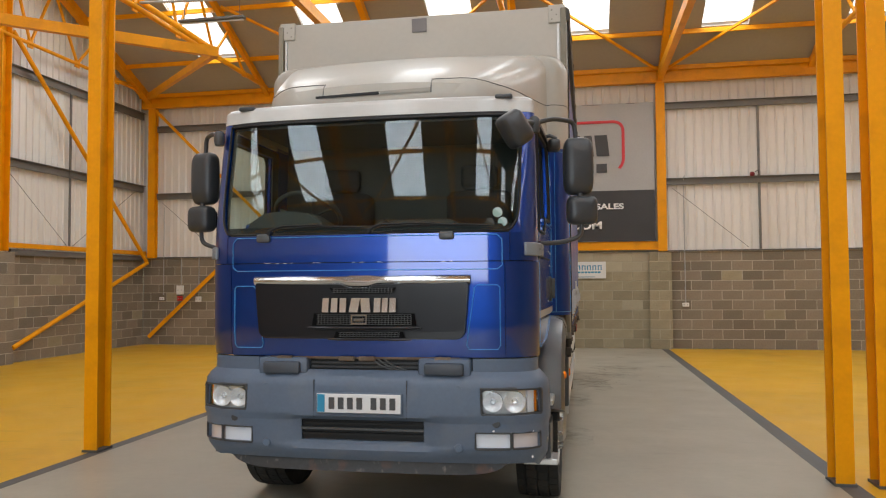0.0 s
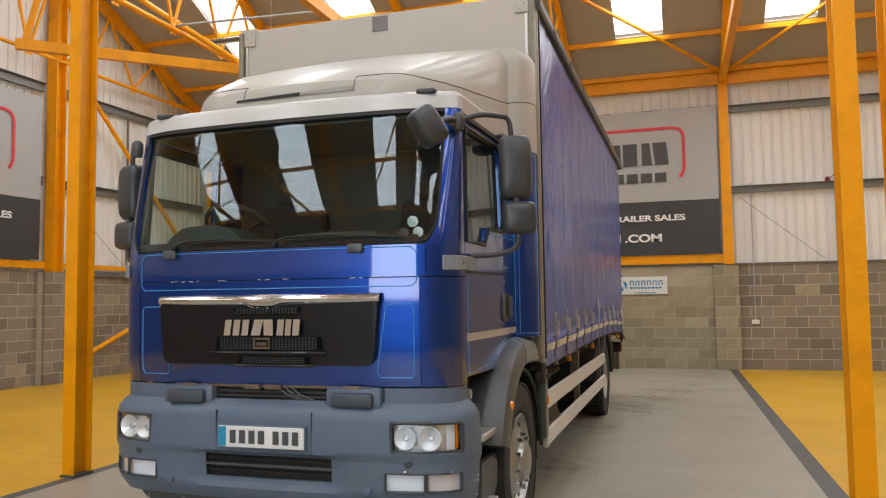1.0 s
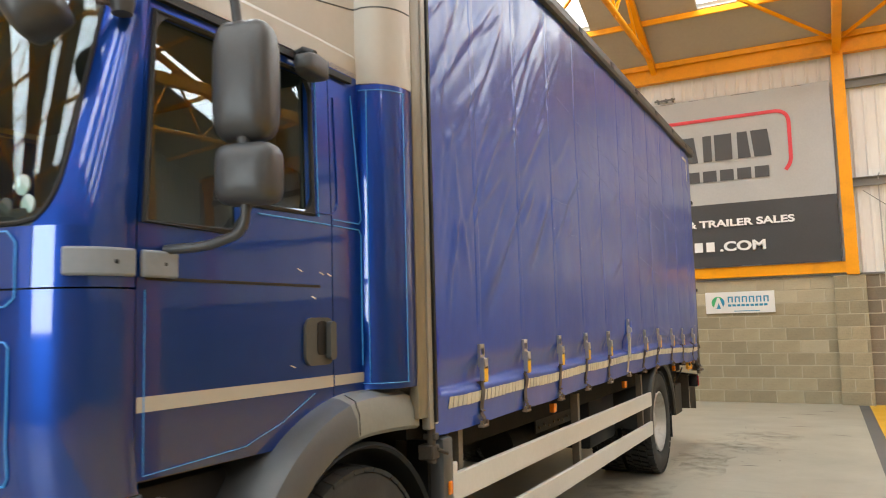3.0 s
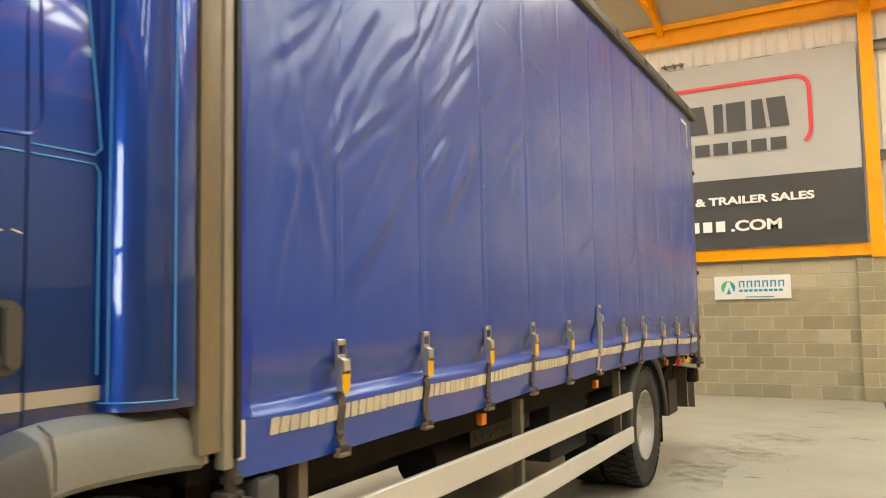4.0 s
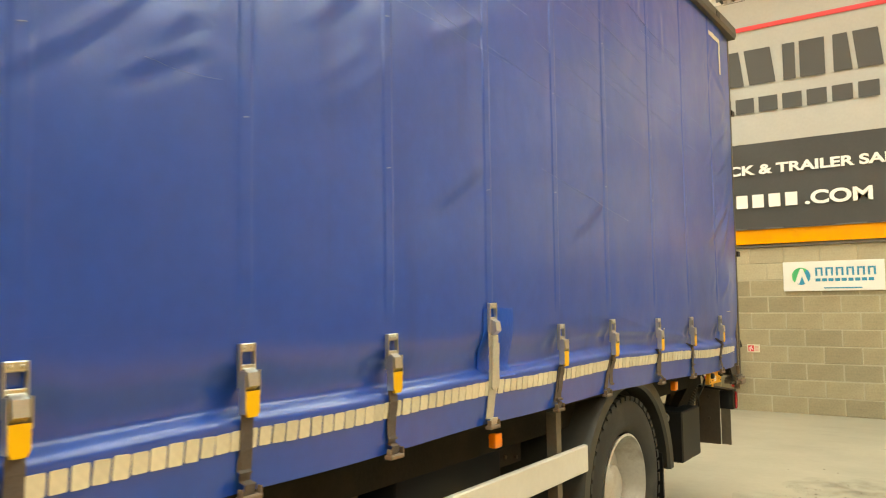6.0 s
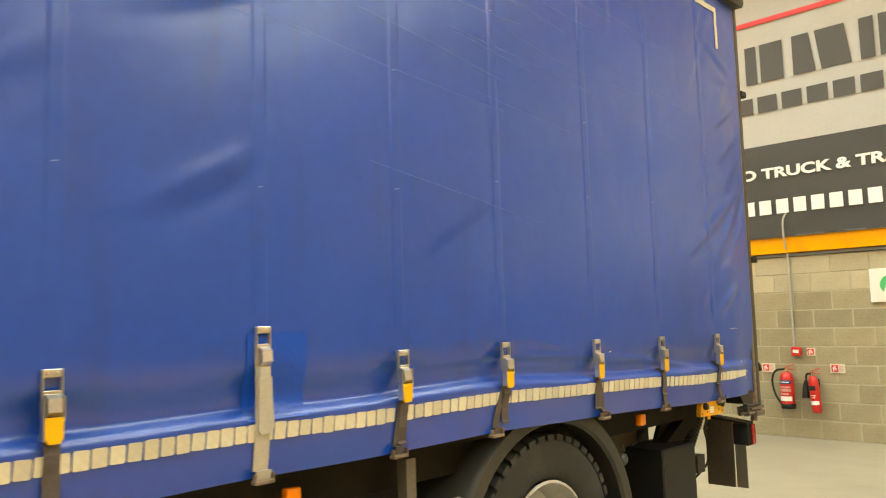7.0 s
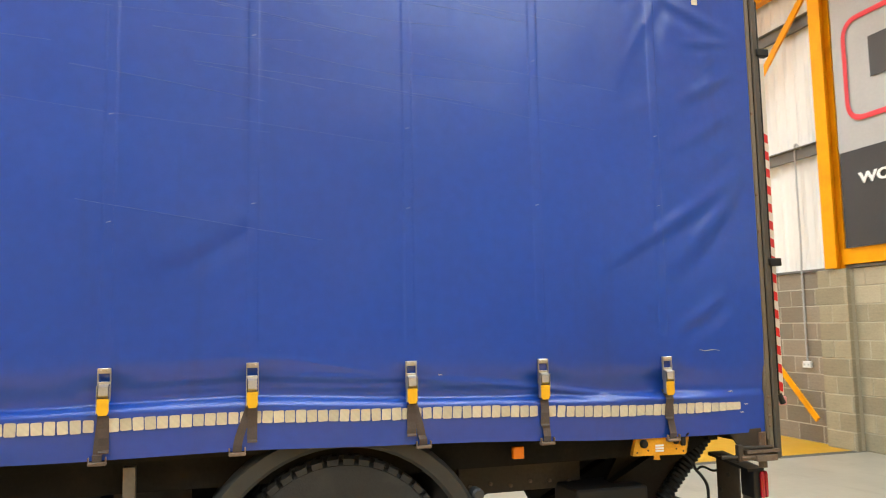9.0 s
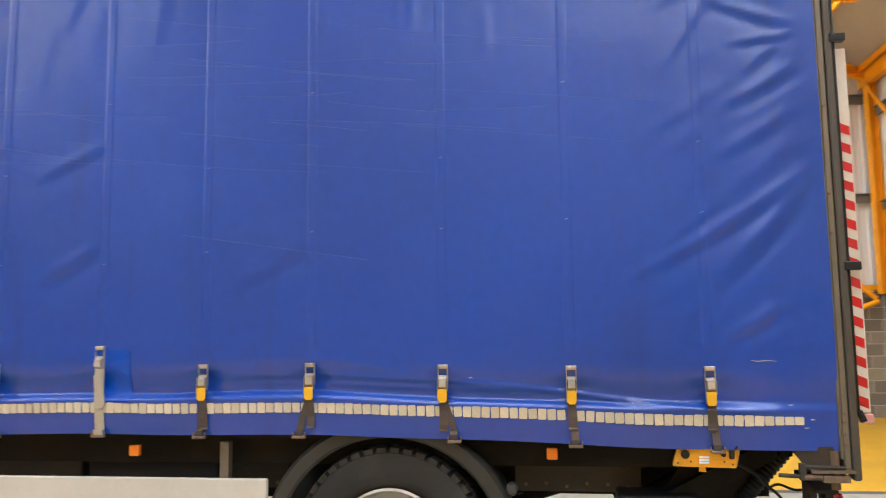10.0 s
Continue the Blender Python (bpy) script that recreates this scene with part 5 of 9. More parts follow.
    ring = along(SX(0.71), SX(0.83), 1.56, None, 4) + along(SX(0.845), SX(0.845), 1.545, 1.2, 4) + along(SX(0.83), SX(0.66), 1.175, None, 4) + along(SX(0.645), SX(0.695), 1.2, 1.545, 5)
    tube(bm, [Vector((p.x * side, p.y, p.z)) for p in ring], 0.003, 5, closed=True)
    line(along(SEAM + 0.03, SEAM + 0.03, 1.70, 1.185, 5) + along(SEAM + 0.03, SEAM + 0.44, 1.172, 1.195, 8) + along(SEAM + 0.50, SEAM + 0.62, 1.215, 1.25, 4) + along(SEAM + 0.66, SEAM + 0.80, 1.27, 1.335, 4), 0.0016)
    line(along(SEAM + 0.50, DOOR1 - 0.01, 1.976), 0.003)
    line(along(DOOR1 + 0.01, CAB1 - 0.06, 1.976, None, 6) + along(CAB1 - 0.045, CAB1 - 0.045, 1.955, 1.42, 5), 0.0028)
    line(along(SEAM + 0.832, SEAM + 0.832, 2.0, 2.54, 6), 0.003)
    line(along(DOOR1 + 0.01, CAB1 - 0.06, 2.0, None, 6) + along(CAB1 - 0.04, CAB1 - 0.09, 2.02, 2.54, 6), 0.0028)
    part("pinstripe", bm, M["pin"], lorry, "thin cyan pinstripe on the blue paint")
    bm = bmesh.new()
    line(along(SEAM + 0.52, CAB1 - 0.245, 2.003, 2.022, 8, 0.001) + along(CAB1 - 0.222, CAB1 - 0.208, 2.034, 2.056, 2, 0.001) + along(CAB1 - 0.204, CAB1 - 0.214, 2.08, 2.50, 6, 0.001), 0.0065)
    part("embossed_edge", bm, M["paint"], lorry, smooth=60)

# worn paint along the panel edge and a few nicks on the door
rw = random.Random(9)
for k in range(13):
    x, l = rw.uniform(-0.66, 0.66), rw.uniform(0.004, 0.02)
    bm = bmesh.new()
    tube(bm, [(lambda p: (math.copysign(p.x, x + l * q), p.y - 0.002, p.z))(shell_point(SX(abs(x + l * q)), 1.7035 + rw.uniform(-0.003, 0.003))) for q in (-1, 0, 1)], [0.0008, 0.0022, 0.0008], 5)
    part("worn_edge", bm, M["print_white"], lorry)
for y, z in ((1.02, 1.79), (1.15, 1.783), (1.2, 1.78), (1.1, 1.69), (0.98, 1.44)):
    p = shell_point(0.7 + y, z)
    bm = bmesh.new()
    tube(bm, ((p.x + 0.002, y - 0.012, z + 0.004), (p.x + 0.002, y + 0.012, z - 0.004)), 0.0022, 5)
    part("paint_nick", bm, M["print_white"], lorry)

# windscreen and its frame
skin("windscreen", 0.0, SX(0.99), Z_SILL + 0.005, Z_HEAD + 0.005, M["screen"], 1, thick=0, proud=-0.012)
skin("windscreen", 0.0, SX(0.99), Z_SILL + 0.005, Z_HEAD + 0.005, M["screen"], -1, thick=0, proud=-0.012)
bm = bmesh.new()
half = [shell_point(SX(x), Z_SILL) for x in (0.0, 0.3, 0.6, 0.8, 0.86)] + [shell_point(screen_edge(z), z) for z in (1.895, 1.91, 1.93, 1.95, 1.98, 2.02, 2.1, 2.3, 2.5, Z_HEAD)] + [shell_point(SX(x), Z_HEAD) for x in (0.8, 0.5, 0.2, 0.0)]
full = half + [Vector((-p.x, p.y, p.z)) for p in half[::-1][1:-1]]
tube(bm, full, 0.008, 6, closed=True)
part("windscreen_rubber", bm, M["black"], lorry)
for side in (1, -1):
    skin("black_screen_band", 0.0, SX(0.98), Z_HEAD - 0.03, Z_HEAD + 0.012, M["black"], side, thick=0, proud=-0.016)
    skin("black_screen_band", 0.0, SX(0.93), Z_SILL + 0.006, Z_SILL + 0.045, M["black"], side, thick=0, proud=-0.016)
    skin("screen_surround", 0.0, 0.996, Z_HEAD + 0.004, Z_HEAD + 0.022, M["black"], side, thick=0.02, proud=-0.003)
    skin("header_panel", 0.0, 1.0, Z_HEAD + 0.023, 2.718, M["roof_white"], side, label="white header panel over the windscreen")
    skin("roof_side", 1.0, CAB1, Z_HEAD + 0.008, 2.718, M["cream"], side)
    bm = bmesh.new()
    p0, p1 = shell_point(SEAM + 0.02, 2.60), shell_point(CAB1 - 0.1, 2.60)
    beam(bm, ((p0.x + 0.012) * side, p0.y, 2.6), ((p1.x + 0.012) * side, p1.y, 2.6), 0.02, 0.025)
    part("rain_gutter", bm, M["black"], lorry)

# cab roof, back wall, floor
bm = bmesh.new()
rim_pts = [shell_point(SX(x), 2.717) for x, _ in OUT[::3]] + [shell_point(1 + b, 2.717) for b in (0.0, 0.2, 0.5, 0.9, 1.3)]
ring = [p for p in rim_pts] + [Vector((-p.x, p.y, p.z)) for p in rim_pts[::-1][:-1]]
rings = [[bm.verts.new((p.x * f, 0.9 + (p.y - 0.9) * f, z)) for p in ring] for f, z in ((1.0, 2.717), (0.993, 2.732), (0.975, 2.745), (0.93, 2.755), (0.8, 2.76))]
for A, B in zip(rings, rings[1:]):
    for i in range(len(A)):
        j = (i + 1) % len(A)
        bm.faces.new((A[i], A[j], B[j], B[i]))
bm.faces.new(rings[-1])
part("cab_roof", bm, M["roof_white"], lorry, "white cab roof", smooth=50)
bm = bmesh.new()
box(bm, -1.06, 1.06, 1.45, 1.50, 1.2, 2.72)
box(bm, -1.0, 1.0, 0.3, 1.45, 1.14, 1.2)
part("cab_back_wall", bm, M["trim"], lorry)
bm = bmesh.new()
box(bm, -0.98, 0.98, 0.35, 1.5, 2.66, 2.69)
part("headlining", bm, M["trim"], lorry)

# inside the cab
bm = bmesh.new()
prism(bm, [(0.14, 1.2), (0.15, 1.86), (0.25, 1.90), (0.45, 1.90), (0.62, 1.82), (0.66, 1.55), (0.6, 1.2)], 1.9, lambda u, v, w: (-0.95 + w, u, v))
dash = part("dashboard", bm, M["trim"], lorry, "dark grey dashboard")
bm = bmesh.new()
prism(bm, [(-0.90, 1.89), (-0.86, 1.98), (-0.76, 2.045), (-0.6, 2.06), (-0.45, 2.04), (-0.36, 1.98), (-0.33, 1.89)], 0.26, lambda u, v, w: (u, 0.32 + w, v))
part("instrument_cowl", bm, M["trim"], dash, smooth=40)
bm = bmesh.new()
c, tilt = Vector((-0.60, 0.72, 2.06)), Matrix.Rotation(radians(-38), 3, "X")
tube(bm, [c + tilt @ Vector((0.235 * math.cos(a), 0.235 * math.sin(a), 0)) for a in np.linspace(0, math.tau, 32, endpoint=False)], 0.016, 8, closed=True)
for a in (200, 340, 90):
    beam(bm, c + tilt @ Vector((0.2 * math.cos(radians(a)), 0.2 * math.sin(radians(a)), 0)), c + tilt @ Vector((0, 0, -0.03)), 0.03, 0.015)
lathe(bm, ((0, 0.02), (0.07, 0.015), (0.08, -0.03)), (0, 0, 0), 16, "z")
part("steering_wheel", bm, M["trim"], lorry, smooth=50)


def cab_seat(x):
    bm = bmesh.new()
    box(bm, x - 0.26, x + 0.26, 0.85, 1.36, 1.55, 1.7, 0.05, 3)
    box(bm, x - 0.25, x + 0.25, 1.28, 1.44, 1.68, 2.28, 0.06, 3)
    box(bm, x - 0.14, x + 0.14, 1.31, 1.41, 2.30, 2.48, 0.04, 3)
    box(bm, x - 0.2, x + 0.2, 0.95, 1.3, 1.2, 1.55, 0.03)
    return part("cab_seat", bm, M["seat"], lorry, "dark cloth cab seat with headrest", smooth=50)


cab_seat(-0.55), cab_seat(0.55)
for x, z, r in ((0.832, 1.998, 0.030), (0.862, 1.94, 0.028), (0.785, 1.935, 0.029)):
    bm = bmesh.new()
    p = shell_point(SX(x), z)
    lathe(bm, ((0, -0.002), (r, -0.002), (r, 0.002), (0, 0.002)), (p.x, p.y + 0.016, p.z), 20, "y")
    part("licence_disc", bm, M["disc"] if x != 0.785 else M["trim"], lorry, "round paper disc inside the windscreen")


def on_screen(x, z, off):
    """A point just outside the windscreen."""
    p = shell_point(SX(abs(x)), z)
    return Vector((math.copysign(p.x, x), p.y - off, z))


def wiper(x0, x1, reach):
    """A parked wiper: pivot, bent arm and a long blade with its rubber lip."""
    bm = bmesh.new()
    lathe(bm, ((0, -0.02), (0.014, -0.018), (0.018, 0.004), (0.018, 0.02)), on_screen(x0, 1.893, 0.02), 10, "y")
    line = [on_screen(x0, 1.893, 0.03), on_screen(x0 + 0.03, 1.915, 0.036), on_screen(x0 + reach, 1.932, 0.036), on_screen(x0 + (x1 - x0) * 0.55, 1.936, 0.030)]
    tube(bm, line, [0.010, 0.009, 0.007, 0.005], 6)
    arm = part("wiper", bm, M["black"], lorry, "black parked windscreen wiper")
    bm = bmesh.new()
    xs = np.linspace(x0 + reach * 0.8, x1, 9)
    pts = [on_screen(x, 1.915 + 0.010 * math.sin(math.pi * (x - xs[0]) / (xs[-1] - xs[0])), 0.016) for x in xs]
    tube(bm, pts, [0.004] + [0.008] * 7 + [0.004], 6)
    part("wiper_blade", bm, M["black"], arm)


wiper(-0.60, 0.02, 0.09), wiper(0.05, 0.80, 0.08)
bm = bmesh.new()
prism(bm, round_rect(0.0, 0.52, 1.86, 1.985, 0.03), 0.2, lambda u, v, w: (u, 0.36 + w, v))
part("dash_tray", bm, M["trim"], dash, "dark moulded tray on the dashboard", smooth=40)
bm = bmesh.new()
box(bm, 0.04, 0.11, 0.33, 0.36, 1.9, 1.975, 0.006)
box(bm, 0.06, 0.09, 0.34, 0.365, 1.975, 2.0, 0.004)
part("phone_holder", bm, M["black"], dash, "small black holder clipped to the dashboard")
for x in (-0.64, 0.53):
    p = shell_point(SX(abs(x)), 1.87)
    bm = bmesh.new()
    box(bm, x - 0.045, x + 0.045, p.y - 0.03, p.y + 0.004, 1.835, 1.885, 0.012, 2)
    part("washer_cap", bm, M["fender"], lorry, smooth=40)
for side in (1, -1):
    bm = bmesh.new()
    box(bm, side * 0.86 - 0.055, side * 0.86 + 0.055, 0.25, 0.33, 2.728, 2.756, 0.01, 2)
    part("roof_marker_lamp", bm, M["dark_grey"], lorry, smooth=40)

# grille with chrome strip; the maker's mark as plain shapes
bm = bmesh.new()
outline = round_rect(-0.68, 0.665, 1.237, 1.60, 0.05)
outline = [(u * (1 if v > 1.42 else 0.955 + 0.045 * (v - 1.237) / 0.183), v) for u, v in outline]
prism(bm, outline, 0.05, lambda u, v, w: (u, 0.04 - w + 0.06 * abs(u) ** 2 * 0.55, v))
grille = part("grille_panel", bm, M["grille"], lorry, "gloss black grille panel")
bm = bmesh.new()
for k in range(24):
    xa, xb = -0.69 + 1.365 * k / 24, -0.69 + 1.365 * (k + 1) / 24
    for a, b in ((xa, xb),):
        ya, yb = 0.03 + 0.033 * a * a, 0.03 + 0.033 * b * b
        dip = [0.024 if abs(q) < 0.09 else 0.0 for q in (a, b)]
        sec = [[bm.verts.new((q, yq - 0.022 - 0.024 * math.sin(radians(22.5 * i)), 1.622 - (0.060 + d) * i / 8)) for i in range(9)] + [bm.verts.new((q, yq - 0.02, 1.562 - d)), bm.verts.new((q, yq - 0.02, 1.622))] for q, yq, d in ((a, ya, dip[0]), (b, yb, dip[1]))]
        for i in range(11):
            j = (i + 1) % 11
            bm.faces.new((sec[0][i], sec[0][j], sec[1][j], sec[1][i]))
bmesh.ops.remove_doubles(bm, verts=bm.verts, dist=0.0004)
part("chrome_strip", bm, M["chrome"], grille, "chrome strip across the grille", smooth=40)
for poly in [[(u + 0.025 + a, 1.40), (u + 0.025 + b, 1.40), (u + 0.025 + b + lean, 1.485), (u + 0.025 + a + lean, 1.485)] for u, a, b, lean in ((-0.255, 0.0, 0.04, 0.0), (-0.255, 0.055, 0.095, 0.0), (-0.255, 0.11, 0.15, 0.0), (-0.085, 0.0, 0.055, 0.012), (-0.085, 0.08, 0.135, -0.012), (0.07, 0.0, 0.04, 0.0), (0.07, 0.05, 0.085, 0.0), (0.07, 0.095, 0.135, 0.0))]:
    bm = bmesh.new()
    prism(bm, poly, 0.016, lambda u, v, w: (u, -0.014 - w + 0.2 * (v - 1.442), v))
    part("chrome_mark", bm, M["chrome"], grille, "plain chrome shape of the maker's mark")
bm = bmesh.new()
for f in ((-0.05, 0.05, 1.325, 1.335), (-0.05, 0.05, 1.377, 1.387), (-0.05, -0.042, 1.335, 1.377), (0.042, 0.05, 1.335, 1.377), (-0.03, 0.03, 1.345, 1.362)):
    box(bm, f[0], f[1], -0.028, -0.012, f[2], f[3])
part("chrome_badge", bm, M["chrome"], grille, "small square chrome badge")
# black plates painted on the panel where its openings lie in shade
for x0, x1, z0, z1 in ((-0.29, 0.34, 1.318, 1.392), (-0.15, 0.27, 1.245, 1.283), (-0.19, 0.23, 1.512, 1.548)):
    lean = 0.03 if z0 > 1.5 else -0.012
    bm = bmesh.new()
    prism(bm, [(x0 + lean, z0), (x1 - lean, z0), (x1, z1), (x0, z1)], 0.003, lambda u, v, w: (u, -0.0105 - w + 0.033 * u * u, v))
    opening_plate = part("grille_opening", bm, M["opening_shade"], grille, "black plate painted as the shade of a grille opening")
    bm = bmesh.new()
    for z in np.arange(z0 + 0.008, z1 - 0.004, 0.012):
        beam(bm, (x0 + 0.02, -0.015, z), (x1 - 0.02, -0.015, z), 0.004, 0.003)
    for x in np.arange(x0 + 0.03, x1 - 0.02, 0.02):
        beam(bm, (x, -0.015, z0 + 0.004), (x, -0.015, z1 - 0.004), 0.004, 0.003)
    part("mesh_insert", bm, M["dark_grey"], opening_plate)
for z, x0, x1, r in ((1.305, -0.33, 0.38, 0.011), (1.236, -0.2, 0.32, 0.008)):
    bm = bmesh.new()
    tube(bm, [(x, -0.016 + 0.033 * x * x, z) for x in np.linspace(x0, x1, 9)], [r * 0.5] + [r] * 7 + [r * 0.5], 8)
    part("grille_bar", bm, M["grille"], grille, smooth=40)


# ---- bumper ----
def ease(a, b, x):
    t = min(1, max(0, (x - a) / (b - a)))
    return t * t * (3 - 2 * t)


def bumper_skin(name, s0, s1, z0, z1, material, side, out=0.03, hole=None, cuts=(), zcuts=(), nz=5, label="", curved=False, taper=0.0):
    ss = sorted({round(s0 + (s1 - s0) * i / 26, 5) for i in range(27)} | {c for c in cuts if s0 < c < s1})
    zs = sorted({round(z0 + (z1 - z0) * j / nz, 5) for j in range(nz + 1)} | {c for c in zcuts if z0 < c < z1})
    bm = bmesh.new()
    grid = {}

    def vert(i, j):
        if (i, j) not in grid:
            s, z = ss[i], zs[j]
            p = shell_point(s, 1.5)
            f = (z - z0) / (z1 - z0)
            bulge = out
            if curved:
                bulge += 0.018 * math.sin(math.pi * f) - 0.06 * max(0, f - 0.9) / 0.1 - 0.045 * max(0, 0.14 - f) / 0.14
                bulge -= 0.042 * ease(SX(0.50), SX(0.40), s) * ease(0.545, 0.61, z) * ease(0.775, 0.745, z)
                bulge += 0.012 * max(0, min(1, (z - 0.755) / 0.02)) * max(0, min(1, (s - SX(0.3)) / 0.05))
            p = p + outward(s, 1.5) * bulge
            grid[i, j] = bm.verts.new((p.x * side, p.y, z + taper * (1 - f) * max(0, (s - s0) / (s1 - s0) - 0.45) ** 2))
        return grid[i, j]
    for i in range(len(ss) - 1):
        for j in range(len(zs) - 1):
            if hole and hole((ss[i] + ss[i + 1]) / 2, (zs[j] + zs[j + 1]) / 2):
                continue
            bm.faces.new((vert(i, j), vert(i + 1, j), vert(i + 1, j + 1), vert(i, j + 1)))
    ob = part(name, bm, material, lorry, label, 40)
    f = ob.data.polygons[0]
    if (Vector(f.center) - Vector((0, 1.0, f.center.z))).dot(f.normal) < 0:
        ob.data.flip_normals()
    mod = ob.modifiers.new("thickness", "SOLIDIFY")
    mod.thickness, mod.offset = 0.03, -1
    return ob


HL = (SX(0.73), SX(1.035), 0.793, 0.948)
FOG = (SX(0.695), SX(1.035), 0.595, 0.69)


def bumper_hole(s, z):
    return (s < SX(0.385) and 0.62 < z < 0.745) or (HL[0] < s < HL[1] and HL[2] < z < HL[3]) or (FOG[0] < s < FOG[1] and FOG[2] < z < FOG[3])


for side in (1, -1):
    bumper_skin("bumper", 0.0, 1.06, 0.50, 1.045, M["bumper"], side, hole=bumper_hole, cuts=(SX(0.385), HL[0], HL[1], FOG[0], FOG[1]), zcuts=(0.62, 0.745, HL[2], HL[3], FOG[2], FOG[3]), nz=16, label="grey plastic bumper with scuffs", curved=True, taper=-0.20)
    bumper_skin("bumper_corner_top", SX(0.68), 1.04, 1.03, 1.118, M["bumper"], side, out=-0.012, nz=2)
    bumper_skin("bumper_lip", 0.0, SX(0.90), 0.425, 0.53, M["bumper_low"], side, out=-0.03, nz=3, taper=0.28, label="worn black lower lip with rust marks")
    bumper_skin("headlamp_back", HL[0], HL[1], HL[2], HL[3], M["lens"], side, out=-0.002, nz=4, label="chrome headlamp housing")
    head = bumper_skin("headlamp", HL[0], HL[1], HL[2], HL[3], M["lamp_glass"], side, out=0.034, nz=4, label="clear headlamp lens")
    head.modifiers.clear()
    head.visible_shadow = False
    bumper_skin("amber_edge", SX(1.027), HL[1], HL[2] + 0.012, HL[3] - 0.012, M["orange"], side, out=0.016, nz=2)
    bumper_skin("indicator_lens", SX(0.99), SX(1.024), HL[2] + 0.01, HL[3] - 0.01, M["lens_white"], side, out=0.012, nz=2)
    # rounded corners of the lamp opening
    for s, z, ds, dz in ((HL[0], HL[2], 1, 1), (HL[0], HL[3], 1, -1), (HL[1], HL[2], -1, 1), (HL[1], HL[3], -1, -1)):
        bm = bmesh.new()
        fan = [(s, z)] + [(s + ds * 0.055 * (1 - math.sin(radians(15 * k))), z + dz * 0.034 * (1 - math.cos(radians(15 * k)))) for k in range(7)]
        ring = []
        for a, h in fan:
            p = shell_point(a, 1.5) + outward(a, 1.5) * 0.046
            ring.append(bm.verts.new((p.x * side, p.y, h)))
        for a, b in zip(ring[1:], ring[2:]):
            bm.faces.new((ring[0], a, b))
        corner = part("lamp_corner", bm, M["dark_grey"], head)
        mod = corner.modifiers.new("thickness", "SOLIDIFY")
        mod.thickness, mod.offset = 0.012, 0
    for x, r in ((0.80, 0.056), (0.925, 0.060)):
        p = shell_point(SX(x), 1.5)
        bm = bmesh.new()
        lathe(bm, ((0.0, 0.022), (0.012, 0.02), (0.016, 0.0), (0.018, 0.016), (r * 0.7, 0.008), (r, -0.012), (r + 0.004, -0.012), (r + 0.004, 0.02)), (p.x * side, p.y - 0.022, 0.868), 24, "y")
        part("reflector_bowl", bm, M["lens"], lorry, smooth=50)
    bumper_skin("fog_lamp", FOG[0], SX(0.895), FOG[2], FOG[3], M["lens_white"], side, out=0.022, nz=4, label="white fog lamp lens")
    bumper_skin("corner_lamp", SX(0.90), FOG[1], FOG[2], FOG[3], M["lens_clear"], side, out=0.020, nz=4, label="clear corner indicator lens")
    for x, z in ((0.60, 0.945), (0.60, 0.60), (0.82, 0.745)):
        p = shell_point(SX(x), 1.5)
        bm = bmesh.new()
        lathe(bm, ((0, -0.006), (0.022, -0.006), (0.026, 0), (0.026, 0.02)), (p.x * side, p.y - 0.045, z), 16, "y")
        part("bumper_plug", bm, M["dark_grey"] if z == 0.745 else M["bumper"], lorry, smooth=40)
    bm = bmesh.new()
    box(bm, side * 0.51 - 0.12, side * 0.51 + 0.12, 0.0, 0.1, 1.02, 1.095, 0.015, 2)
    part("bumper_step", bm, M["pad_grey"], lorry, "dark step box above the bumper", smooth=40)
    bm = bmesh.new()
    box(bm, side * 0.51 - 0.16, side * 0.51 + 0.16, 0.03, 0.14, 1.01, 1.12, 0.02, 2)
    part("step_surround", bm, M["bumper"], lorry, smooth=40)
    # lamp bezel
    bm = bmesh.new()
    pts = []
    for s, z in ((HL[0], HL[3]), (SX(0.9), HL[3]), (HL[1], HL[3] - 0.005), (HL[1], HL[2]), (SX(0.9), HL[2]), (HL[0], HL[2])):
        p = shell_point(s, 1.5)
        p = p + outward(s, 1.5) * 0.05
        pts.append((p.x * side, p.y, z))
    tube(bm, rounded(pts + [pts[0]], 0.02)[:-1], 0.011, 8, closed=True)
    part("headlamp_bezel", bm, M["dark_grey"], lorry)
    for a, b in ((FOG[0], SX(0.893)), (SX(0.902), FOG[1])):
        pts = []
        for s, z in ((a, FOG[3]), ((a + b) / 2, FOG[3]), (b, FOG[3]), (b, FOG[2]), ((a + b) / 2, FOG[2]), (a, FOG[2])):
            p = shell_point(s, 1.5) + outward(s, 1.5) * 0.043
            pts.append((p.x * side, p.y, z))
        bm = bmesh.new()
        tube(bm, rounded(pts + [pts[0]], 0.012)[:-1], 0.0065, 8, closed=True)
        part("lamp_bezel", bm, M["dark_grey"], lorry)
rb = random.Random(31)
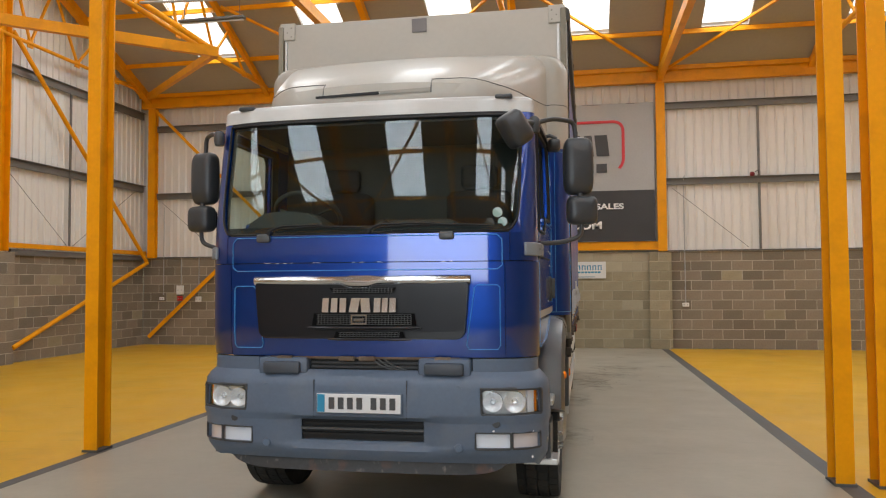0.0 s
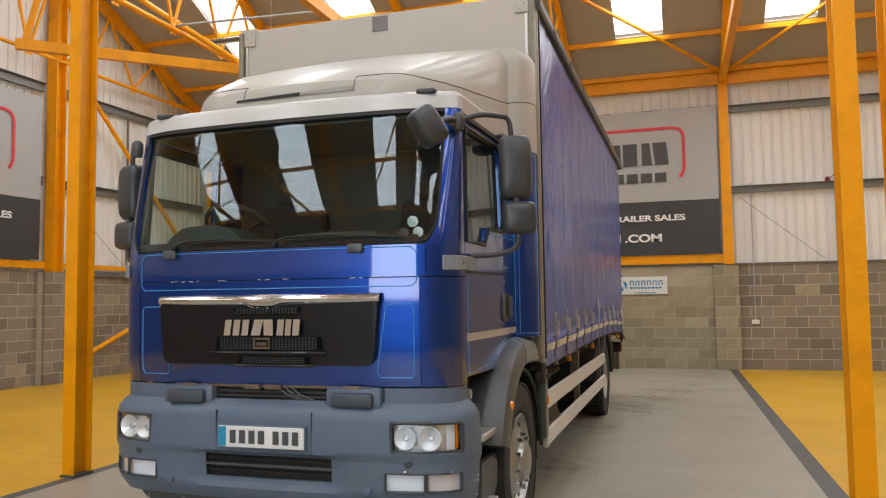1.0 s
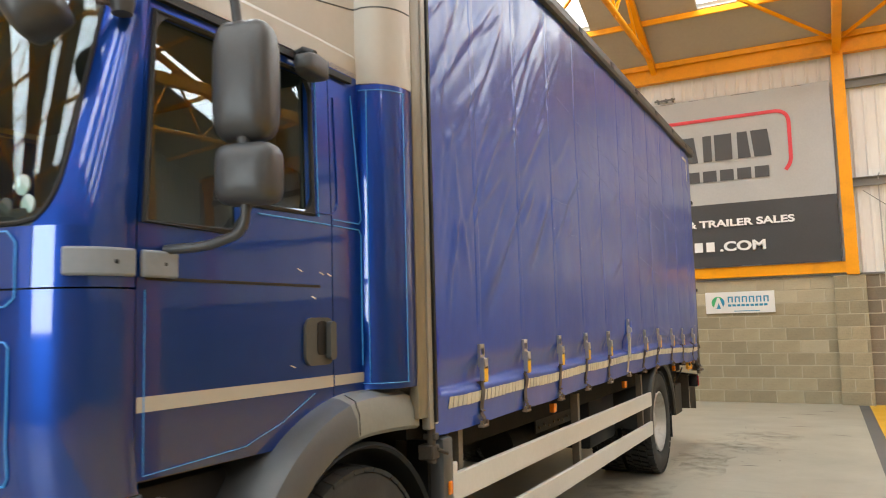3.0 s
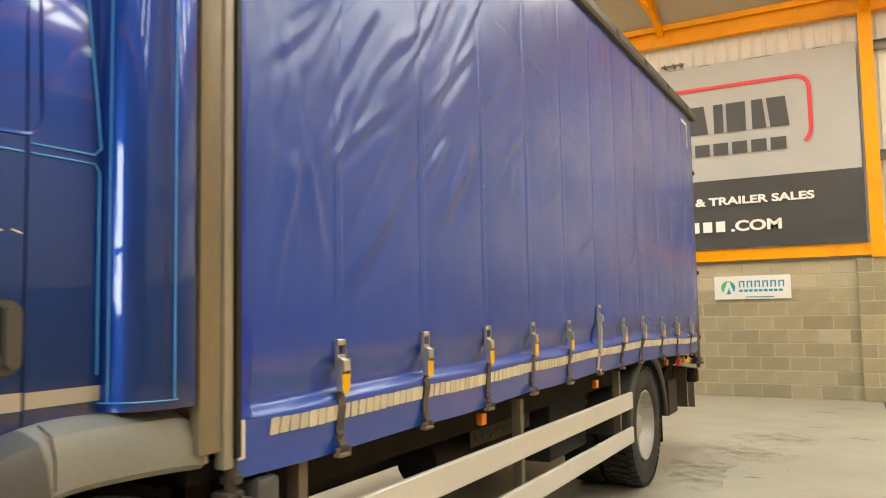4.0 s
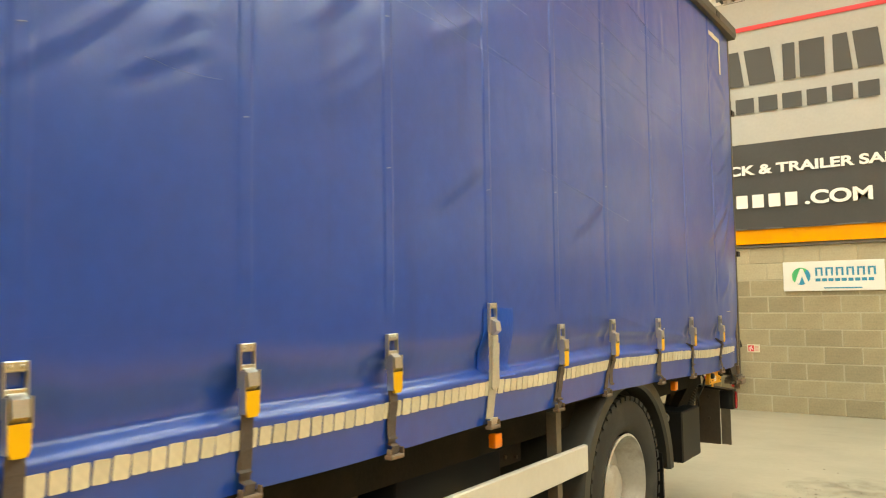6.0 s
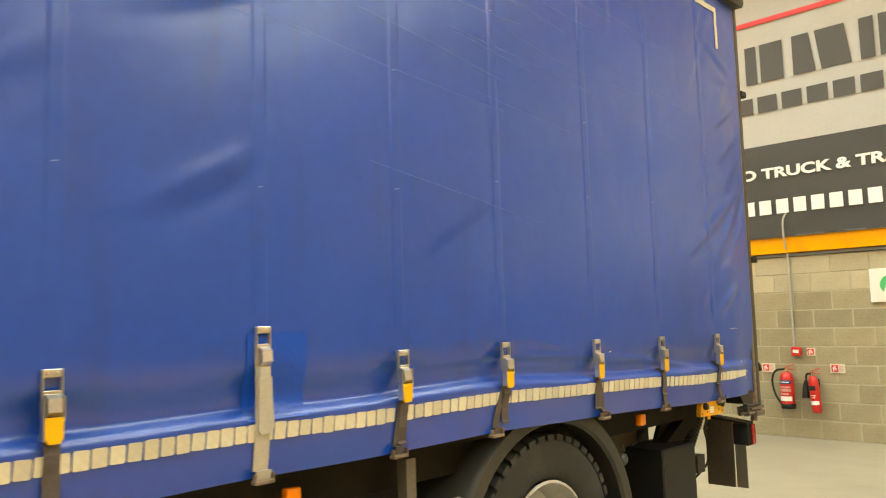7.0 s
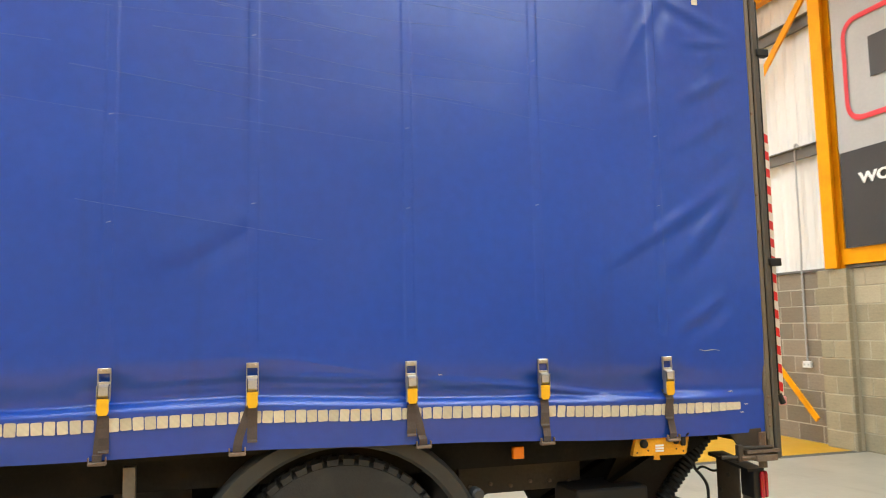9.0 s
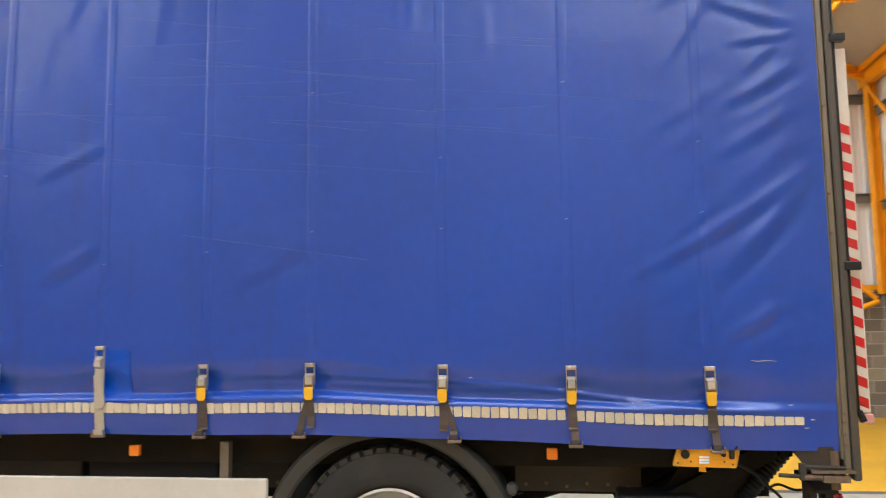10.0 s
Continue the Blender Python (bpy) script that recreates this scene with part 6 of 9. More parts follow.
for k in range(16):
    s, z, r = rb.choice((1.03, 1.035, 1.0, SX(1.0), SX(0.8), SX(0.5))), rb.uniform(0.53, 0.96), rb.uniform(0.004, 0.011)
    if bumper_hole(s, z) or HL[2] - 0.03 < z < HL[3] + 0.03 and s > HL[0] - 0.03:
        continue
    p, o = shell_point(s, 1.5), outward(s, 1.5)
    t = Vector((-o.y, o.x, 0))
    out_by = 0.03 + 0.018 * math.sin(math.pi * (z - 0.5) / 0.545) + (0.012 if z > 0.775 else 0)
    bm = bmesh.new()
    ring = [bm.verts.new(p + o * (out_by + 0.0025) + t * r * rb.uniform(0.5, 1) * math.cos(a) + Vector((0, 0, z - p.z + r * rb.uniform(0.5, 1.6) * math.sin(a)))) for a in np.linspace(0, math.tau, 7, endpoint=False)]
    top = bm.verts.new(p + o * (out_by + 0.004) + Vector((0, 0, z - p.z)))
    for a, b in zip(ring, ring[1:] + ring[:1]):
        bm.faces.new((a, b, top))
    bm.faces.new(ring)
    part("paint_chip", bm, M["print_white"], lorry)
# solid black boxes added for the dark behind the bumper gaps
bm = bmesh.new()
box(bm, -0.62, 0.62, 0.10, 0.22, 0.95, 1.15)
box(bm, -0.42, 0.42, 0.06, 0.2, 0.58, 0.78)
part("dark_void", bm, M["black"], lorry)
for z in (0.655, 0.69, 0.72):
    bm = bmesh.new()
    beam(bm, (-0.385, 0.035 if z == 0.69 else 0.055, z), (0.385, 0.035 if z == 0.69 else 0.055, z), 0.02, 0.014)
    part("lower_grille_bar", bm, M["fender" if z == 0.69 else "black"], lorry)
for z in (1.035, 1.06, 1.085):
    bm = bmesh.new()
    beam(bm, (-0.34, 0.09, z), (0.34, 0.09, z), 0.02, 0.012)
    part("duct_bar", bm, M["dark_grey"], lorry)
for k, x in enumerate((0.05, 0.09, 0.13)):
    bm = bmesh.new()
    tube(bm, ((x, 0.06, 1.115), (x + 0.06, 0.05, 1.075), (x + 0.16, 0.07, 1.035)), 0.006, 6)
    part("cable", bm, M["fender"], lorry)
bm = bmesh.new()
beam(bm, (-0.6, 0.07, 1.118), (0.6, 0.07, 1.118), 0.03, 0.014)
part("hinge_rail", bm, M["rust"], lorry)
for x in (-0.5, -0.1, 0.03, 0.5):
    bm = bmesh.new()
    box(bm, x - 0.05, x + 0.05, 0.035, 0.06, 1.10, 1.128, 0.004)
    part("hinge", bm, M["rust"], lorry)
for x in (-0.29, 0.29):
    bm = bmesh.new()
    box(bm, x - 0.001, x + 0.001, -0.0158, 0.0, 0.765, 0.99)
    part("bumper_seam", bm, M["black"], lorry)
# number plate with plain bars
bm = bmesh.new()
box(bm, -0.268, 0.268, -0.036, -0.02, 0.79, 0.918, 0.004)
surround = part("number_plate_holder", bm, M["bumper"], lorry)
bm = bmesh.new()
box(bm, -0.26, 0.26, -0.042, -0.037, 0.798, 0.911, 0.003)
plate = part("number_plate", bm, M["plate_white"], surround, "white number plate with blue edge band")
for k in range(7):
    x = -0.185 + k * 0.058 + (0.03 if k > 3 else 0)
    bm = bmesh.new()
    box(bm, x, x + 0.036, -0.046, -0.043, 0.82, 0.89)
    part("plate_bar", bm, M["print_dark"], plate)
bm = bmesh.new()
box(bm, -0.256, -0.21, -0.046, -0.043, 0.802, 0.907)
part("blue_band", bm, M["sign_blue"], surround)

# ---- roof deflector ----
bm = bmesh.new()
secs = []
DEFLECTOR = [(0.38, 2.80, 0.55, 0.04, 2.72), (0.40, 2.875, 0.64, 0.08, 2.72), (0.46, 2.925, 0.735, 0.13, 2.72), (0.60, 3.0, 0.83, 0.18, 2.72), (0.80, 3.09, 0.90, 0.2, 2.72), (1.05, 3.20, 0.965, 0.2, 2.71), (1.30, 3.295, 1.03, 0.18, 2.70), (1.42, 3.33, 1.062, 0.16, 2.69), (1.435, 3.334, 1.072, 0.155, 2.605)]
for k in range(1, 9):
    a = radians(90 * k / 8)   # the tail swells out into a rounded upright column on either side
    DEFLECTOR.append((1.435 + 0.20 * (1 - math.cos(a)), 3.334 + 0.021 * math.sin(a), 1.072 + 0.153 * math.sin(a) ** 0.9, 0.15 - 0.02 * math.sin(a), 2.605))
DEFLECTOR.append((1.648, 3.355, 1.226, 0.13, 2.605))
for y, zt, w, r, zb in DEFLECTOR:
    sec = [(-w, zb)]
    for k in range(7):
        a = math.pi - (math.pi / 2) * k / 6
        sec.append((-w + r + r * math.cos(a), zt - r + r * math.sin(a) - 0.0))
    for k in range(1, 8):
        u = -1 + 2 * k / 8
        sec.append((u * (w - r), zt + 0.03 * (1 - u * u)))
    for k in range(7):
        a = math.pi / 2 - (math.pi / 2) * k / 6
        sec.append((w - r + r * math.cos(a), zt - r + r * math.sin(a)))
    sec.append((w, zb))
    secs.append([bm.verts.new((x, y, z)) for x, z in sec])
for A, B in zip(secs, secs[1:]):
    for i in range(len(A) - 1):
        bm.faces.new((A[i], A[i + 1], B[i + 1], B[i]))
bm.faces.new(secs[0]), bm.faces.new(secs[-1][::-1])
shape = BVHTree.FromBMesh(bm)


def on_deflector(p, off=0.0):
    """The nearest place on the deflector's skin, raised by off."""
    q, nrm, _, _ = shape.find_nearest(Vector(p))
    c = q - Vector((0, 1.1, 2.9))
    return q + nrm * (off if nrm.dot(c) > 0 else -off)


deflector = part("roof_deflector", bm, M["cream"], lorry, "cream moulded roof air deflector", smooth=32)
# strips on the skin that paint the shade in the slot and its recess
for name, x0, x1, m in (("air_slot", -0.42, 0.02, "black"), ("slot_recess", 0.024, 0.365, "slot_shade")):
    bm = bmesh.new()
    prev = None
    for k in range(13):
        x = x0 + (x1 - x0) * k / 12
        f = (x + 0.42) / 0.785
        v = [bm.verts.new(shape.ray_cast(Vector((x, 0, z)), Vector((0, 1, 0)))[0] - Vector((0, 0.006, 0))) for z in (2.815 + 0.012 * f, 2.823 + 0.015 * f, 2.832 + 0.024 * f)]
        if prev:
            bm.faces.new((prev[0], v[0], v[1], prev[1])), bm.faces.new((prev[1], v[1], v[2], prev[2]))
        prev = v
    part(name, bm, M[m], deflector)
# seam lines on the deflector
for side in (1, -1):
    bm = bmesh.new()
    pts = [(0.37, 0.39, 2.82), (0.37, 0.43, 2.925), (0.55, 0.45, 2.93), (0.665, 0.475, 2.90), (0.80, 0.58, 2.895), (0.89, 0.75, 2.90), (0.955, 1.0, 2.91), (1.03, 1.28, 2.925), (1.07, 1.42, 2.935), (1.10, 1.45, 2.94), (1.17, 1.49, 2.945), (1.21, 1.56, 2.95), (1.232, 1.64, 2.95)]
    dense = [Vector(a).lerp(Vector(b), k / 8) for a, b in zip(pts, pts[1:]) for k in range(8)] + [Vector(pts[-1])]
    tube(bm, [on_deflector((p.x * side, p.y, p.z), 0.0005) for p in dense], 0.0035, 5)
    part("deflector_seam", bm, M["dark_grey"], deflector)
    # side fairing: lower blue, with a cream continuation
    bm = bmesh.new()
    # broad front curve, a tighter turn, then straight back
    cols, x, y = [(1.07, 1.435), (1.088, 1.432)], 1.088, 1.432
    for k in range(1, 19):
        a = radians(10 + 80 * (k - 0.5) / 18)
        r = 0.215 if a < radians(30) else 0.142
        x, y = x + r * math.cos(a) * radians(80 / 18), y + r * math.sin(a) * radians(80 / 18)
        cols.append((x, y))
    cols += [(1.228, 1.64), (1.22, 1.648)]
    for z0, z1, m, nm, lab in ((1.32, 2.60, "paint", "side_fairing", "blue curved side fairing behind the door"),):
        bm = bmesh.new()
        prev = None
        for x, y in cols:
            v = [bm.verts.new((x * side, y, z)) for z in (z0, z1)]
            if prev:
                bm.faces.new((prev[0], v[0], v[1], prev[1]))
            prev = v
        ob = part(nm, bm, M[m], lorry, lab, smooth=50)
        f = ob.data.polygons[5]
        if f.normal.x * side < 0:
            ob.data.flip_normals()
        mod = ob.modifiers.new("thickness", "SOLIDIFY")
        mod.thickness, mod.offset = 0.012, -1
    bm = bmesh.new()
    tube(bm, [((x + 0.002) * side, y - 0.002, 2.575) for x, y in cols[1:-1:2]], 0.0022, 5)
    tube(bm, [((x + 0.002) * side, y - 0.002, 1.345) for x, y in cols[1:-1:2]], 0.0022, 5)
    for i in (3, -4):
        tube(bm, [((cols[i][0] + 0.004) * side, cols[i][1] - 0.004, z) for z in (1.345, 2.575)], 0.0022, 5)
    part("fairing_pinstripe", bm, M["pin"], lorry)

# ---- mirrors ----
def shell_box(bm, c, w, d, h, turn=0.0, n=8, lean=0.0):
    """A rounded mirror housing: full towards -y, flat towards +y."""
    c = Vector(c)
    rot = Matrix.Rotation(radians(turn), 3, "Z") @ Matrix.Rotation(radians(lean), 3, "Y")
    rings = []
    for k, (f, y) in enumerate(((0.0, -1.0), (0.45, -0.96), (0.72, -0.86), (0.88, -0.66), (0.97, -0.35), (1.0, 0.0), (0.99, 0.6), (0.95, 0.9), (0.86, 1.0), (0.0, 1.0))):
        ring = []
        for q in range(28):
            a = q * math.tau / 28
            e = 0.42
            u = math.copysign(abs(math.cos(a)) ** e, math.cos(a)) * w / 2 * f
            v = math.copysign(abs(math.sin(a)) ** e, math.sin(a)) * h / 2 * f
            ring.append(bm.verts.new(c + rot @ Vector((u, y * d / 2, v))))
        rings.append(ring)
    for A, B in zip(rings, rings[1:]):
        for q in range(28):
            bm.faces.new((A[q], A[(q + 1) % 28], B[(q + 1) % 28], B[q]))
    bmesh.ops.remove_doubles(bm, verts=bm.verts, dist=0.0005)


for side in (1, -1):
    fold = 0.0 if side > 0 else 0.042   # the offside mirror is folded in a little

    def sx(p):
        return ((p[0] - fold * min(1, max(0, (p[0] - 1.06) / 0.2))) * side, p[1], p[2])
    bm = bmesh.new()
    shell_box(bm, sx((1.315, 0.47, 2.315)), 0.19, 0.12, 0.37, 14 * side)
    main = part("wing_mirror", bm, M["dark_grey"], lorry, "dark grey wing mirror housing", smooth=50)
    bm = bmesh.new()
    shell_box(bm, sx((1.335, 0.46, 2.03)), 0.195, 0.11, 0.185, 14 * side)
    part("wide_angle_mirror", bm, M["dark_grey"], lorry, "dark grey wide-angle mirror housing", smooth=50)
    for z, h in ((2.315, 0.31), (2.03, 0.13)):
        bm = bmesh.new()
        rot = Matrix.Rotation(radians(14 * side), 3, "Z")
        prism(bm, round_rect(-0.075, 0.075, -h / 2, h / 2, 0.03), 0.004, lambda u, v, w: Vector(sx((1.325, 0.465, z))) + rot @ Vector((u, 0.062 + w, v)))
        part("mirror_glass", bm, M["chrome"], main)
    bm = bmesh.new()
    tube(bm, [sx(p) for p in rounded(((1.05, 0.26, 2.56), (1.16, 0.33, 2.60), (1.29, 0.45, 2.60), (1.30, 0.46, 2.48)), 0.05)], 0.015, 10)
    part("mirror_arm", bm, M["dark_grey"], main, smooth=50)
    bm = bmesh.new()
    tube(bm, [sx(p) for p in ((1.32, 0.46, 2.14), (1.325, 0.46, 2.10))], 0.02, 10)
    part("mirror_neck", bm, M["dark_grey"], main, smooth=50)
    bm = bmesh.new()
    tube(bm, [sx(p) for p in rounded(((1.33, 0.46, 1.95), (1.325, 0.46, 1.86), (1.20, 0.44, 1.825), (1.07, 0.40, 1.82)), 0.05)], 0.015, 10)
    part("mirror_arm", bm, M["dark_grey"], main, smooth=50)
    bm = bmesh.new()
    lathe(bm, ((0, -0.05), (0.03, -0.05), (0.036, -0.02), (0.036, 0.03), (0.02, 0.05), (0, 0.05)), sx((1.05, 0.25, 2.55)), 14, "z")
    part("mirror_pivot", bm, M["dark_grey"], main, smooth=50)
    # grey hinge covers
    for s0, s1 in ((SX(0.985), 0.97), (1.01, 1.14)):
        cover = skin("hinge_cover", s0, s1, 1.735, 1.815, M["hinge"], side, thick=0.02, proud=0.022, ns=6, nz=3, label="grey plastic hinge cover")
        mod = cover.modifiers.new("rounding", "BEVEL")
        mod.width, mod.segments = 0.008, 3
        sm = s0 + (s1 - s0) * 0.62
        p, o = shell_point(sm, 1.775), outward(sm, 1.775)
        p = p + o * 0.0215
        bm = bmesh.new()
        ring = [bm.verts.new(((p + Vector((-o.y, o.x, 0)) * 0.007 * math.cos(a)).x * side, (p + Vector((-o.y, o.x, 0)) * 0.007 * math.cos(a)).y, 1.775 + 0.007 * math.sin(a))) for a in np.linspace(0, math.tau, 10, endpoint=False)]
        tip = p + o * 0.003
        hub = bm.verts.new((tip.x * side, tip.y, 1.775))
        for a, b in zip(ring, ring[1:] + ring[:1]):
            bm.faces.new((a, b, hub))
        part("screw", bm, M["black"], cover)
bm = bmesh.new()
shell_box(bm, (1.14, 1.03, 2.555), 0.09, 0.15, 0.085, 8)
kerb = part("kerb_mirror", bm, M["dark_grey"], lorry, "small dark grey kerb mirror over the door", smooth=50)
bm = bmesh.new()
tube(bm, ((1.05, 1.03, 2.61), (1.11, 1.03, 2.625), (1.16, 1.03, 2.60)), 0.014, 8)
part("mirror_arm", bm, M["dark_grey"], kerb, smooth=50)
bm = bmesh.new()
shell_box(bm, (0.955, 0.02, 2.485), 0.15, 0.155, 0.215, 32, lean=-34)
front_mirror = part("front_mirror", bm, M["dark_grey"], lorry, "dark grey front kerb mirror housing", smooth=50)
bm = bmesh.new()
tube(bm, ((0.97, 0.06, 2.50), (1.01, 0.17, 2.55), (1.05, 0.25, 2.555)), 0.02, 10)
part("mirror_arm", bm, M["dark_grey"], front_mirror, smooth=50)
bm = bmesh.new()
for k in range(7):
    a = k * 0.9
    tube(bm, [(1.0 + 0.012 * k / 2, 0.15 + 0.014 * k, 2.545 + 0.025 * math.sin(a)), (1.01 + 0.012 * k / 2, 0.17 + 0.014 * k, 2.545 + 0.028 * math.cos(a + 1))], 0.011, 6)
part("tape_wrap", bm, M["webbing"], front_mirror, "grey tape wrapped round the mirror joint", smooth=50)

# ---- wheel arches, steps ----
FRONT_AXLE, REAR_AXLE, TYRE_R = 1.31, 6.975, 0.52
for side in (1, -1):
    inner, outer = [], []
    for k in range(17):
        a = radians(17 + 73 * k / 16)
        r = 0.793 - 0.02 * math.cos(a)
        inner.append((1.335 - 0.63 * math.cos(a), 0.52 + 0.63 * math.sin(a)))
        outer.append((1.335 - r * math.cos(a), 0.52 + min(r * math.sin(a), 0.793)))
    for k in range(1, 9):
        q = k / 8
        inner.append((1.335 + 0.365 * q, 1.15 - 0.017 * q * q))
        outer.append((1.335 + 0.365 * q if q < 0.9 else 1.702, 1.313 - 0.008 * q - 0.05 * max(0, q - 0.85) / 0.15))
    rings = [[(x * side, y, z) for x, y, z in ((0.80, yi, zi), (1.185, yi, zi), (1.20, yi + (yo - yi) * 0.1, zi + (zo - zi) * 0.1), (1.198, yi + (yo - yi) * 0.55, zi + (zo - zi) * 0.55), (1.178, yi + (yo - yi) * 0.88, zi + (zo - zi) * 0.88), (1.13, yi + (yo - yi) * 1.05, zi + (zo - zi) * 1.02), (1.05, yi + (yo - yi) * 1.18, zi + (zo - zi) * 1.08), (0.80, yi + (yo - yi) * 1.22, zi + (zo - zi) * 1.08))] for (yi, zi), (yo, zo) in zip(inner, outer)]
    for run, m, lab in ((rings[:15], "fender", "grey plastic front wheel arch"), (rings[14:], "fender_pale", "pale grey rear section of the front wheel arch")):
        bm = bmesh.new()
        prev = None
        for pts in run:
            ring = [bm.verts.new(p) for p in pts]
            if prev:
                for a in range(8):
                    b = (a + 1) % 8
                    bm.faces.new((prev[a], prev[b], ring[b], ring[a]))
            else:
                bm.faces.new(ring)
            prev = ring
        bm.faces.new(prev[::-1])
        arch = part("wheel_arch", bm, M[m], lorry, lab, smooth=38)
    bm = bmesh.new()
    tube(bm, [(side * x, 1.24, z) for x, z in ((1.186, 1.153), (1.2, 1.168), (1.198, 1.242), (1.178, 1.294), (1.132, 1.315))], 0.0022, 6)
    part("arch_joint", bm, M["black"], arch)
    # mudguard, carried over the wheel and blackened as the well's shade
    bm = bmesh.new()
    prev = None
    for k in range(25):
        a = radians(14 + 162 * k / 24)
        ring = [bm.verts.new((x * side, FRONT_AXLE - r * math.cos(a), 0.5 + r * math.sin(a))) for x, r in ((0.80, 0.60), (1.15, 0.60), (1.165, 0.612), (1.15, 0.626), (0.80, 0.626))]
        if prev:
            for i in range(5):
                bm.faces.new((prev[i], prev[(i + 1) % 5], ring[(i + 1) % 5], ring[i]))
        else:
            bm.faces.new(ring)
        prev = ring
    bm.faces.new(prev[::-1])
    part("mudguard", bm, M["black"], lorry, "mudguard round the front wheel, coloured black for the shaded wheel well", smooth=38)
    bm = bmesh.new()
    lathe(bm, ((0, 0.028), (0.018, 0.026), (0.03, 0.012), (0.032, 0)), (0, 0, 0), 16, "x")
    ob = part("side_indicator", bm, M["orange"], lorry, "amber side indicator lens", smooth=50)
    ob.matrix_basis = pose(1.185 * side, 0.79, 0.945, 0, 0, 0 if side > 0 else 180)
    # lower step panel, and a solid black box for the shade in the step well behind the bumper
    bm = bmesh.new()
    prism(bm, [(0.36, 0.45), (0.62, 0.45), (0.70, 0.50), (0.72, 0.58), (0.72, 0.69), (0.36, 0.69)], 0.03, lambda u, v, w: (side * (1.09 + w), u, v))
    part("step_panel", bm, M["dark_grey"], lorry, "dark plastic panel round the lower cab step", smooth=40)
    bm = bmesh.new()
    prism(bm, [(0.40, 0.70), (0.73, 0.70), (0.70, 0.86), (0.66, 0.97), (0.40, 1.0)], 0.03, lambda u, v, w: (side * (1.0 + w), u, v))
    part("step_panel", bm, M["dark_grey"], lorry, "dark plastic panel behind the upper cab step", smooth=40)
    bm = bmesh.new()
    box(bm, *sorted((side * 0.78, side * 0.97)), 0.30, 0.78, 0.45, 1.12, 0.02, 2)
    part("step_well", bm, M["black"], lorry, smooth=40)
    for z, y1, x1, m in ((0.835, 0.70, 1.14, "alu"), (0.47, 0.55, 1.165, "alu")):
        bm = bmesh.new()
        x1 = x1 if side > 0 else 1.09
        box(bm, *sorted((side * 0.95, side * x1)), 0.34, y1, z - 0.028, z + 0.008, 0.006)
        for i in range(int((y1 - 0.36) / 0.045)):
            for j in range(4 if side > 0 else 2):
                box(bm, *sorted((side * (0.975 + 0.045 * j), side * (0.995 + 0.045 * j))), 0.36 + 0.045 * i, 0.38 + 0.045 * i, z + 0.008, z + 0.013)
        part("step_tread", bm, M[m], lorry, "aluminium chequer step tread")
    bm = bmesh.new()
    lathe(bm, ((0, 0.04), (0.028, 0.04), (0.032, 0.02), (0.032, -0.02)), (0, 0, 0), 14, "x")
    ob = part("filler_cap", bm, M["alu"], lorry, "pale filler cap in the step well", smooth=40)
    ob.matrix_basis = pose(1.0 * side, 0.46, 1.05, 0, 0, 0 if side > 0 else 180)
    bm = bmesh.new()
    box(bm, *sorted((side * 0.85, side * 1.13)), 1.90, 1.925, 0.42, 1.05)
    part("mud_flap", bm, M["black"], lorry)
    bm = bmesh.new()
    box(bm, *sorted((side * 1.10, side * 1.20)), 1.925, 2.03, 0.55, 1.06, 0.02, 2)
    part("arch_end", bm, M["fender"], lorry, smooth=40)
    bm = bmesh.new()
    box(bm, *sorted((side * 1.198, side * 1.212)), 1.96, 1.99, 0.80, 0.86, 0.004)
    part("side_marker", bm, M["orange"], lorry, "amber side marker lamp")


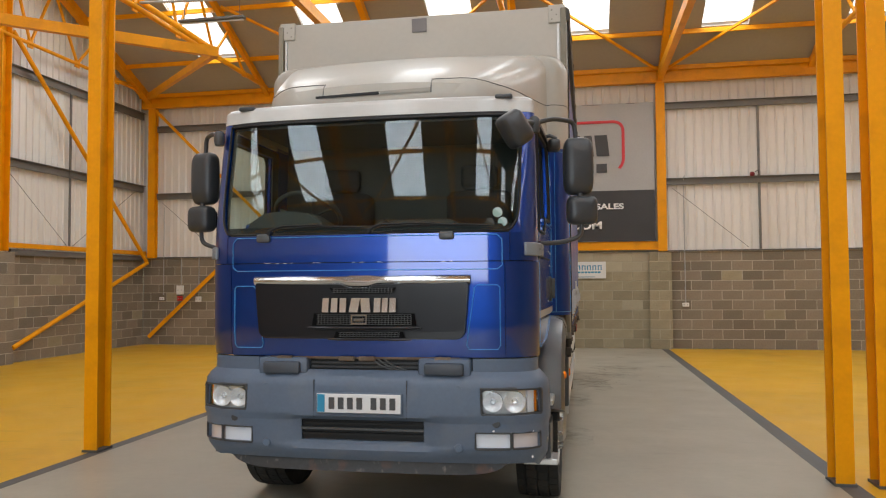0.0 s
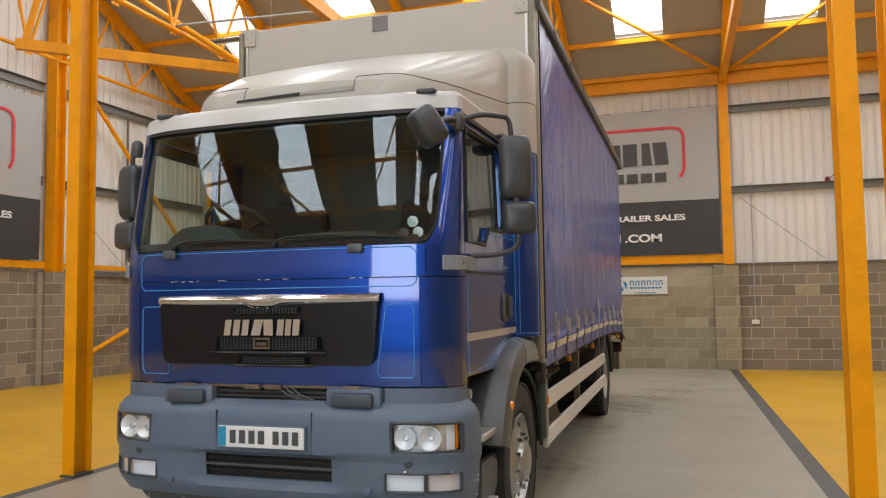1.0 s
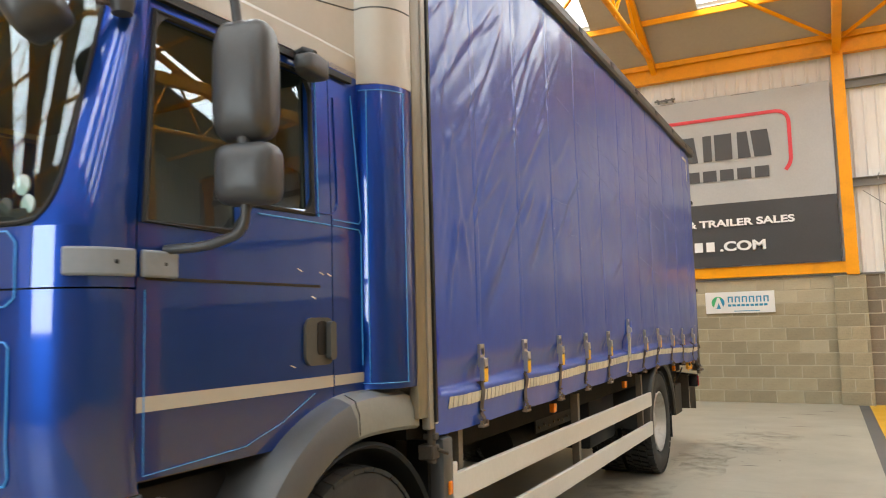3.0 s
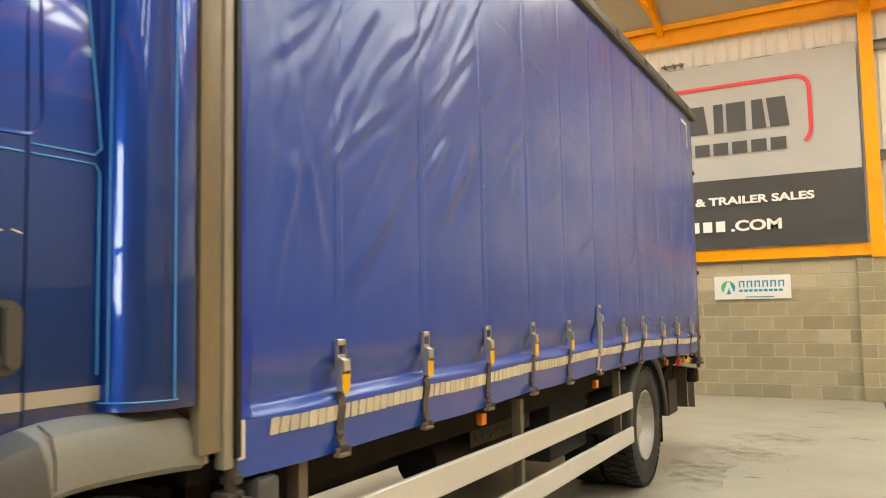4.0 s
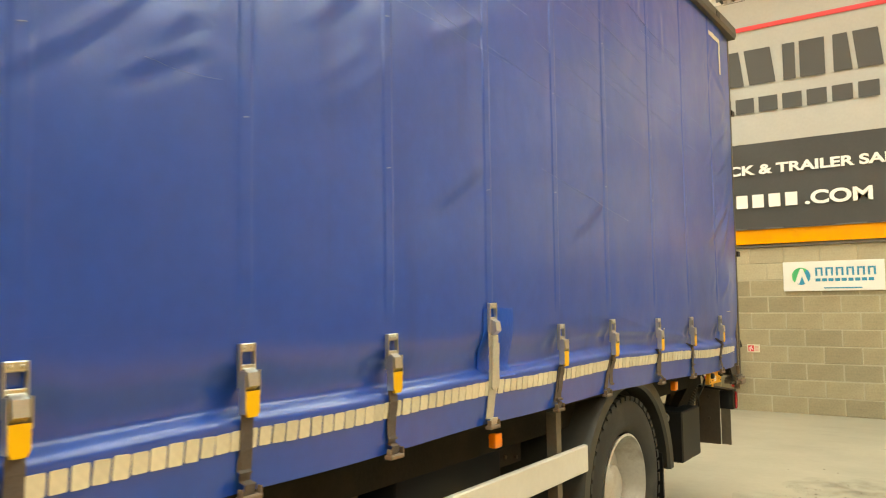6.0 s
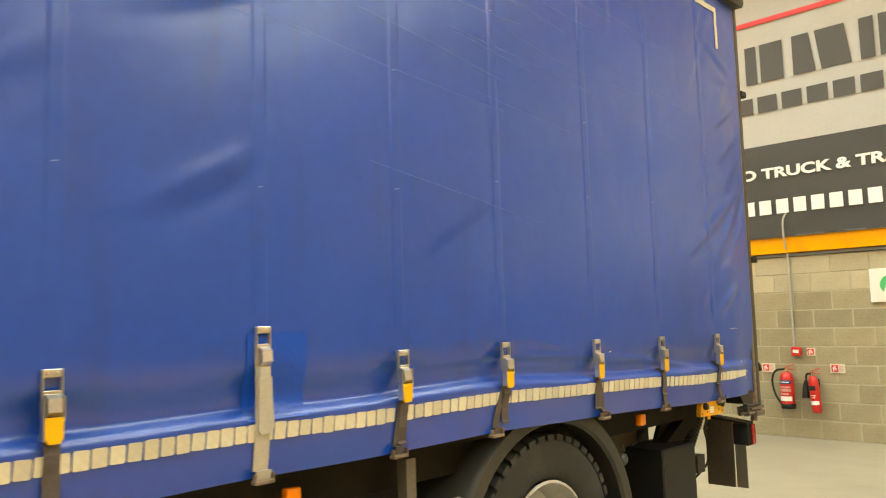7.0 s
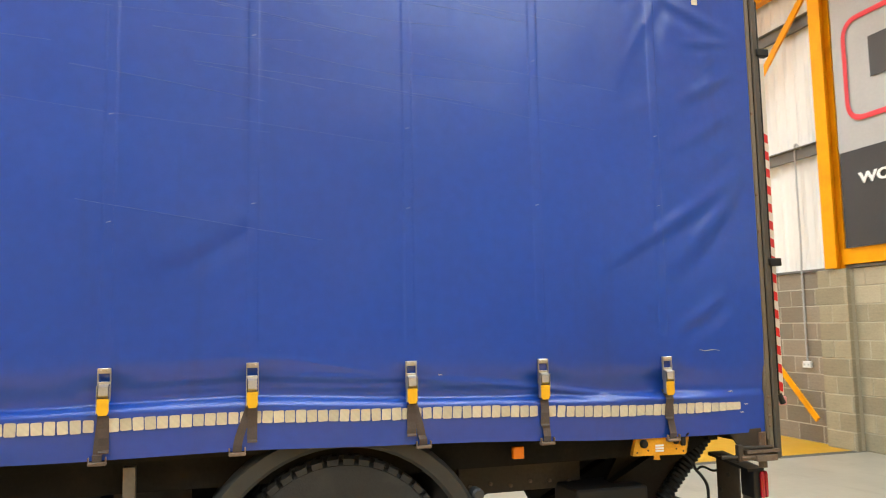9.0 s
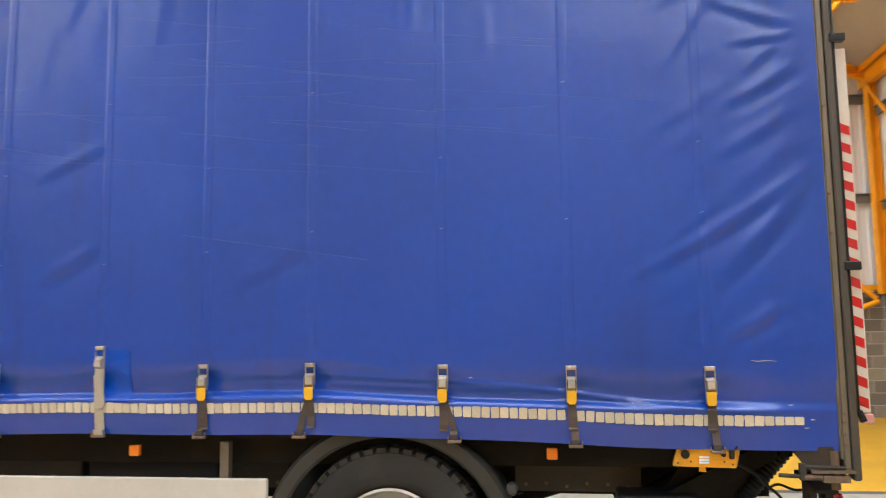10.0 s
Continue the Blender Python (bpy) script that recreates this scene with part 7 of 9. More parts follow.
# ---- wheels ----
def wheel(rear):
    w = thing("wheel", "", "")
    tyre_w = 0.29
    bm = bmesh.new()
    prof = [(0.30, -0.10), (0.315, -0.125), (0.36, -0.143), (0.44, -0.145), (0.485, -0.138), (0.494, -0.125), (0.500, -0.105), (0.500, 0.105), (0.494, 0.125), (0.485, 0.138), (0.44, 0.145), (0.36, 0.143), (0.315, 0.125), (0.30, 0.10), (0.30, -0.10)]
    lathe(bm, prof, (0, 0, 0), 56, "x")
    part("tyre", bm, M["rubber"], w, "black rubber tyre", smooth=40)
    # tread blocks
    bm = bmesh.new()
    n = 44
    for k in range(n):
        a = k * math.tau / n
        rot = Matrix.Rotation(a, 3, "X")
        for x0, x1, sh in ((-0.143, -0.085, 0.0), (-0.075, -0.005, 0.5), (0.005, 0.075, 0.5), (0.085, 0.143, 0.0)):
            half = math.pi / n * (0.68 if rear else 0.94)
            r0, r1 = 0.488, 0.522 if rear else 0.514
            vs = []
            for x in (x0, x1):
                for t in (-half, half):
                    for r in (r0, r1 - (0.008 if abs(x) > 0.12 else 0)):
                        ang = a + t + sh * math.tau / n + 0.06 * x / 0.135
                        vs.append(bm.verts.new((x, r * math.cos(ang), r * math.sin(ang))))
            for f in ((0, 1, 3, 2), (4, 6, 7, 5), (0, 4, 5, 1), (2, 3, 7, 6), (1, 5, 7, 3)):
                bm.faces.new([vs[i] for i in f])
    tagged(part("tread", bm, M["rubber"], w), kind="stuff")
    bm = bmesh.new()
    if rear:
        prof = [(0.305, 0.13), (0.292, 0.135), (0.288, 0.10), (0.27, 0.04), (0.255, -0.02), (0.20, -0.055), (0.14, -0.06), (0.12, -0.02), (0.12, 0.05), (0.09, 0.07), (0.0, 0.07)]
    else:
        prof = [(0.305, 0.13), (0.292, 0.135), (0.285, 0.11), (0.265, 0.08), (0.245, 0.09), (0.20, 0.125), (0.15, 0.135), (0.13, 0.14), (0.12, 0.17), (0.09, 0.19), (0.0, 0.19)]
    lathe(bm, prof, (0, 0, 0), 40, "x")
    rim = part("rim", bm, M["rim_pale" if rear else "rim"], w, "painted steel wheel rim", smooth=35)
    for k in range(10):
        a = k * math.tau / 10
        bm = bmesh.new()
        x = -0.05 if rear else 0.13
        lathe(bm, ((0, 0.04), (0.013, 0.038), (0.016, 0.0)), (x, 0.165 * math.cos(a), 0.165 * math.sin(a)), 6, "x")
        part("wheel_nut", bm, M["rust"] if rear else M["chrome"], rim)
    if not rear:
        # black discs painted on the rim for the shade in its holes
        for k in range(10):
            a = (k + 0.5) * math.tau / 10
            bm = bmesh.new()
            lathe(bm, ((0, 0.004), (0.022, 0.004), (0.026, 0.0)), (0.106, 0.228 * math.cos(a), 0.228 * math.sin(a)), 12, "x")
            part("rim_hole", bm, M["black"], rim)
    return w


for x, y, rear in ((1.0, FRONT_AXLE, False), (-1.0, FRONT_AXLE, False), (0.985, REAR_AXLE, True), (-0.985, REAR_AXLE, True), (0.66, REAR_AXLE, True), (-0.66, REAR_AXLE, True)):
    w = wheel(rear)
    w.parent = lorry
    w.matrix_basis = pose(x, y, TYRE_R, random.uniform(0, 360) if rear else 12, 0, 0 if x > 0 else 180)

# ---- chassis and what hangs under it ----
for x in (-0.42, 0.42):
    bm = bmesh.new()
    box(bm, x - 0.04, x + 0.04, 0.5, 9.05, 0.68, 0.98)
    part("chassis_rail", bm, M["chassis"], lorry, "dirty black chassis rail")
for y in (2.4, 3.6, 4.8, 6.2, 7.7, 8.9):
    bm = bmesh.new()
    box(bm, -0.38, 0.38, y - 0.05, y + 0.05, 0.76, 0.94)
    part("cross_member", bm, M["chassis"], lorry)
for y in np.arange(2.0, 9.1, 0.5):
    bm = bmesh.new()
    box(bm, -1.0, 1.0, y - 0.03, y + 0.03, 0.985, 1.078)
    part("floor_bearer", bm, M["chassis"], lorry)
for x in (-0.99, 0.99):
    bm = bmesh.new()
    box(bm, x - 0.03, x + 0.03, 1.8, 8.75, 0.93, 1.078)
    part("side_raver", bm, M["chassis"], lorry)
for y in (FRONT_AXLE, REAR_AXLE):
    bm = bmesh.new()
    tube(bm, ((-0.9, y, TYRE_R), (0.9, y, TYRE_R)), 0.07, 12)
    lathe(bm, ((0, -0.2), (0.16, -0.12), (0.2, 0), (0.16, 0.12), (0, 0.2)), (0, y, TYRE_R), 20, "y")
    part("axle", bm, M["chassis"], lorry, smooth=50)
bm = bmesh.new()
tube(bm, ((0, 2.2, 0.75), (0, REAR_AXLE - 0.2, 0.56)), 0.055, 10)
part("propeller_shaft", bm, M["chassis"], lorry, smooth=50)
bm = bmesh.new()
box(bm, -0.42, 0.42, 0.55, 1.95, 0.55, 1.1, 0.05, 2)
part("engine_block", bm, M["chassis"], lorry)
bm = bmesh.new()
prism(bm, round_rect(0.5, 0.98, 0.44, 0.9, 0.08), 1.05, lambda u, v, w: (-u, 2.4 + w, v))
part("fuel_tank", bm, M["alu_dirty"], lorry, "dull aluminium fuel tank", smooth=40)
bm = bmesh.new()
box(bm, 0.5, 0.92, 5.15, 5.95, 0.5, 0.97, 0.03, 2)
part("battery_box", bm, M["black"], lorry, "black battery box under the body", smooth=40)
for y in (4.35, 4.75):
    bm = bmesh.new()
    tube(bm, ((0.62, y - 0.5, 0.72), (0.62, y + 0.1, 0.72)), 0.13, 16)
    part("air_tank", bm, M["chassis"], lorry, "black compressed air tank", smooth=40)
for a, b, r in (((0.55, 2.1, 0.95), (0.6, 5.1, 0.92), 0.02), ((0.5, 6.0, 0.9), (0.55, 8.8, 0.95), 0.018), ((0.6, 7.4, 0.6), (0.45, 8.5, 0.9), 0.03)):
    bm = bmesh.new()
    tube(bm, (a, b), r, 8)
    part("brake_pipe", bm, M["chassis"], lorry)
for y in (6.35, 7.6):
    bm = bmesh.new()
    for x in (0.5, -0.5):
        bm = bmesh.new()
        beam(bm, (x, y, 0.92), (x, REAR_AXLE, 0.62), 0.08, 0.05)
        part("spring_arm", bm, M["chassis"], lorry)
# bolted plates on the frame, with their bolt heads
bm = bmesh.new()
lathe(bm, ((0, 0.013), (0.008, 0.013), (0.011, 0.011), (0.011, 0)), (0, 0, 0), 6, "x")
bolt_mesh = mesh_of("bolt", bm, M["rust"])
for y0, y1, x in ((7.62, 8.30, 0.80), (5.98, 6.32, 0.80), (4.15, 5.05, 0.80)):
    bm = bmesh.new()
    box(bm, x, x + 0.012, y0, y1, 0.76, 0.985, 0.003)
    plate = part("mounting_plate", bm, M["rust_dark"], lorry, "grimy bolted steel mounting plate")
    for i in range(int((y1 - y0) / 0.11)):
        for z in (0.80, 0.93):
            piece("bolt", bolt_mesh, plate, pose(x + 0.011, y0 + 0.06 + 0.11 * i, z + 0.01 * math.sin(i * 2.3), 20 * i, 0, 0))

# ---- side guards ----
for side in (1, -1):
    guard = bmesh.new()
    box(guard, *sorted((side * 1.155, side * 1.185)), 2.05, 6.33, 0.745, 0.875, 0.006)
    upper = part("side_guard_rail", guard, M["rail_white"], lorry, "white aluminium side guard rail")
    guard = bmesh.new()
    box(guard, *sorted((side * 1.155, side * 1.185)), 2.05, 6.33, 0.475, 0.60, 0.006)
    part("side_guard_rail", guard, M["rail_white"], lorry, "white aluminium side guard rail")
    bm = bmesh.new()
    box(bm, *sorted((side * 1.15, side * 1.19)), 2.035, 2.085, 0.47, 0.93, 0.004)
    part("side_guard_end", bm, M["rail_white"], lorry)
    for y in (2.2, 4.12, 6.08):
        bm = bmesh.new()
        box(bm, *sorted((side * 1.10, side * 1.152)), y - 0.024, y + 0.024, 0.46, 1.06)
        part("guard_post", bm, M["steel_brown"], lorry, "dull steel side guard post")
    for y in (3.66, 5.555, 7.825):
        bm = bmesh.new()
        box(bm, *sorted((side * 1.105, side * 1.142)), y - 0.029, y + 0.029, 0.98, 1.04, 0.008, 2)
        part("side_marker", bm, M["orange"], lorry, "amber side marker lamp", smooth=40)
    # rear wing
    bm = bmesh.new()
    prev = None
    for k in range(29):
        a = radians(2 + 176 * k / 28)
        ring = [bm.verts.new((x * side, REAR_AXLE - r * math.cos(a), 0.50 + r * math.sin(a) * 0.99)) for x, r in ((0.45, 0.605), (1.13, 0.605), (1.15, 0.595), (1.165, 0.61), (1.165, 0.67), (1.13, 0.69), (0.45, 0.63))]
        if prev:
            for i in range(7):
                j = (i + 1) % 7
                bm.faces.new((prev[i], prev[j], ring[j], ring[i]))
        else:
            bm.faces.new(ring)
        prev = ring
    bm.faces.new(prev[::-1])
    part("rear_wing", bm, M["wing"], lorry, "dusty dark plastic rear wing over the wheel", smooth=38)
    bm = bmesh.new()
    box(bm, *sorted((side * 0.5, side * 1.12)), REAR_AXLE + 0.59, REAR_AXLE + 0.61, 0.28, 0.62)
    part("mud_flap", bm, M["black"], lorry)
    bm = bmesh.new()
    lathe(bm, ((0, 0.03), (0.02, 0.03), (0.03, 0.02), (0.03, -0.04), (0.018, -0.04)), (0, 0, 0), 14, "x")
    ob = part("wing_stay_end", bm, M["dark_grey"], lorry)
    ob.matrix_basis = pose(1.12 * side, REAR_AXLE + 0.64, 0.83, 0, 0, 0 if side > 0 else 180)

# ---- tail ----
bm = bmesh.new()
box(bm, 0.78, 1.06, 8.16, 8.56, 0.44, 0.79, 0.01)
part("stowage_box", bm, M["black"], lorry, "black steel box behind the rear wheel")
bm = bmesh.new()
prism(bm, [(8.418, 0.962), (8.709, 0.955), (8.718, 0.962), (8.741, 1.066), (8.736, 1.072), (8.448, 1.072), (8.442, 1.066), (8.414, 0.968)], 0.028, lambda u, v, w: (1.152 + w, u, v))
control = part("control_plate", bm, M["yellow_plate"], lorry, "scuffed yellow tail lift control plate")
for y, z, r in ((8.474, 1.02, 0.021), (8.655, 1.022, 0.013)):
    bm = bmesh.new()
    lathe(bm, ((0, 0.022), (r * 0.8, 0.02), (r, 0.012), (r, 0)), (1.18, y, z), 14, "x")
    part("control_knob", bm, M["black"], control, smooth=40)
bm = bmesh.new()
box(bm, 1.181, 1.20, 8.682, 8.706, 1.0, 1.045, 0.004)
tube(bm, ((1.19, 8.70, 1.04), (1.205, 8.72, 1.062)), 0.005, 8)
part("toggle_lever", bm, M["black"], control)
for y, z in ((8.456, 1.056), (8.60, 1.058), (8.70, 0.972), (8.438, 0.978), (8.66, 0.985), (8.50, 0.985)):
    bm = bmesh.new()
    lathe(bm, ((0, 0.004), (0.004, 0.003), (0.005, 0)), (1.18, y, z), 8, "x")
    part("screw", bm, M["rust_dark"], control)
bm = bmesh.new()
for z in (0.981, 0.994, 1.007):
    box(bm, 1.181, 1.183, 8.54, 8.587, z - 0.005, z + 0.004)
part("label_bars", bm, M["print_white"], control)
bm = bmesh.new()
prism(bm, [(8.54, 0.935), (8.575, 0.932), (8.572, 0.956), (8.543, 0.957)], 0.006, lambda u, v, w: (1.158 + w, u, v))
part("fixing_tab", bm, M["yellow_plate"], control)
for k in range(3):
    bm = bmesh.new()
    beam(bm, (0.9 - 0.3 * k, 8.2, 0.62), (0.92 - 0.3 * k, 9.0, 1.04), 0.08, 0.1)
    part("lift_strut", bm, M["chassis"], lorry, "black tail lift strut")
bm = bmesh.new()
pts = [(0.90, 8.73 + 0.33 * t, 0.67 + 0.37 * t) for t in np.linspace(0, 1, 40)]
tube(bm, pts, [0.045 if k % 2 else 0.036 for k in range(40)], 10)
part("corrugated_hose", bm, M["black"], lorry, "black corrugated hose", smooth=50)
bm = bmesh.new()
prism(bm, [(8.42, 0.58), (8.64, 0.58), (8.82, 0.74), (9.08, 1.0), (9.04, 1.07), (8.7, 1.07), (8.5, 0.93), (8.42, 0.80)], 0.03, lambda u, v, w: (0.85 + w, u, v))
part("lift_arm", bm, M["chassis"], lorry, "dirty black tail lift arm plate", smooth=40)
bm = bmesh.new()
box(bm, -0.96, 0.96, 8.78, 8.88, 0.55, 0.66)
part("underrun_beam", bm, M["rust_dark"], lorry, "rusty rear underrun beam")
for side in (1, -1):
    bm = bmesh.new()
    box(bm, *sorted((side * 0.862, side * 1.054)), 9.108, 9.122, 0.42, 0.868, 0.003)
    bracket = part("lamp_bracket", bm, M["plate_dark"], lorry, "dark rusty plate beside the rear lamp")
    for x, z in ((0.97, 0.79), (0.97, 0.62), (0.9, 0.70)):
        bm = bmesh.new()
        lathe(bm, ((0, -0.008), (0.012, -0.007), (0.013, 0)), (side * x, 9.108, z), 6, "y")
        part("bolt", bm, M["rust_dark"], bracket)
    bm = bmesh.new()
    box(bm, *sorted((side * 1.058, side * 1.13)), 9.126, 9.136, 0.42, 0.70)
    part("lamp_bracket", bm, M["steel_brown"], lorry)
    bm = bmesh.new()
    prism(bm, [(0.825, 0.892), (0.85, 0.888), (1.165, 0.852), (1.165, 0.838), (0.87, 0.870), (0.825, 0.872)], 0.10, lambda u, v, w: (side * u, 9.085 + w, v))
    part("lamp_cover", bm, M["black"], lorry, "black cover over the rear lamps")
    bm = bmesh.new()
    box(bm, *sorted((side * 1.045, side * 1.158)), 9.124, 9.186, 0.695, 0.840, 0.012, 2)
    lamp = part("tail_lamp", bm, M["black"], lorry, "tail lamp cluster with red lens", smooth=40)
    bm = bmesh.new()
    box(bm, *sorted((side * 1.05, side * 1.172)), 9.187, 9.206, 0.70, 0.836, 0.014, 3)
    box(bm, *sorted((side * 1.1585, side * 1.172)), 9.158, 9.186, 0.70, 0.836, 0.009, 2)
    part("red_lens", bm, M["tail_red"], lamp, "red tail lamp lens", smooth=40)
    bm = bmesh.new()
    tube(bm, [(side * x, y, z) for x, y, z in rounded(((1.05, 8.74, 0.96), (1.0, 8.86, 0.89), (0.95, 8.92, 0.82), (0.93, 8.955, 0.80), (0.92, 9.01, 0.735), (0.92, 9.01, 0.58), (0.88, 8.9, 0.5)), 0.04)], 0.0085, 6)
    tube(bm, [(side * x, y, z) for x, y, z in rounded(((0.95, 8.92, 0.82), (0.93, 8.97, 0.84), (0.90, 9.06, 0.80), (0.88, 9.10, 0.80)), 0.03)], 0.007, 6)
    part("lamp_cable", bm, M["black"], lorry, smooth=40)
    bm = bmesh.new()
    prism(bm, [(8.965, 1.06), (9.02, 0.985), (9.05, 0.965), (9.17, 0.962), (9.17, 1.06)], 0.012, lambda u, v, w: (side * (1.17 + w), u, v))
    part("corner_plate", bm, M["rust_dark"], lorry, "grimy gusset plate under the rear corner")
    bm = bmesh.new()
    tube(bm, ((side * 1.20, 8.905, 0.928), (side * 1.20, 9.20, 0.915)), 0.010, 8)
    tube(bm, ((side * 1.205, 9.00, 0.97), (side * 1.205, 9.21, 0.965)), 0.009, 8)
    box(bm, *sorted((side * 1.185, side * 1.215)), 9.0, 9.03, 0.905, 0.985, 0.003)
    part("tension_rod", bm, M["rust_dark"], lorry)
    bm = bmesh.new()
    box(bm, *sorted((side * 1.10, side * 1.235)), 9.10, 9.22, 0.90, 0.93)
    box(bm, *sorted((side * 1.12, side * 1.22)), 9.05, 9.25, 0.94, 0.955)
    tube(bm, ((side * 1.18, 9.17, 0.86), (side * 1.18, 9.17, 1.04)), 0.022, 10)
    tube(bm, ((side * 1.205, 9.02, 0.92), (side * 1.205, 9.14, 0.92)), 0.014, 8)
    part("curtain_tensioner", bm, M["rust"], lorry, "rusty curtain tensioner under the rear post")

# ---- body ----
BODY0, BODY1, TOP = 1.69, 9.27, 3.80
bm = bmesh.new()
box(bm, -1.14, 1.14, BODY0, BODY1 - 0.03, 1.08, 1.14)
part("body_floor", bm, M["chassis"], lorry, "body floor of worn timber and steel")
bm = bmesh.new()
box(bm, -1.18, 1.18, BODY0 + 0.005, BODY0 + 0.05, 1.141, TOP, 0.004)
headboard = part("headboard", bm, M["panel"], lorry, "pale grey front panel of the body")
bm = bmesh.new()
box(bm, -1.218, 1.218, BODY0 + 0.06, BODY1 - 0.05, TOP - 0.03, TOP + 0.0)
part("body_roof", bm, M["panel"], lorry, "pale body roof sheet")
bm = bmesh.new()
box(bm, -0.05, 0.075, BODY0 - 0.002, BODY0 + 0.004, 3.665, 3.78)
part("label_patch", bm, M["sticker"], headboard, "grey faded sticker")
for side in (1, -1):
    bm = bmesh.new()
    box(bm, *sorted((side * 1.08, side * 1.215)), BODY0 - 0.012, BODY0 + 0.06, TOP - 0.135, TOP + 0.012, 0.008, 2)
    cap = part("corner_casting", bm, M["panel"], lorry, "pale corner plate with rivets")
    for dx, dz in ((1.11, -0.03), (1.185, -0.03), (1.11, -0.105), (1.185, -0.105), (1.147, -0.07)):
        bm = bmesh.new()
        lathe(bm, ((0, -0.005), (0.006, -0.004), (0.007, 0)), (side * dx, BODY0 - 0.012, TOP + dz), 8, "y")
        part("rivet", bm, M["alu_dirty"], cap)
    bm = bmesh.new()
    box(bm, *sorted((side * 1.15, side * 1.168)), BODY0 - 0.004, BODY0 + 0.004, 1.3, TOP - 0.14)
    part("panel_trim", bm, M["alu"], headboard)
    bm = bmesh.new()
    box(bm, *sorted((side * 1.178, side * 1.222)), 1.662, 1.747, 1.175, TOP - 0.02, 0.006, 2)
    part("front_post_panel", bm, M["post_front"], lorry, "dull brown side return of the front panel", smooth=40)
    bm = bmesh.new()
    box(bm, *sorted((side * 1.185, side * 1.229)), 1.75, 1.790, 1.12, TOP - 0.02, 0.008, 2)
    part("front_post", bm, M["alu_dirty"], lorry, "dull aluminium front post of the body", smooth=40)
    # black strip added for the dark gap between front post and curtain hem
    bm = bmesh.new()
    box(bm, *sorted((side * 1.212, side * 1.237)), 1.792, 1.811, 1.15, TOP - 0.02)
    part("post_seal", bm, M["black"], lorry)
    bm = bmesh.new()
    prism(bm, [(1.19, TOP - 0.10), (1.245, TOP - 0.10), (1.255, TOP - 0.07), (1.251, TOP - 0.01), (1.225, TOP + 0.012), (1.20, TOP + 0.012)], BODY1 - BODY0 - 0.06, lambda u, v, w: (side * u, BODY0 + 0.06 + w, v))
    part("top_rail", bm, M["post_dark"], lorry, "dark weathered top rail of the body")
    for y in np.arange(2.4, 9.0, 0.9):
        bm = bmesh.new()
        box(bm, *sorted((side * 1.253, side * 1.259)), y, y + 0.08, TOP - 0.07, TOP - 0.03)
        part("rail_clip", bm, M["black"], lorry)
    # rear post and the door edge behind it
    bm = bmesh.new()
    box(bm, *sorted((side * 1.11, side * 1.182)), 9.212, 9.250, 0.95, TOP, 0.008)
    part("rear_post", bm, M["post_brown"], lorry, "brown weathered rear post with rust streaks")
    bm = bmesh.new()
    box(bm, *sorted((side * 1.10, side * 1.186)), 9.254, 9.292, 0.90, TOP, 0.008)
    part("rear_post", bm, M["post_dark"], lorry, "dark rear post of the body")
    bm = bmesh.new()
    box(bm, *sorted((side * 1.163, side * 1.186)), 9.198, 9.216, 1.0, TOP - 0.02, 0.004)
    edge = part("post_edge", bm, M["steel_brown"], lorry)
    for z in (1.07, 1.12, 1.18, 1.22, 2.1, 2.3, 2.75):
        bm = bmesh.new()
        lathe(bm, ((0, 0.006), (0.008, 0.004), (0.009, 0)), (0, 0, 0), 8, "x")
        ob = part("post_bolt", bm, M["rust"], edge)
        ob.matrix_basis = pose(1.182 * side, 9.228, z, 0, 0, 0 if side > 0 else 180)
    bm = bmesh.new()
    box(bm, *sorted((side * 1.143, side * 1.178)), 9.294, 9.305, 1.21, 3.40, 0.004, 2)
    part("door_seal", bm, M["black"], lorry, "black rubber buffer strip behind the post", smooth=40)
    bm = bmesh.new()
    tube(bm, ((side * 1.172, 9.30, 1.23), (side * 1.178, 9.32, 1.18)), 0.016, 8)
    part("seal_end", bm, M["black"], lorry)
    for z in (1.935, 3.1):
        bm = bmesh.new()
        box(bm, *sorted((side * 1.155, side * 1.198)), 9.275, 9.352, z - 0.022, z + 0.02, 0.004)
        part("bar_bracket", bm, M["black"], lorry, "black steel bracket on the rear post")
for x0, x1 in ((-1.115, -0.004), (0.004, 1.115)):
    bm = bmesh.new()
    box(bm, x0, x1, 9.25, 9.29, 1.1, TOP - 0.06, 0.006)
    part("rear_door", bm, M["panel"], lorry, "pale rear door of the body")
bm = bmesh.new()
box(bm, -1.13, 1.13, 9.312, 9.372, 1.215, 3.06, 0.005)
platform = part("lift_platform", bm, M["panel_white"], lorry, "white upright tail lift platform with hazard edge")
for side in (1, -1):
    for k in range(15):
        z = 1.235 + k * 0.0975
        bm = bmesh.new()
        prism(bm, [(9.314, z + 0.022), (9.364, z), (9.364, z + 0.048), (9.314, z + 0.07)], 0.002, lambda u, v, w: (side * (1.130 + w), u, v))
        part("red_stripe", bm, M["red"], platform, "red hazard stripe")
for side in (1, -1):
    bm = bmesh.new()
    box(bm, *sorted((side * 1.09, side * 1.134)), 9.325, 9.385, 1.165, 1.212, 0.006)
    part("platform_corner", bm, M["print_pink"], platform, "faded pink corner block")
bm = bmesh.new()
box(bm, -1.115, 1.115, 9.2, 9.27, 0.96, 1.09)
part("rear_sill", bm, M["post_dark"], lorry)

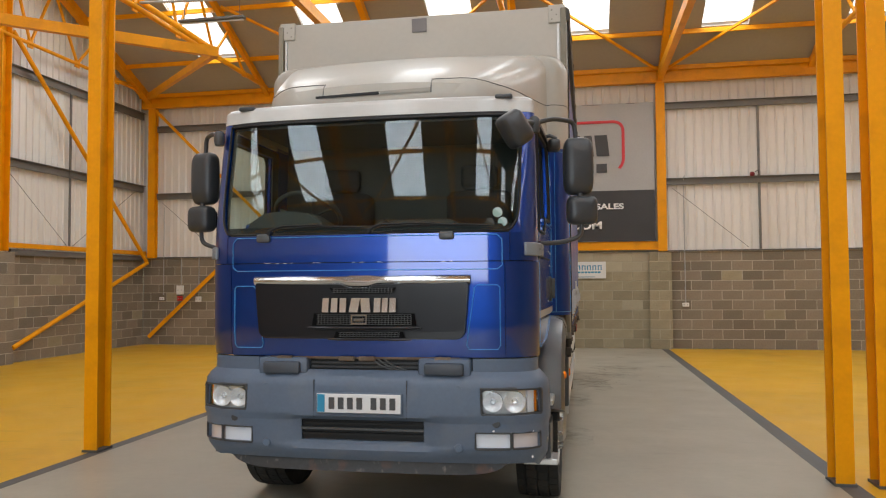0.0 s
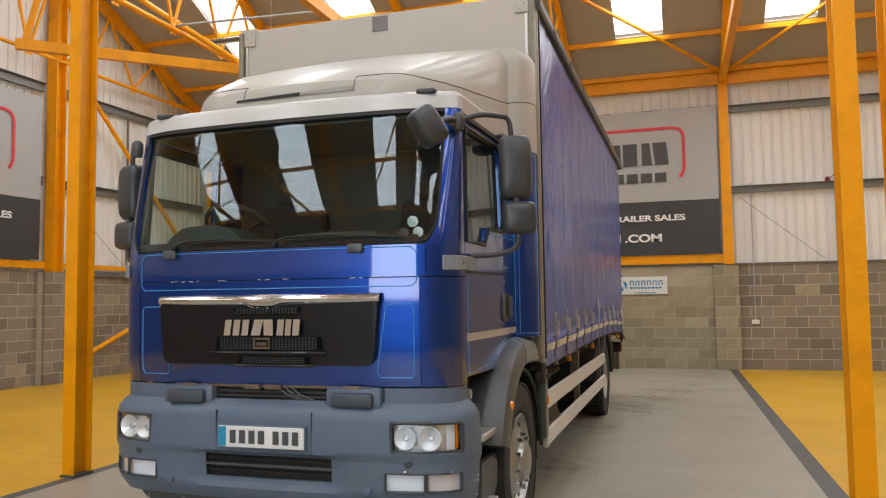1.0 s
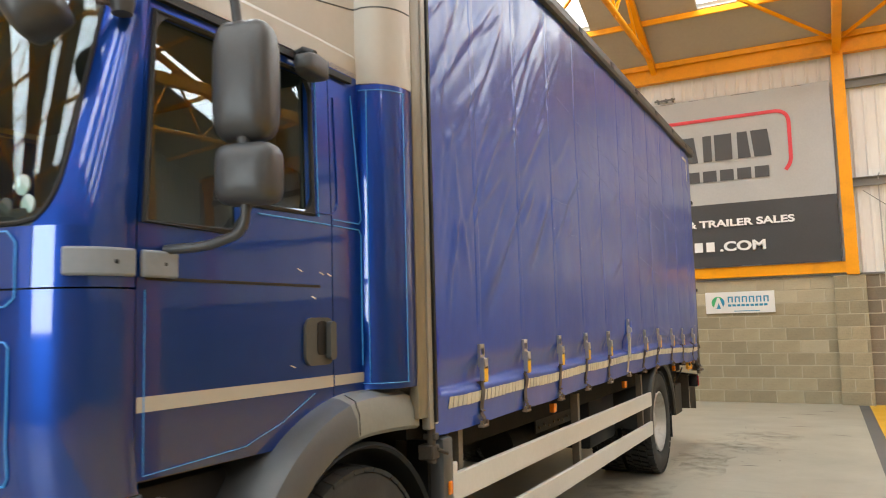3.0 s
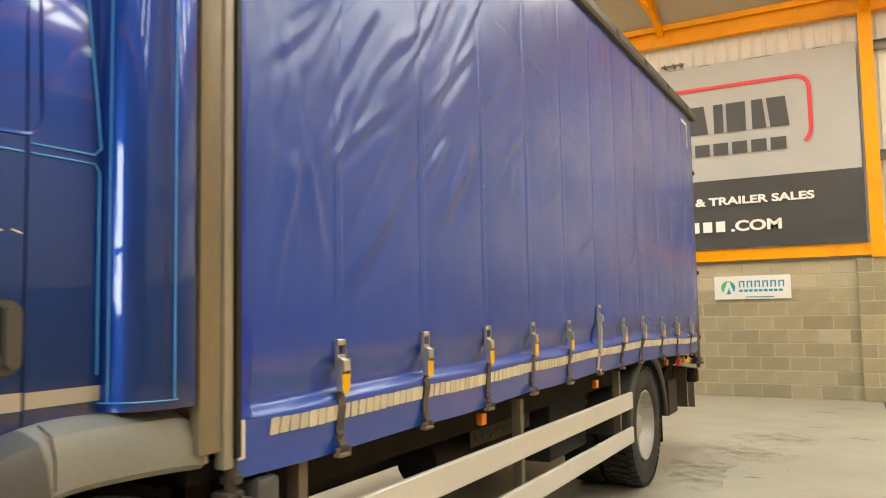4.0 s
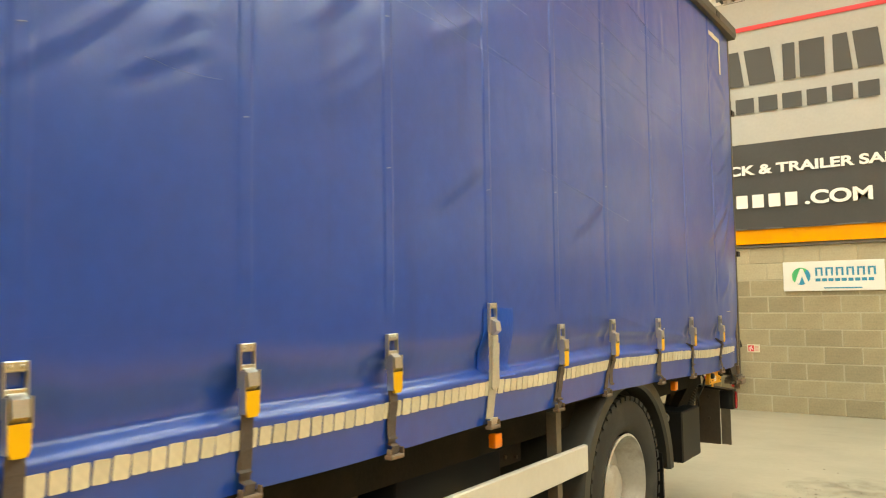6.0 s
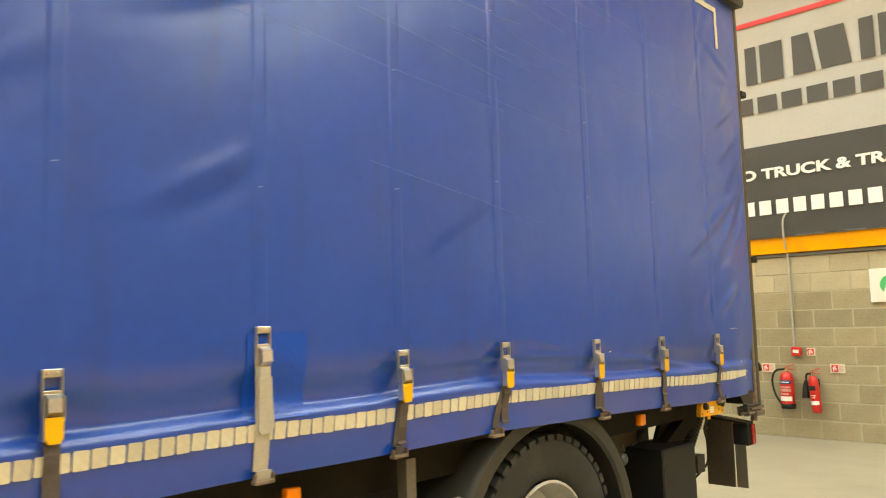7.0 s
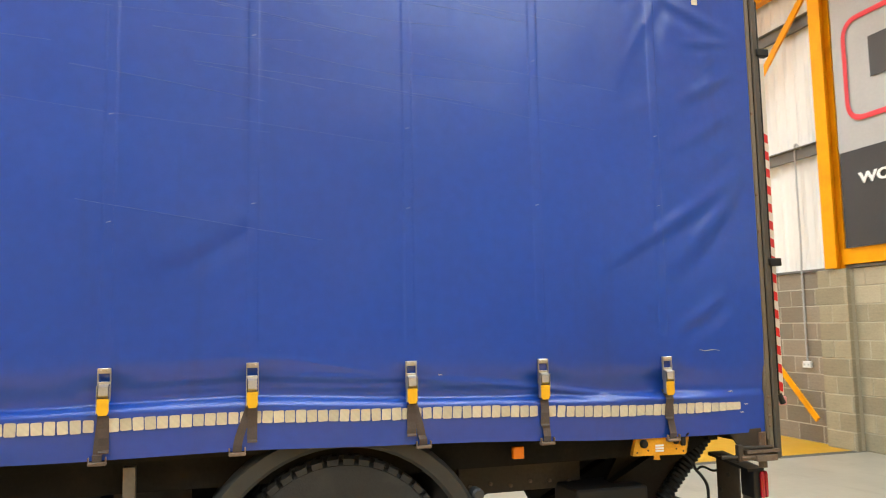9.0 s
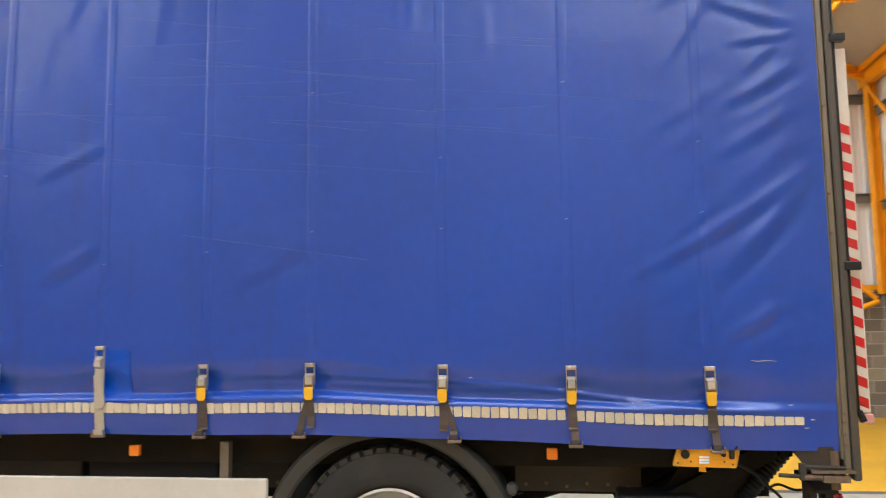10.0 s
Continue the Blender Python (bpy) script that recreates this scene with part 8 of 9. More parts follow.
for side in (1, -1):
    bm = bmesh.new()
    tube(bm, ((side * 1.205, 1.80, 0.97), (side * 1.205, 1.80, 1.2)), 0.02, 10)
    box(bm, *sorted((side * 1.15, side * 1.225)), 1.77, 1.84, 0.985, 1.05, 0.006)
    box(bm, *sorted((side * 1.17, side * 1.232)), 1.785, 1.825, 1.07, 1.10, 0.004)
    tube(bm, ((side * 1.225, 1.815, 1.03), (side * 1.23, 1.90, 1.0)), 0.009, 8)
    part("curtain_tensioner", bm, M["rust_dark"], lorry, "grimy curtain tensioner under the front post", smooth=40)
    bm = bmesh.new()
    box(bm, *sorted((side * 1.200, side * 1.218)), 1.815, 1.85, 1.135, 1.255, 0.006, 2)
    part("hem_block", bm, M["panel_white"], lorry, "off-white plastic block under the curtain hem", smooth=40)

# ---- curtain ----
STRAP_Y = (2.331, 2.936, 3.555, 4.15, 4.759, 5.387, 5.985, 6.575, 7.278, 7.93, 8.603)
STRAP_Z = (1.473, 1.479, 1.487, 1.490, 1.488, 1.581, 1.478, 1.482, 1.468, 1.458, 1.450)
CUR0, CUR1, CUR_TOP = 1.815, 9.205, TOP - 0.085


def smooth(a, b, x):
    t = min(1, max(0, (x - a) / (b - a)))
    return t * t * (3 - 2 * t)


def make_folds(seed, count, ys, zs, angle, length, width, height):
    """Drag folds: start, direction, length, half width and height of each."""
    r = random.Random(seed)
    out = []
    for _ in range(count):
        a = radians(r.uniform(*angle))
        out.append((r.uniform(*ys), r.uniform(*zs), math.cos(a), math.sin(a), r.uniform(*length), r.uniform(*width), r.uniform(*height), r.uniform(-0.25, 0.25)))
    return out


def fold_between(y0, z0, y1, z1, w, h, bend=0.1):
    l = math.hypot(y1 - y0, z1 - z0)
    return (y0, z0, (y1 - y0) / l, (z1 - z0) / l, l, w, h, bend)


FOLDS = (make_folds(5, 15, (2.1, 4.0), (3.1, 3.72), (221, 243), (0.6, 1.3), (0.014, 0.027), (0.005, 0.009))
         + make_folds(25, 9, (1.85, 2.3), (2.3, 3.7), (246, 266), (0.5, 1.0), (0.012, 0.022), (0.004, 0.008))
         + make_folds(8, 15, (2.3, 4.05), (2.4, 3.4), (215, 238), (0.45, 1.0), (0.015, 0.030), (0.005, 0.008))
         + make_folds(6, 9, (4.6, 7.6), (3.4, 3.75), (245, 275), (0.25, 0.6), (0.015, 0.035), (0.003, 0.007))
         + make_folds(12, 5, (1.9, 2.15), (2.1, 2.8), (250, 285), (0.3, 0.7), (0.015, 0.03), (0.006, 0.012))
         + make_folds(14, 6, (8.5, 9.1), (3.3, 3.7), (200, 240), (0.3, 0.7), (0.018, 0.032), (0.003, 0.006))
         + make_folds(15, 6, (8.6, 9.1), (1.6, 3.1), (205, 230), (0.25, 0.5), (0.02, 0.035), (0.002, 0.004))
         + [fold_between(9.13, 2.43, 8.2, 1.88, 0.032, 0.008), fold_between(9.13, 2.40, 8.62, 1.86, 0.036, 0.011), fold_between(9.1, 2.28, 8.62, 1.8, 0.025, 0.006),
            fold_between(9.1, 2.97, 8.70, 2.76, 0.028, 0.007), fold_between(9.1, 2.76, 8.62, 2.48, 0.03, 0.005), fold_between(8.97, 1.76, 8.68, 1.58, 0.03, 0.010), fold_between(9.1, 3.18, 8.6, 3.38, 0.026, 0.007), fold_between(9.1, 3.14, 8.75, 3.1, 0.02, 0.006),
            fold_between(6.55, 2.14, 6.08, 1.87, 0.04, 0.012), fold_between(6.45, 2.14, 6.2, 2.0, 0.025, 0.007), fold_between(4.78, 2.42, 4.25, 2.08, 0.045, 0.007),
            fold_between(4.65, 2.42, 4.4, 2.25, 0.025, 0.006), fold_between(5.36, 2.15, 4.92, 1.92, 0.04, 0.013), fold_between(5.42, 2.75, 4.87, 2.51, 0.035, 0.009), fold_between(3.95, 2.35, 3.85, 2.2, 0.03, 0.008),
            fold_between(4.2, 2.66, 3.74, 2.34, 0.030, 0.014), fold_between(3.45, 2.39, 3.02, 1.90, 0.045, 0.015), fold_between(4.0, 2.26, 3.75, 2.12, 0.016, 0.007),
            fold_between(2.70, 2.03, 2.34, 1.65, 0.05, 0.011), fold_between(4.80, 2.79, 4.32, 2.39, 0.026, 0.006), fold_between(3.2, 2.38, 2.95, 2.12, 0.022, 0.008)])


def fold_relief(y, z):
    d = 0.0
    calm = 1 - 0.5 * smooth(3.4, 4.2, y) * smooth(7.4, 6.4, y)
    for fy, fz, c, s, length, w, h, bend in FOLDS:
        dy, dz = y - fy, z - fz
        a = dy * c + dz * s
        if a < -0.1 or a > length + 0.1:
            continue
        t = a / length
        q = (-dy * s + dz * c) - bend * length * t * (1 - t)
        if abs(q) > 4 * w:
            continue
        ends = smooth(-0.1, 0.25, t) * smooth(1.08, 0.45, t)
        d += h * ends * calm * (math.exp(-(q / w) ** 2) - 0.75 * math.exp(-((q - 1.7 * w) / (w * 1.2)) ** 2))
    return d


def curtain_bottom(y):
    return 1.075 + 0.03 * smooth(1.8, 5.5, y) - 0.065 * smooth(6.5, 9.1, y) + 0.003 * math.sin(y * 5.1)


def curtain_bulge(y, z):
    """How far the cloth stands off its flat plane."""
    d = 0.004 * noise.noise((y * 0.7, z * 0.6, 0.3))
    near = min(abs(y - s) for s in STRAP_Y)
    i = min(range(11), key=lambda k: abs(y - STRAP_Y[k]))
    # welded seams and the hollow between them
    d += 0.0034 * smooth(0.030, 0.014, near) * smooth(1.5, 1.62, z) + (0.0022 * noise.noise((y * 5.5, z * 4.0, 2.2)) + 0.0010 * noise.noise((y * 12, z * 9, 4.2))) * smooth(1.45, 1.6, z)
    d -= 0.0035 * math.exp(-((near) / 0.07) ** 2)
    d += fold_relief(y, z)
    # vertical gathers under the rail
    d += 0.005 * smooth(3.0, 3.65, z) * noise.noise((y * 4.5, z * 0.8, 7.7))
    d += 0.003 * noise.noise((y * 1.6 + z * 0.9, z * 1.5, 5.0)) * smooth(1.5, 2.0, z)
    # skirt: a hollow below the hem weld, a ledge over the tensioned edge, and creases that run down to the rear corner
    flat = 1 - 0.75 * smooth(8.45, 9.05, y)
    ledge = curtain_bottom(y) + 0.190 + 0.005 * math.sin(y * 2.3) - 0.005 * noise.noise((y * 1.7, 3.1, 0.2))
    hollow = ledge + 0.034 + 0.005 * math.sin(y * 3.1)
    d -= flat * (0.030 + 0.006 * smooth(0.25, 0.0, near)) * math.exp(-((z - hollow) / (0.080 if z > hollow else 0.021)) ** 2)
    d -= flat * 0.014 * math.exp(-((near - 0.05) / 0.055) ** 2) * math.exp(-((z - ledge - 0.10) / 0.038) ** 2)
    out = smooth(ledge + 0.024, ledge - 0.010, z)
    d += out * flat * (0.007 + 0.003 * smooth(0.0, 0.25, near) + 0.003 * noise.noise((y * 2.3, 0.4, 1.2)) - 0.022 * max(0.0, ledge - z) / 0.19)
    slack = smooth(5.7, 7.3, y) * (0.75 + 0.25 * smooth(0.0, 0.2, near))
    for rise, start, end, h in ((0.120, 6.9, 9.0, 0.008), (0.205, 6.5, 8.2, 0.003), (0.075, 7.4, 9.05, 0.006)):
        crease = curtain_bottom(y) + 0.188 + rise * (1 - smooth(start, end, y)) - 0.004 * math.sin(y * 4.6)
        d += slack * h * math.exp(-((z - crease) / 0.015) ** 2) * smooth(9.1, 8.6, y)
    d += 0.004 * smooth(1.2, 1.08, z) * math.sin(y * 4.1 + 0.6)
    d -= 0.02 * smooth(1.35, 1.05, z) * smooth(2.3, 1.8, y)
    return d


def curtain_x(y, z):
    return 1.212 + curtain_bulge(y, z) - (0.018 + 0.020 * smooth(1.6, 1.1, z)) * smooth(8.85, 9.205, y)


for side in (1, -1):
    bm = bmesh.new()
    nz = 180 if side > 0 else 20
    ys = sorted({round(CUR0 + (CUR1 - CUR0) * i / 320, 4) for i in range(321)} | {round(s + q, 4) for s in STRAP_Y for q in (-0.03, -0.025, -0.019, -0.015, 0.0, 0.015, 0.019, 0.025, 0.03)}) if side > 0 else list(np.linspace(CUR0, CUR1, 61))
    ny = len(ys) - 1
    grid = []
    for i in range(ny + 1):
        y = ys[i]
        zb = curtain_bottom(y)
        col = []
        for j in range(nz + 1):
            z = zb + (1.6 - zb) * j / (nz * 0.4) if j < nz * 0.4 else 1.6 + (CUR_TOP - 1.6) * (j - nz * 0.4) / (nz * 0.6)
            col.append(bm.verts.new(((curtain_x(y, z) if side > 0 else 1.214) * side, y, z)))
        grid.append(col)
    for i in range(ny):
        for j in range(nz):
            bm.faces.new((grid[i][j], grid[i + 1][j], grid[i + 1][j + 1], grid[i][j + 1]))
    curtain = part("curtain", bm, M["pvc"], lorry, "blue vinyl side curtain with drag folds, buckled down", smooth=60)
    if curtain.data.polygons[0].normal.x * side < 0:
        curtain.data.flip_normals()
    mod = curtain.modifiers.new("thickness", "SOLIDIFY")
    mod.thickness, mod.offset = 0.004, -1
    if side > 0:
        near_curtain = curtain
# bright blue front hem, hem line, stitches, repair patch, corner mark
bm = bmesh.new()
prev = None
for k in range(40):
    z = 1.26 + (CUR_TOP - 1.26) * k / 39
    w = 0.034 + 0.012 * noise.noise((z * 3.5, 1, 1)) + 0.03 * smooth(1.62, 1.5, z)
    x = curtain_x(CUR0 + 0.02, z) + 0.004
    ring = [bm.verts.new(p) for p in ((1.210, CUR0 - 0.015, z), (x + 0.006, CUR0 - 0.008, z), (x + 0.004, CUR0 + w, z))]
    if prev:
        for i in range(2):
            bm.faces.new((prev[i], prev[i + 1], ring[i + 1], ring[i]))
    prev = ring
part("front_hem", bm, M["pvc_bright"], near_curtain, "bright blue folded front hem of the curtain", smooth=60)
bm = bmesh.new()
tube(bm, [(curtain_x(y, 1.53) - 0.0001, y, 1.53) for y in np.linspace(CUR0 + 0.05, CUR1 - 0.02, 320)], 0.001, 4)
part("hem_weld", bm, M["pvc"], near_curtain)
for y in STRAP_Y[1:]:
    bm = bmesh.new()
    tube(bm, [(curtain_x(y + 0.017, z) - 0.0005, y + 0.017, z) for z in np.linspace(1.6, CUR_TOP - 0.02, 60)], 0.0012, 4)
    part("seam_weld", bm, M["pvc"], near_curtain)
    for z in (2.13 + 0.1 * math.sin(y * 9), 2.75 + 0.2 * math.sin(y * 5)):
        bm = bmesh.new()
        tube(bm, [(curtain_x(y + d, z) + 0.001, y + d, z + 0.003 * math.sin(d * 90)) for d in (-0.009, 0, 0.009)], 0.0014, 4)
        part("stitch", bm, M["pvc_scuff"], near_curtain)


def on_curtain(name, y0, y1, z0, z1, material, off=0.004, n=6, label="", parent=None):
    """A small flat thing that follows the cloth."""
    bm = bmesh.new()
    rows = [[bm.verts.new((curtain_x(y, z) + off, y, z)) for z in np.linspace(z0, z1, n)] for y in np.linspace(y0, y1, n)]
    for i in range(n - 1):
        for j in range(n - 1):
            bm.faces.new((rows[i][j], rows[i + 1][j], rows[i + 1][j + 1], rows[i][j + 1]))
    ob = part(name, bm, material, parent or near_curtain, label, smooth=60)
    mod = ob.modifiers.new("thickness", "SOLIDIFY")
    mod.thickness, mod.offset = 0.002, 0
    return ob


on_curtain("repair_patch", 5.335, 5.56, 1.285, 1.56, M["patch"], 0.004, 8, "darker blue repair tape patch")
on_curtain("corner_mark", 8.86, 8.895, 3.32, 3.60, M["reflect"], 0.004, 6, "pale corner marking tape")
on_curtain("corner_mark", 8.60, 8.86, 3.565, 3.60, M["reflect"], 0.004, 6, "pale corner marking tape")
for y, z, l in ((8.86, 1.475, 0.06), (8.98, 1.26, 0.015), (9.08, 1.19, 0.012), (7.42, 1.40, 0.01), (9.05, 1.15, 0.012)):
    bm = bmesh.new()
    tube(bm, [(curtain_x(y + l * t, z) + 0.003, y + l * t, z + 0.004 * math.sin(t * 5)) for t in (-1, -0.5, 0, 0.5, 1)], [0.001, 0.002, 0.0026, 0.0015, 0.001], 4)
    part("scuff", bm, M["reflect"], near_curtain)


rs = random.Random(17)
for k in range(34):
    y0, z0, l = rs.uniform(3.4, 7.4), rs.gauss(2.85, 0.28), rs.uniform(0.2, 1.3)
    slope, sag = rs.uniform(-0.20, -0.05), rs.uniform(-0.03, 0.05)
    y0, z0 = min(y0, 8.9 - l), min(3.45, z0)
    bm = bmesh.new()
    tube(bm, [(curtain_x(y0 + l * t, z0 + slope * l * t + sag * t * t) + 0.0002, y0 + l * t, z0 + slope * l * t + sag * t * t) for t in np.linspace(0, 1, 24)], rs.uniform(0.0005, 0.001), 5)
    part("scratch", bm, M["pvc_scratch"], near_curtain)


def dash_height(y):
    return curtain_bottom(y) + 0.142


# reflector pieces along the skirt, one mesh shared
bm = bmesh.new()
prism(bm, round_rect(-0.0212, 0.0212, -0.027, 0.027, 0.0055, 3), 0.003, lambda u, v, w: (w, u, v))
dash_mesh = mesh_of("reflector", bm, M["reflect"])
y = 1.985
while y < 9.02:
    z = dash_height(y)
    if min(abs(y - s) for s in STRAP_Y) > 0.012:
        dz = (curtain_x(y, z + 0.02) - curtain_x(y, z - 0.02)) / 0.04
        tail = max(0.6, 1 - max(0, y - 8.75))
        piece("reflector", dash_mesh, near_curtain, pose(curtain_x(y, z) + 0.002, y, z, random.uniform(-3, 3), math.degrees(math.atan(dz)) * 1.0, 0) @ Matrix.Diagonal((1, random.uniform(0.94, 1.04), random.uniform(0.92, 1.04) * tail, 1)))
    y += 0.0475


HOOK_SHIFT = {5.985: -0.022, 6.575: -0.062, 7.278: 0.055, 7.93: 0.012, 8.603: 0.02}   # how far each hook sits from its buckle


def strap(y, z, odd):
    """An over-centre buckle with its webbing; local origin at the top of the buckle."""
    s = new("curtain_strap")
    s.parent = lorry
    zb = curtain_bottom(y)
    x = max(curtain_x(y, q) for q in (z - 0.05, z - 0.12, z - 0.16, z - 0.195)) + 0.004
    bottom = zb - 0.005
    # webbing
    bm = bmesh.new()
    path = [(x + 0.006, z - 0.06), (x + 0.008, z - 0.19), *((curtain_x(y, q) + 0.006, q) for q in (1.285, 1.262, 1.24, 1.21, 1.17, 1.13)), (1.221, bottom + 0.03), (1.214, bottom)]
    prev = None
    lean = HOOK_SHIFT.get(y, 0.010)
    shift = [lean * smooth(z - 0.12, bottom, q) for _, q in path] if not odd else [0.0] * 10
    path = [(max(px, curtain_x(y + dy, max(pz, bottom + 0.02)) + 0.005) if pz > bottom + 0.02 else px, pz) for (px, pz), dy in zip(path, shift)]
    hw = 0.027 if odd else 0.0185
    for (px, pz), dy in zip(path, shift):
        ring = [bm.verts.new((px + a, y + b + dy, pz)) for a, b in ((-0.0015, -hw), (0.002, -hw), (0.002, hw), (-0.0015, hw))]
        if prev:
            for i in range(4):
                j = (i + 1) % 4
                bm.faces.new((prev[i], prev[j], ring[j], ring[i]))
        else:
            bm.faces.new(ring)
        prev = ring
    bm.faces.new(prev[::-1])
    part("webbing", bm, M["webbing_pale" if odd else "webbing"], s, "pale slack webbing" if odd else "")
    bm = bmesh.new()
    if not odd:
        # loose end hanging straight, with a curl at its foot
        prev = None
        for q in (z - 0.188, 1.262, 1.24, 1.20, 1.17, 1.15, 1.143, 1.138):
            px = max(curtain_x(y, q) + 0.009, x + 0.010 if q > 1.25 else 0) + (0.010 if q < 1.145 else 0.003 * math.sin(q * 60 + y * 7))
            q += 0.012 * math.sin(y * 23)
            ring = [bm.verts.new((px + a, y + b, q)) for a, b in ((-0.0012, -0.02), (0.0012, -0.02), (0.0012, 0.022), (-0.0012, 0.022))]
            if prev:
                for i in range(4):
                    j = (i + 1) % 4
                    bm.faces.new((prev[i], prev[j], ring[j], ring[i]))
            else:
                bm.faces.new(ring)
            prev = ring
        bm.faces.new(prev[::-1])
        part("loose_tail", bm, M["webbing"], s, "frayed loose end of the grey webbing")
    bm = bmesh.new()
    hy = y + (0.0 if odd else lean)
    box(bm, 1.199, 1.230, hy - 0.034, hy + 0.036, bottom - 0.012, bottom + 0.002, 0.003)
    for dy in (-0.034, 0.031):
        box(bm, 1.210, 1.228, hy + dy, hy + dy + 0.005, bottom + 0.001, bottom + 0.022, 0.001)
    part("strap_hook", bm, M["rust"], s)
    # buckle frame
    bm = bmesh.new()
    for dy in (-0.026, 0.022):
        box(bm, x, x + 0.016, y + dy, y + dy + 0.004, z - 0.115, z, 0.0015)
    box(bm, x, x + 0.014, y - 0.022, y + 0.022, z - 0.022, z, 0.002)
    box(bm, x, x + 0.014, y - 0.022, y + 0.022, z - 0.068, z - 0.055, 0.002)
    frame_ob = part("buckle_frame", bm, M["buckle"], s, "zinc buckle frame")
    for dy in (-0.012, 0.012):
        bm = bmesh.new()
        lathe(bm, ((0, 0.003), (0.004, 0.002), (0.005, 0)), (x + 0.0145, y + dy, z - 0.011), 8, "x")
        part("rivet", bm, M["buckle"], frame_ob)
    bm = bmesh.new()
    prism(bm, [(x + 0.008, z - 0.06), (x + 0.034, z - 0.075), (x + 0.038, z - 0.11), (x + 0.018, z - 0.125), (x + 0.006, z - 0.11)], 0.036, lambda u, v, w: (u, y - 0.018 + w, v))
    part("buckle_lever", bm, M["buckle"], s, "curved zinc buckle lever", smooth=40)
    if not odd:
        bm = bmesh.new()
        box(bm, x + 0.010, x + 0.024, y - 0.018, y + 0.016, z - 0.183, z - 0.125, 0.003)
        part("buckle_lever", bm, M["buckle"], s)
        bm = bmesh.new()
        prism(bm, [(y - 0.023, z - 0.123), (y - 0.023, z - 0.176), (y - 0.015, z - 0.190), (y + 0.014, z - 0.190), (y + 0.022, z - 0.176), (y + 0.022, z - 0.123)], 0.010, lambda u, v, w: (x + 0.0242 + w, u, v))
        for dy in (-0.0265, 0.0225):
            side_bm = bmesh.new()
            box(side_bm, x + 0.008, x + 0.0345, y + dy, y + dy + 0.003, z - 0.182 if dy < 0 else z - 0.135, z - 0.07, 0.001)
            part("lever_flange", side_bm, M["buckle"], s)
        part("yellow_grip", bm, M["yellow_plastic"], s, "yellow plastic lever grip", smooth=40)
    else:
        bm = bmesh.new()
        box(bm, x + 0.004, x + 0.024, y - 0.02, y + 0.02, z - 0.17, z - 0.125, 0.003)
        part("buckle_lever", bm, M["webbing_pale"], s)
        # doubled end of the webbing, spreading towards its foot
        tail_bm = bmesh.new()
        prism(tail_bm, [(y - 0.024, z - 0.158), (y + 0.022, z - 0.158), (y + 0.027, z - 0.23), (y + 0.037, z - 0.312), (y + 0.030, z - 0.333), (y - 0.012, z - 0.338), (y - 0.021, z - 0.325), (y - 0.020, z - 0.23)], 0.009, lambda u, v, w: (x + 0.012 + w + 0.006 * math.sin((z - v) * 14), u, v))
        part("loose_tail", tail_bm, M["webbing_pale"], s)


for i, (y, z) in enumerate(zip(STRAP_Y, STRAP_Z)):
    strap(y, z, i == 5)


# ---- dirt on the floor beside the rear wheels ----
def stain(x, y, rx, ry, seed):
    r = random.Random(seed)
    bm = bmesh.new()
    phases = [(n, r.uniform(0, math.tau), r.uniform(0.05, 0.16)) for n in (2, 3, 5, 8)]
    ring = []
    for k in range(40):
        a = k * math.tau / 40
        f = 1 + sum(h * math.sin(n * a + p) for n, p, h in phases)
        ring.append(bm.verts.new((rx * f * math.cos(a), ry * f * math.sin(a), 0)))
    bm.faces.new(ring)
    ob = part("floor_stain", bm, M["stain"])
    ob.location = (x, y, 0.003)
    return tagged(ob, "faint brown dirt stain on the grey floor", "stain", kind="structure")


stain(1.6, 8.9, 0.6, 0.85, 3), stain(1.9, 9.9, 0.45, 0.5, 13), stain(1.45, 7.4, 0.25, 0.8, 14), stain(1.35, 8.0, 0.3, 0.6, 4), stain(1.0, 6.0, 0.45, 1.4, 6), stain(0.9, 3.6, 0.5, 1.2, 7)
rd = random.Random(12)
bm = bmesh.new()
for k in range(60):
    x, y = rd.gauss(1.6, 0.25), rd.gauss(8.9, 0.7)
    if x < 1.25:
        continue
    s, a = rd.uniform(0.004, 0.014), rd.uniform(0, math.tau)
    vs = [bm.verts.new((x + s * rd.uniform(0.5, 1) * math.cos(a + q), y + s * rd.uniform(0.5, 1) * math.sin(a + q), 0.002 + 0.003 * (q == 0))) for q in (0, 1.6, 3.1, 4.7)]
    tip = bm.verts.new((x, y, 0.007))
    for p, q in zip(vs, vs[1:] + vs[:1]):
        bm.faces.new((p, q, tip))
tagged(part("grit", bm, M["plate_dark"]), "scattered brown grit on the floor behind the wheel", "grit", kind="stuff")
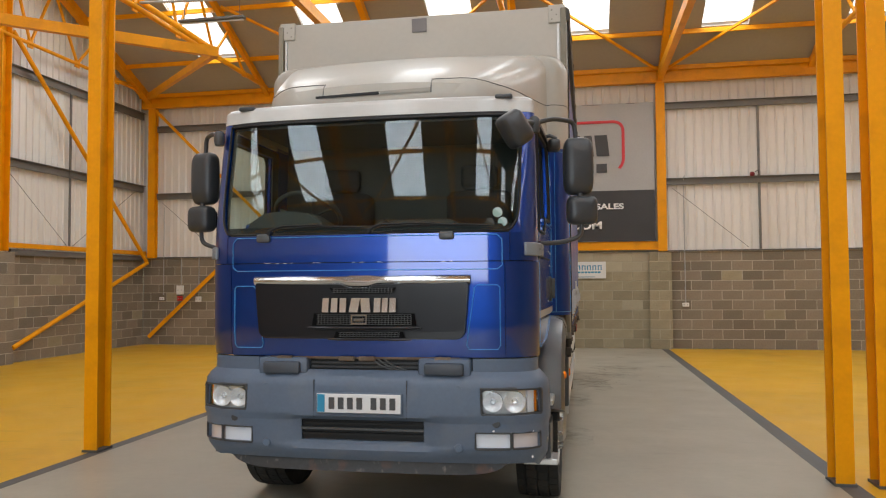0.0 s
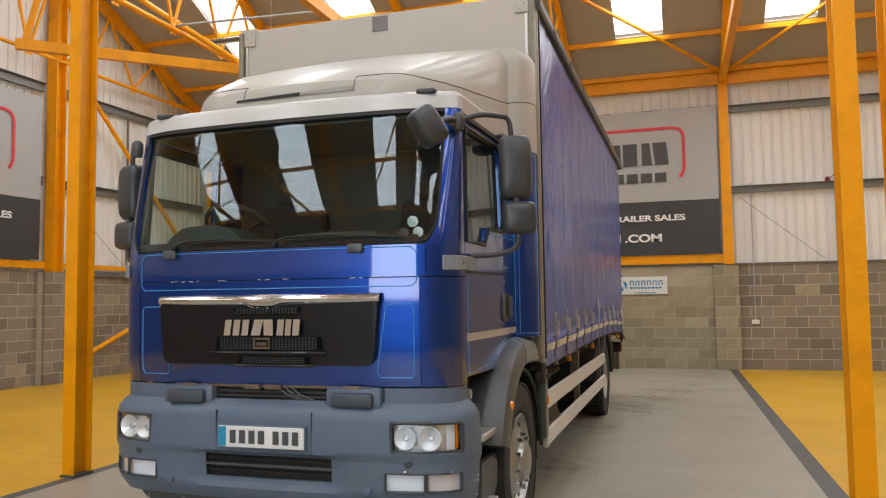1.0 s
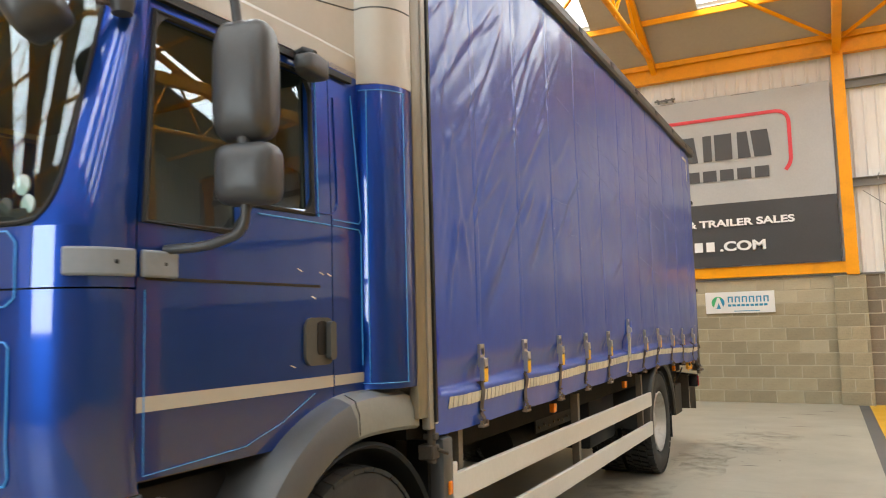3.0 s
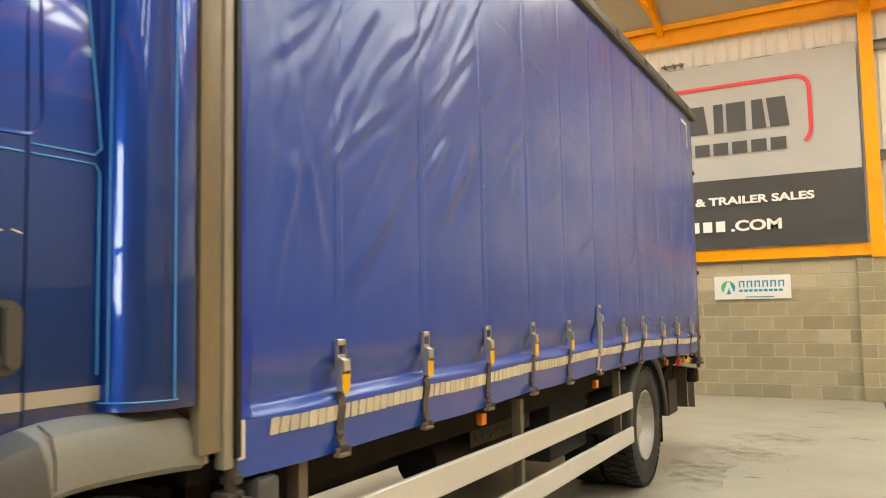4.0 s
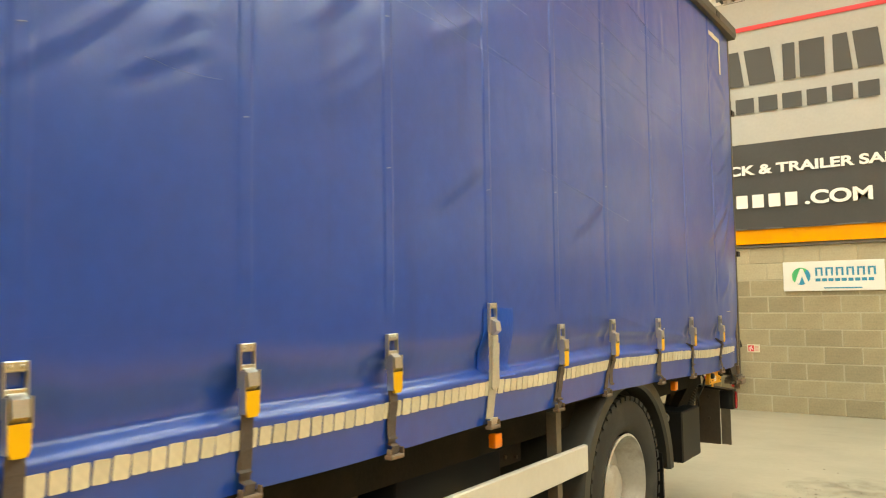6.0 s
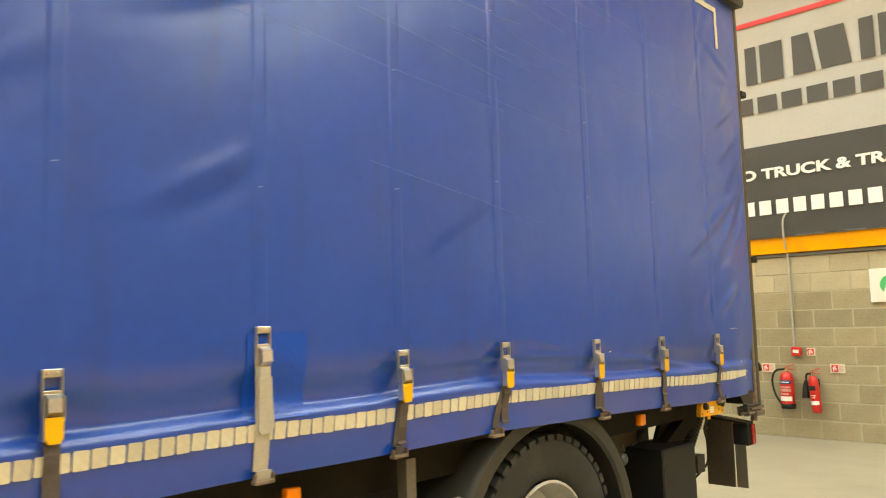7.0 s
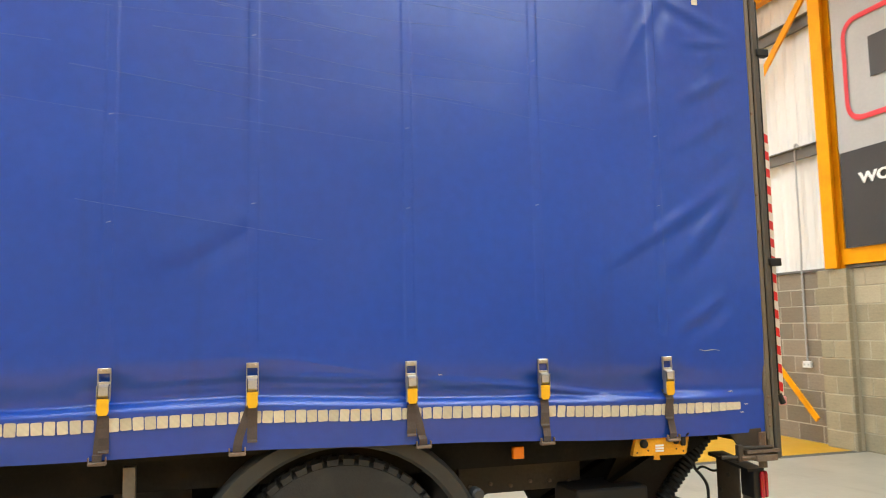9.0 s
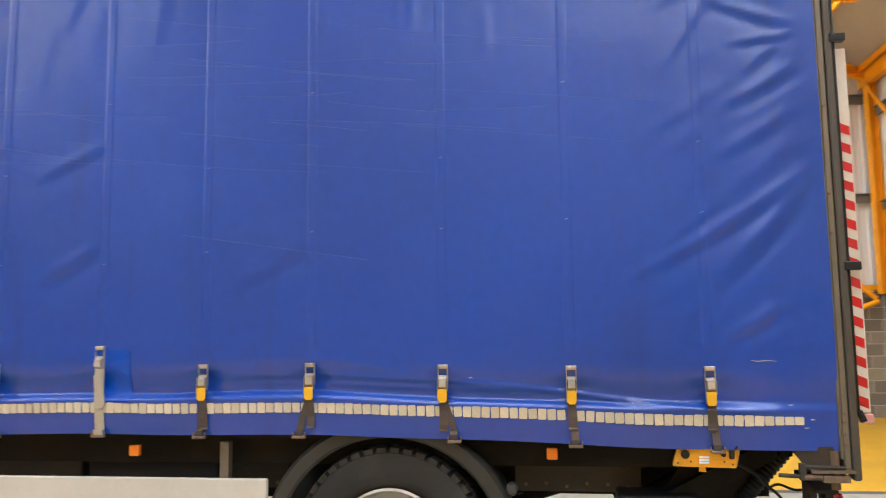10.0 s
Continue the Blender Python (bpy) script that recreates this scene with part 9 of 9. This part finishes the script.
for x, y, l, a in ((2.25, 10.9, 0.35, 0.1), (2.75, 10.2, 0.28, -0.15), (2.3, 12.4, 0.4, 0.05), (1.9, 7.6, 0.2, 0.3), (2.6, 12.9, 0.3, 0.0), (2.0, 11.9, 0.25, -0.1)):
    bm = bmesh.new()
    tube(bm, [(x + l * (t - 0.5), y + a * l * t + 0.02 * math.sin(5 * t), 0.001) for t in np.linspace(0, 1, 8)], [0.001 + 0.011 * math.sin(math.pi * t) for t in np.linspace(0, 1, 8)], 5)
    ob = tagged(part("scuff_mark", bm, M["stripe"]), "dark rubber scuff mark on the floor", "scuff", "floor scuffs", "structure")
    ob.scale.z = 0.12
    ob.location.z = 0.0015


# ---- block walls ----
wall_bay("wall_north_west", "x", WALL_X, -3.66, WALL_Y, 1, False, 11)
wall_bay("wall_north", "x", -3.66, 2.84, WALL_Y, 1, True, 12)
wall_bay("wall_north_east", "x", 2.84, 9.3, WALL_Y, 1, False, 13)
wall_bay("wall_north_far", "x", 9.3, EAST_X, WALL_Y, 1, False, 14)
wall_bay("wall_west", "y", 8.4, WALL_Y, WALL_X, -1, False, 15)
wall_bay("wall_west_near", "y", 2.2, 8.4, WALL_X, -1, False, 16)
bm = bmesh.new()
box(bm, WALL_X - 0.25, WALL_X - 0.004, SOUTH_Y, 2.2, 0, BLOCK_TOP)
tagged(part("wall_west_south", bm, M["block"]), "brown-grey block wall", "wall", kind="structure")


def pier(name, x0, x1, y0, y1, place, length, pale):
    """A shallow block pier against the wall."""
    bm = bmesh.new()
    if x1 - x0 > y1 - y0:
        box(bm, x0 + 0.005, x1 - 0.005, y0, y1, 0, BLOCK_TOP - 0.003)
    else:
        box(bm, x0, x1, y0 + 0.005, y1 - 0.005, 0, BLOCK_TOP - 0.003)
    p = tagged(part(name, bm, M["mortar_pale" if pale else "mortar"]), "concrete block pier under a steel column", "pier", kind="structure")
    lay_blocks(p, length, place, lambda c, u, r: M["block_pale"] if pale else M["block"], rng=random.Random(21))


pier("pier_north_east", 2.79, 3.295, WALL_Y - 0.116, WALL_Y + 0.002, pose(2.79, WALL_Y - 0.12, 0), 0.505, True)
pier("pier_north_west", -3.66, -3.17, WALL_Y - 0.116, WALL_Y + 0.002, pose(-3.66, WALL_Y - 0.12, 0), 0.49, True)
pier("pier_west", WALL_X - 0.002, WALL_X + 0.196, 8.5, 9.15, pose(WALL_X + 0.2, 8.5, 0, 0, 0, 90), 0.65, False)
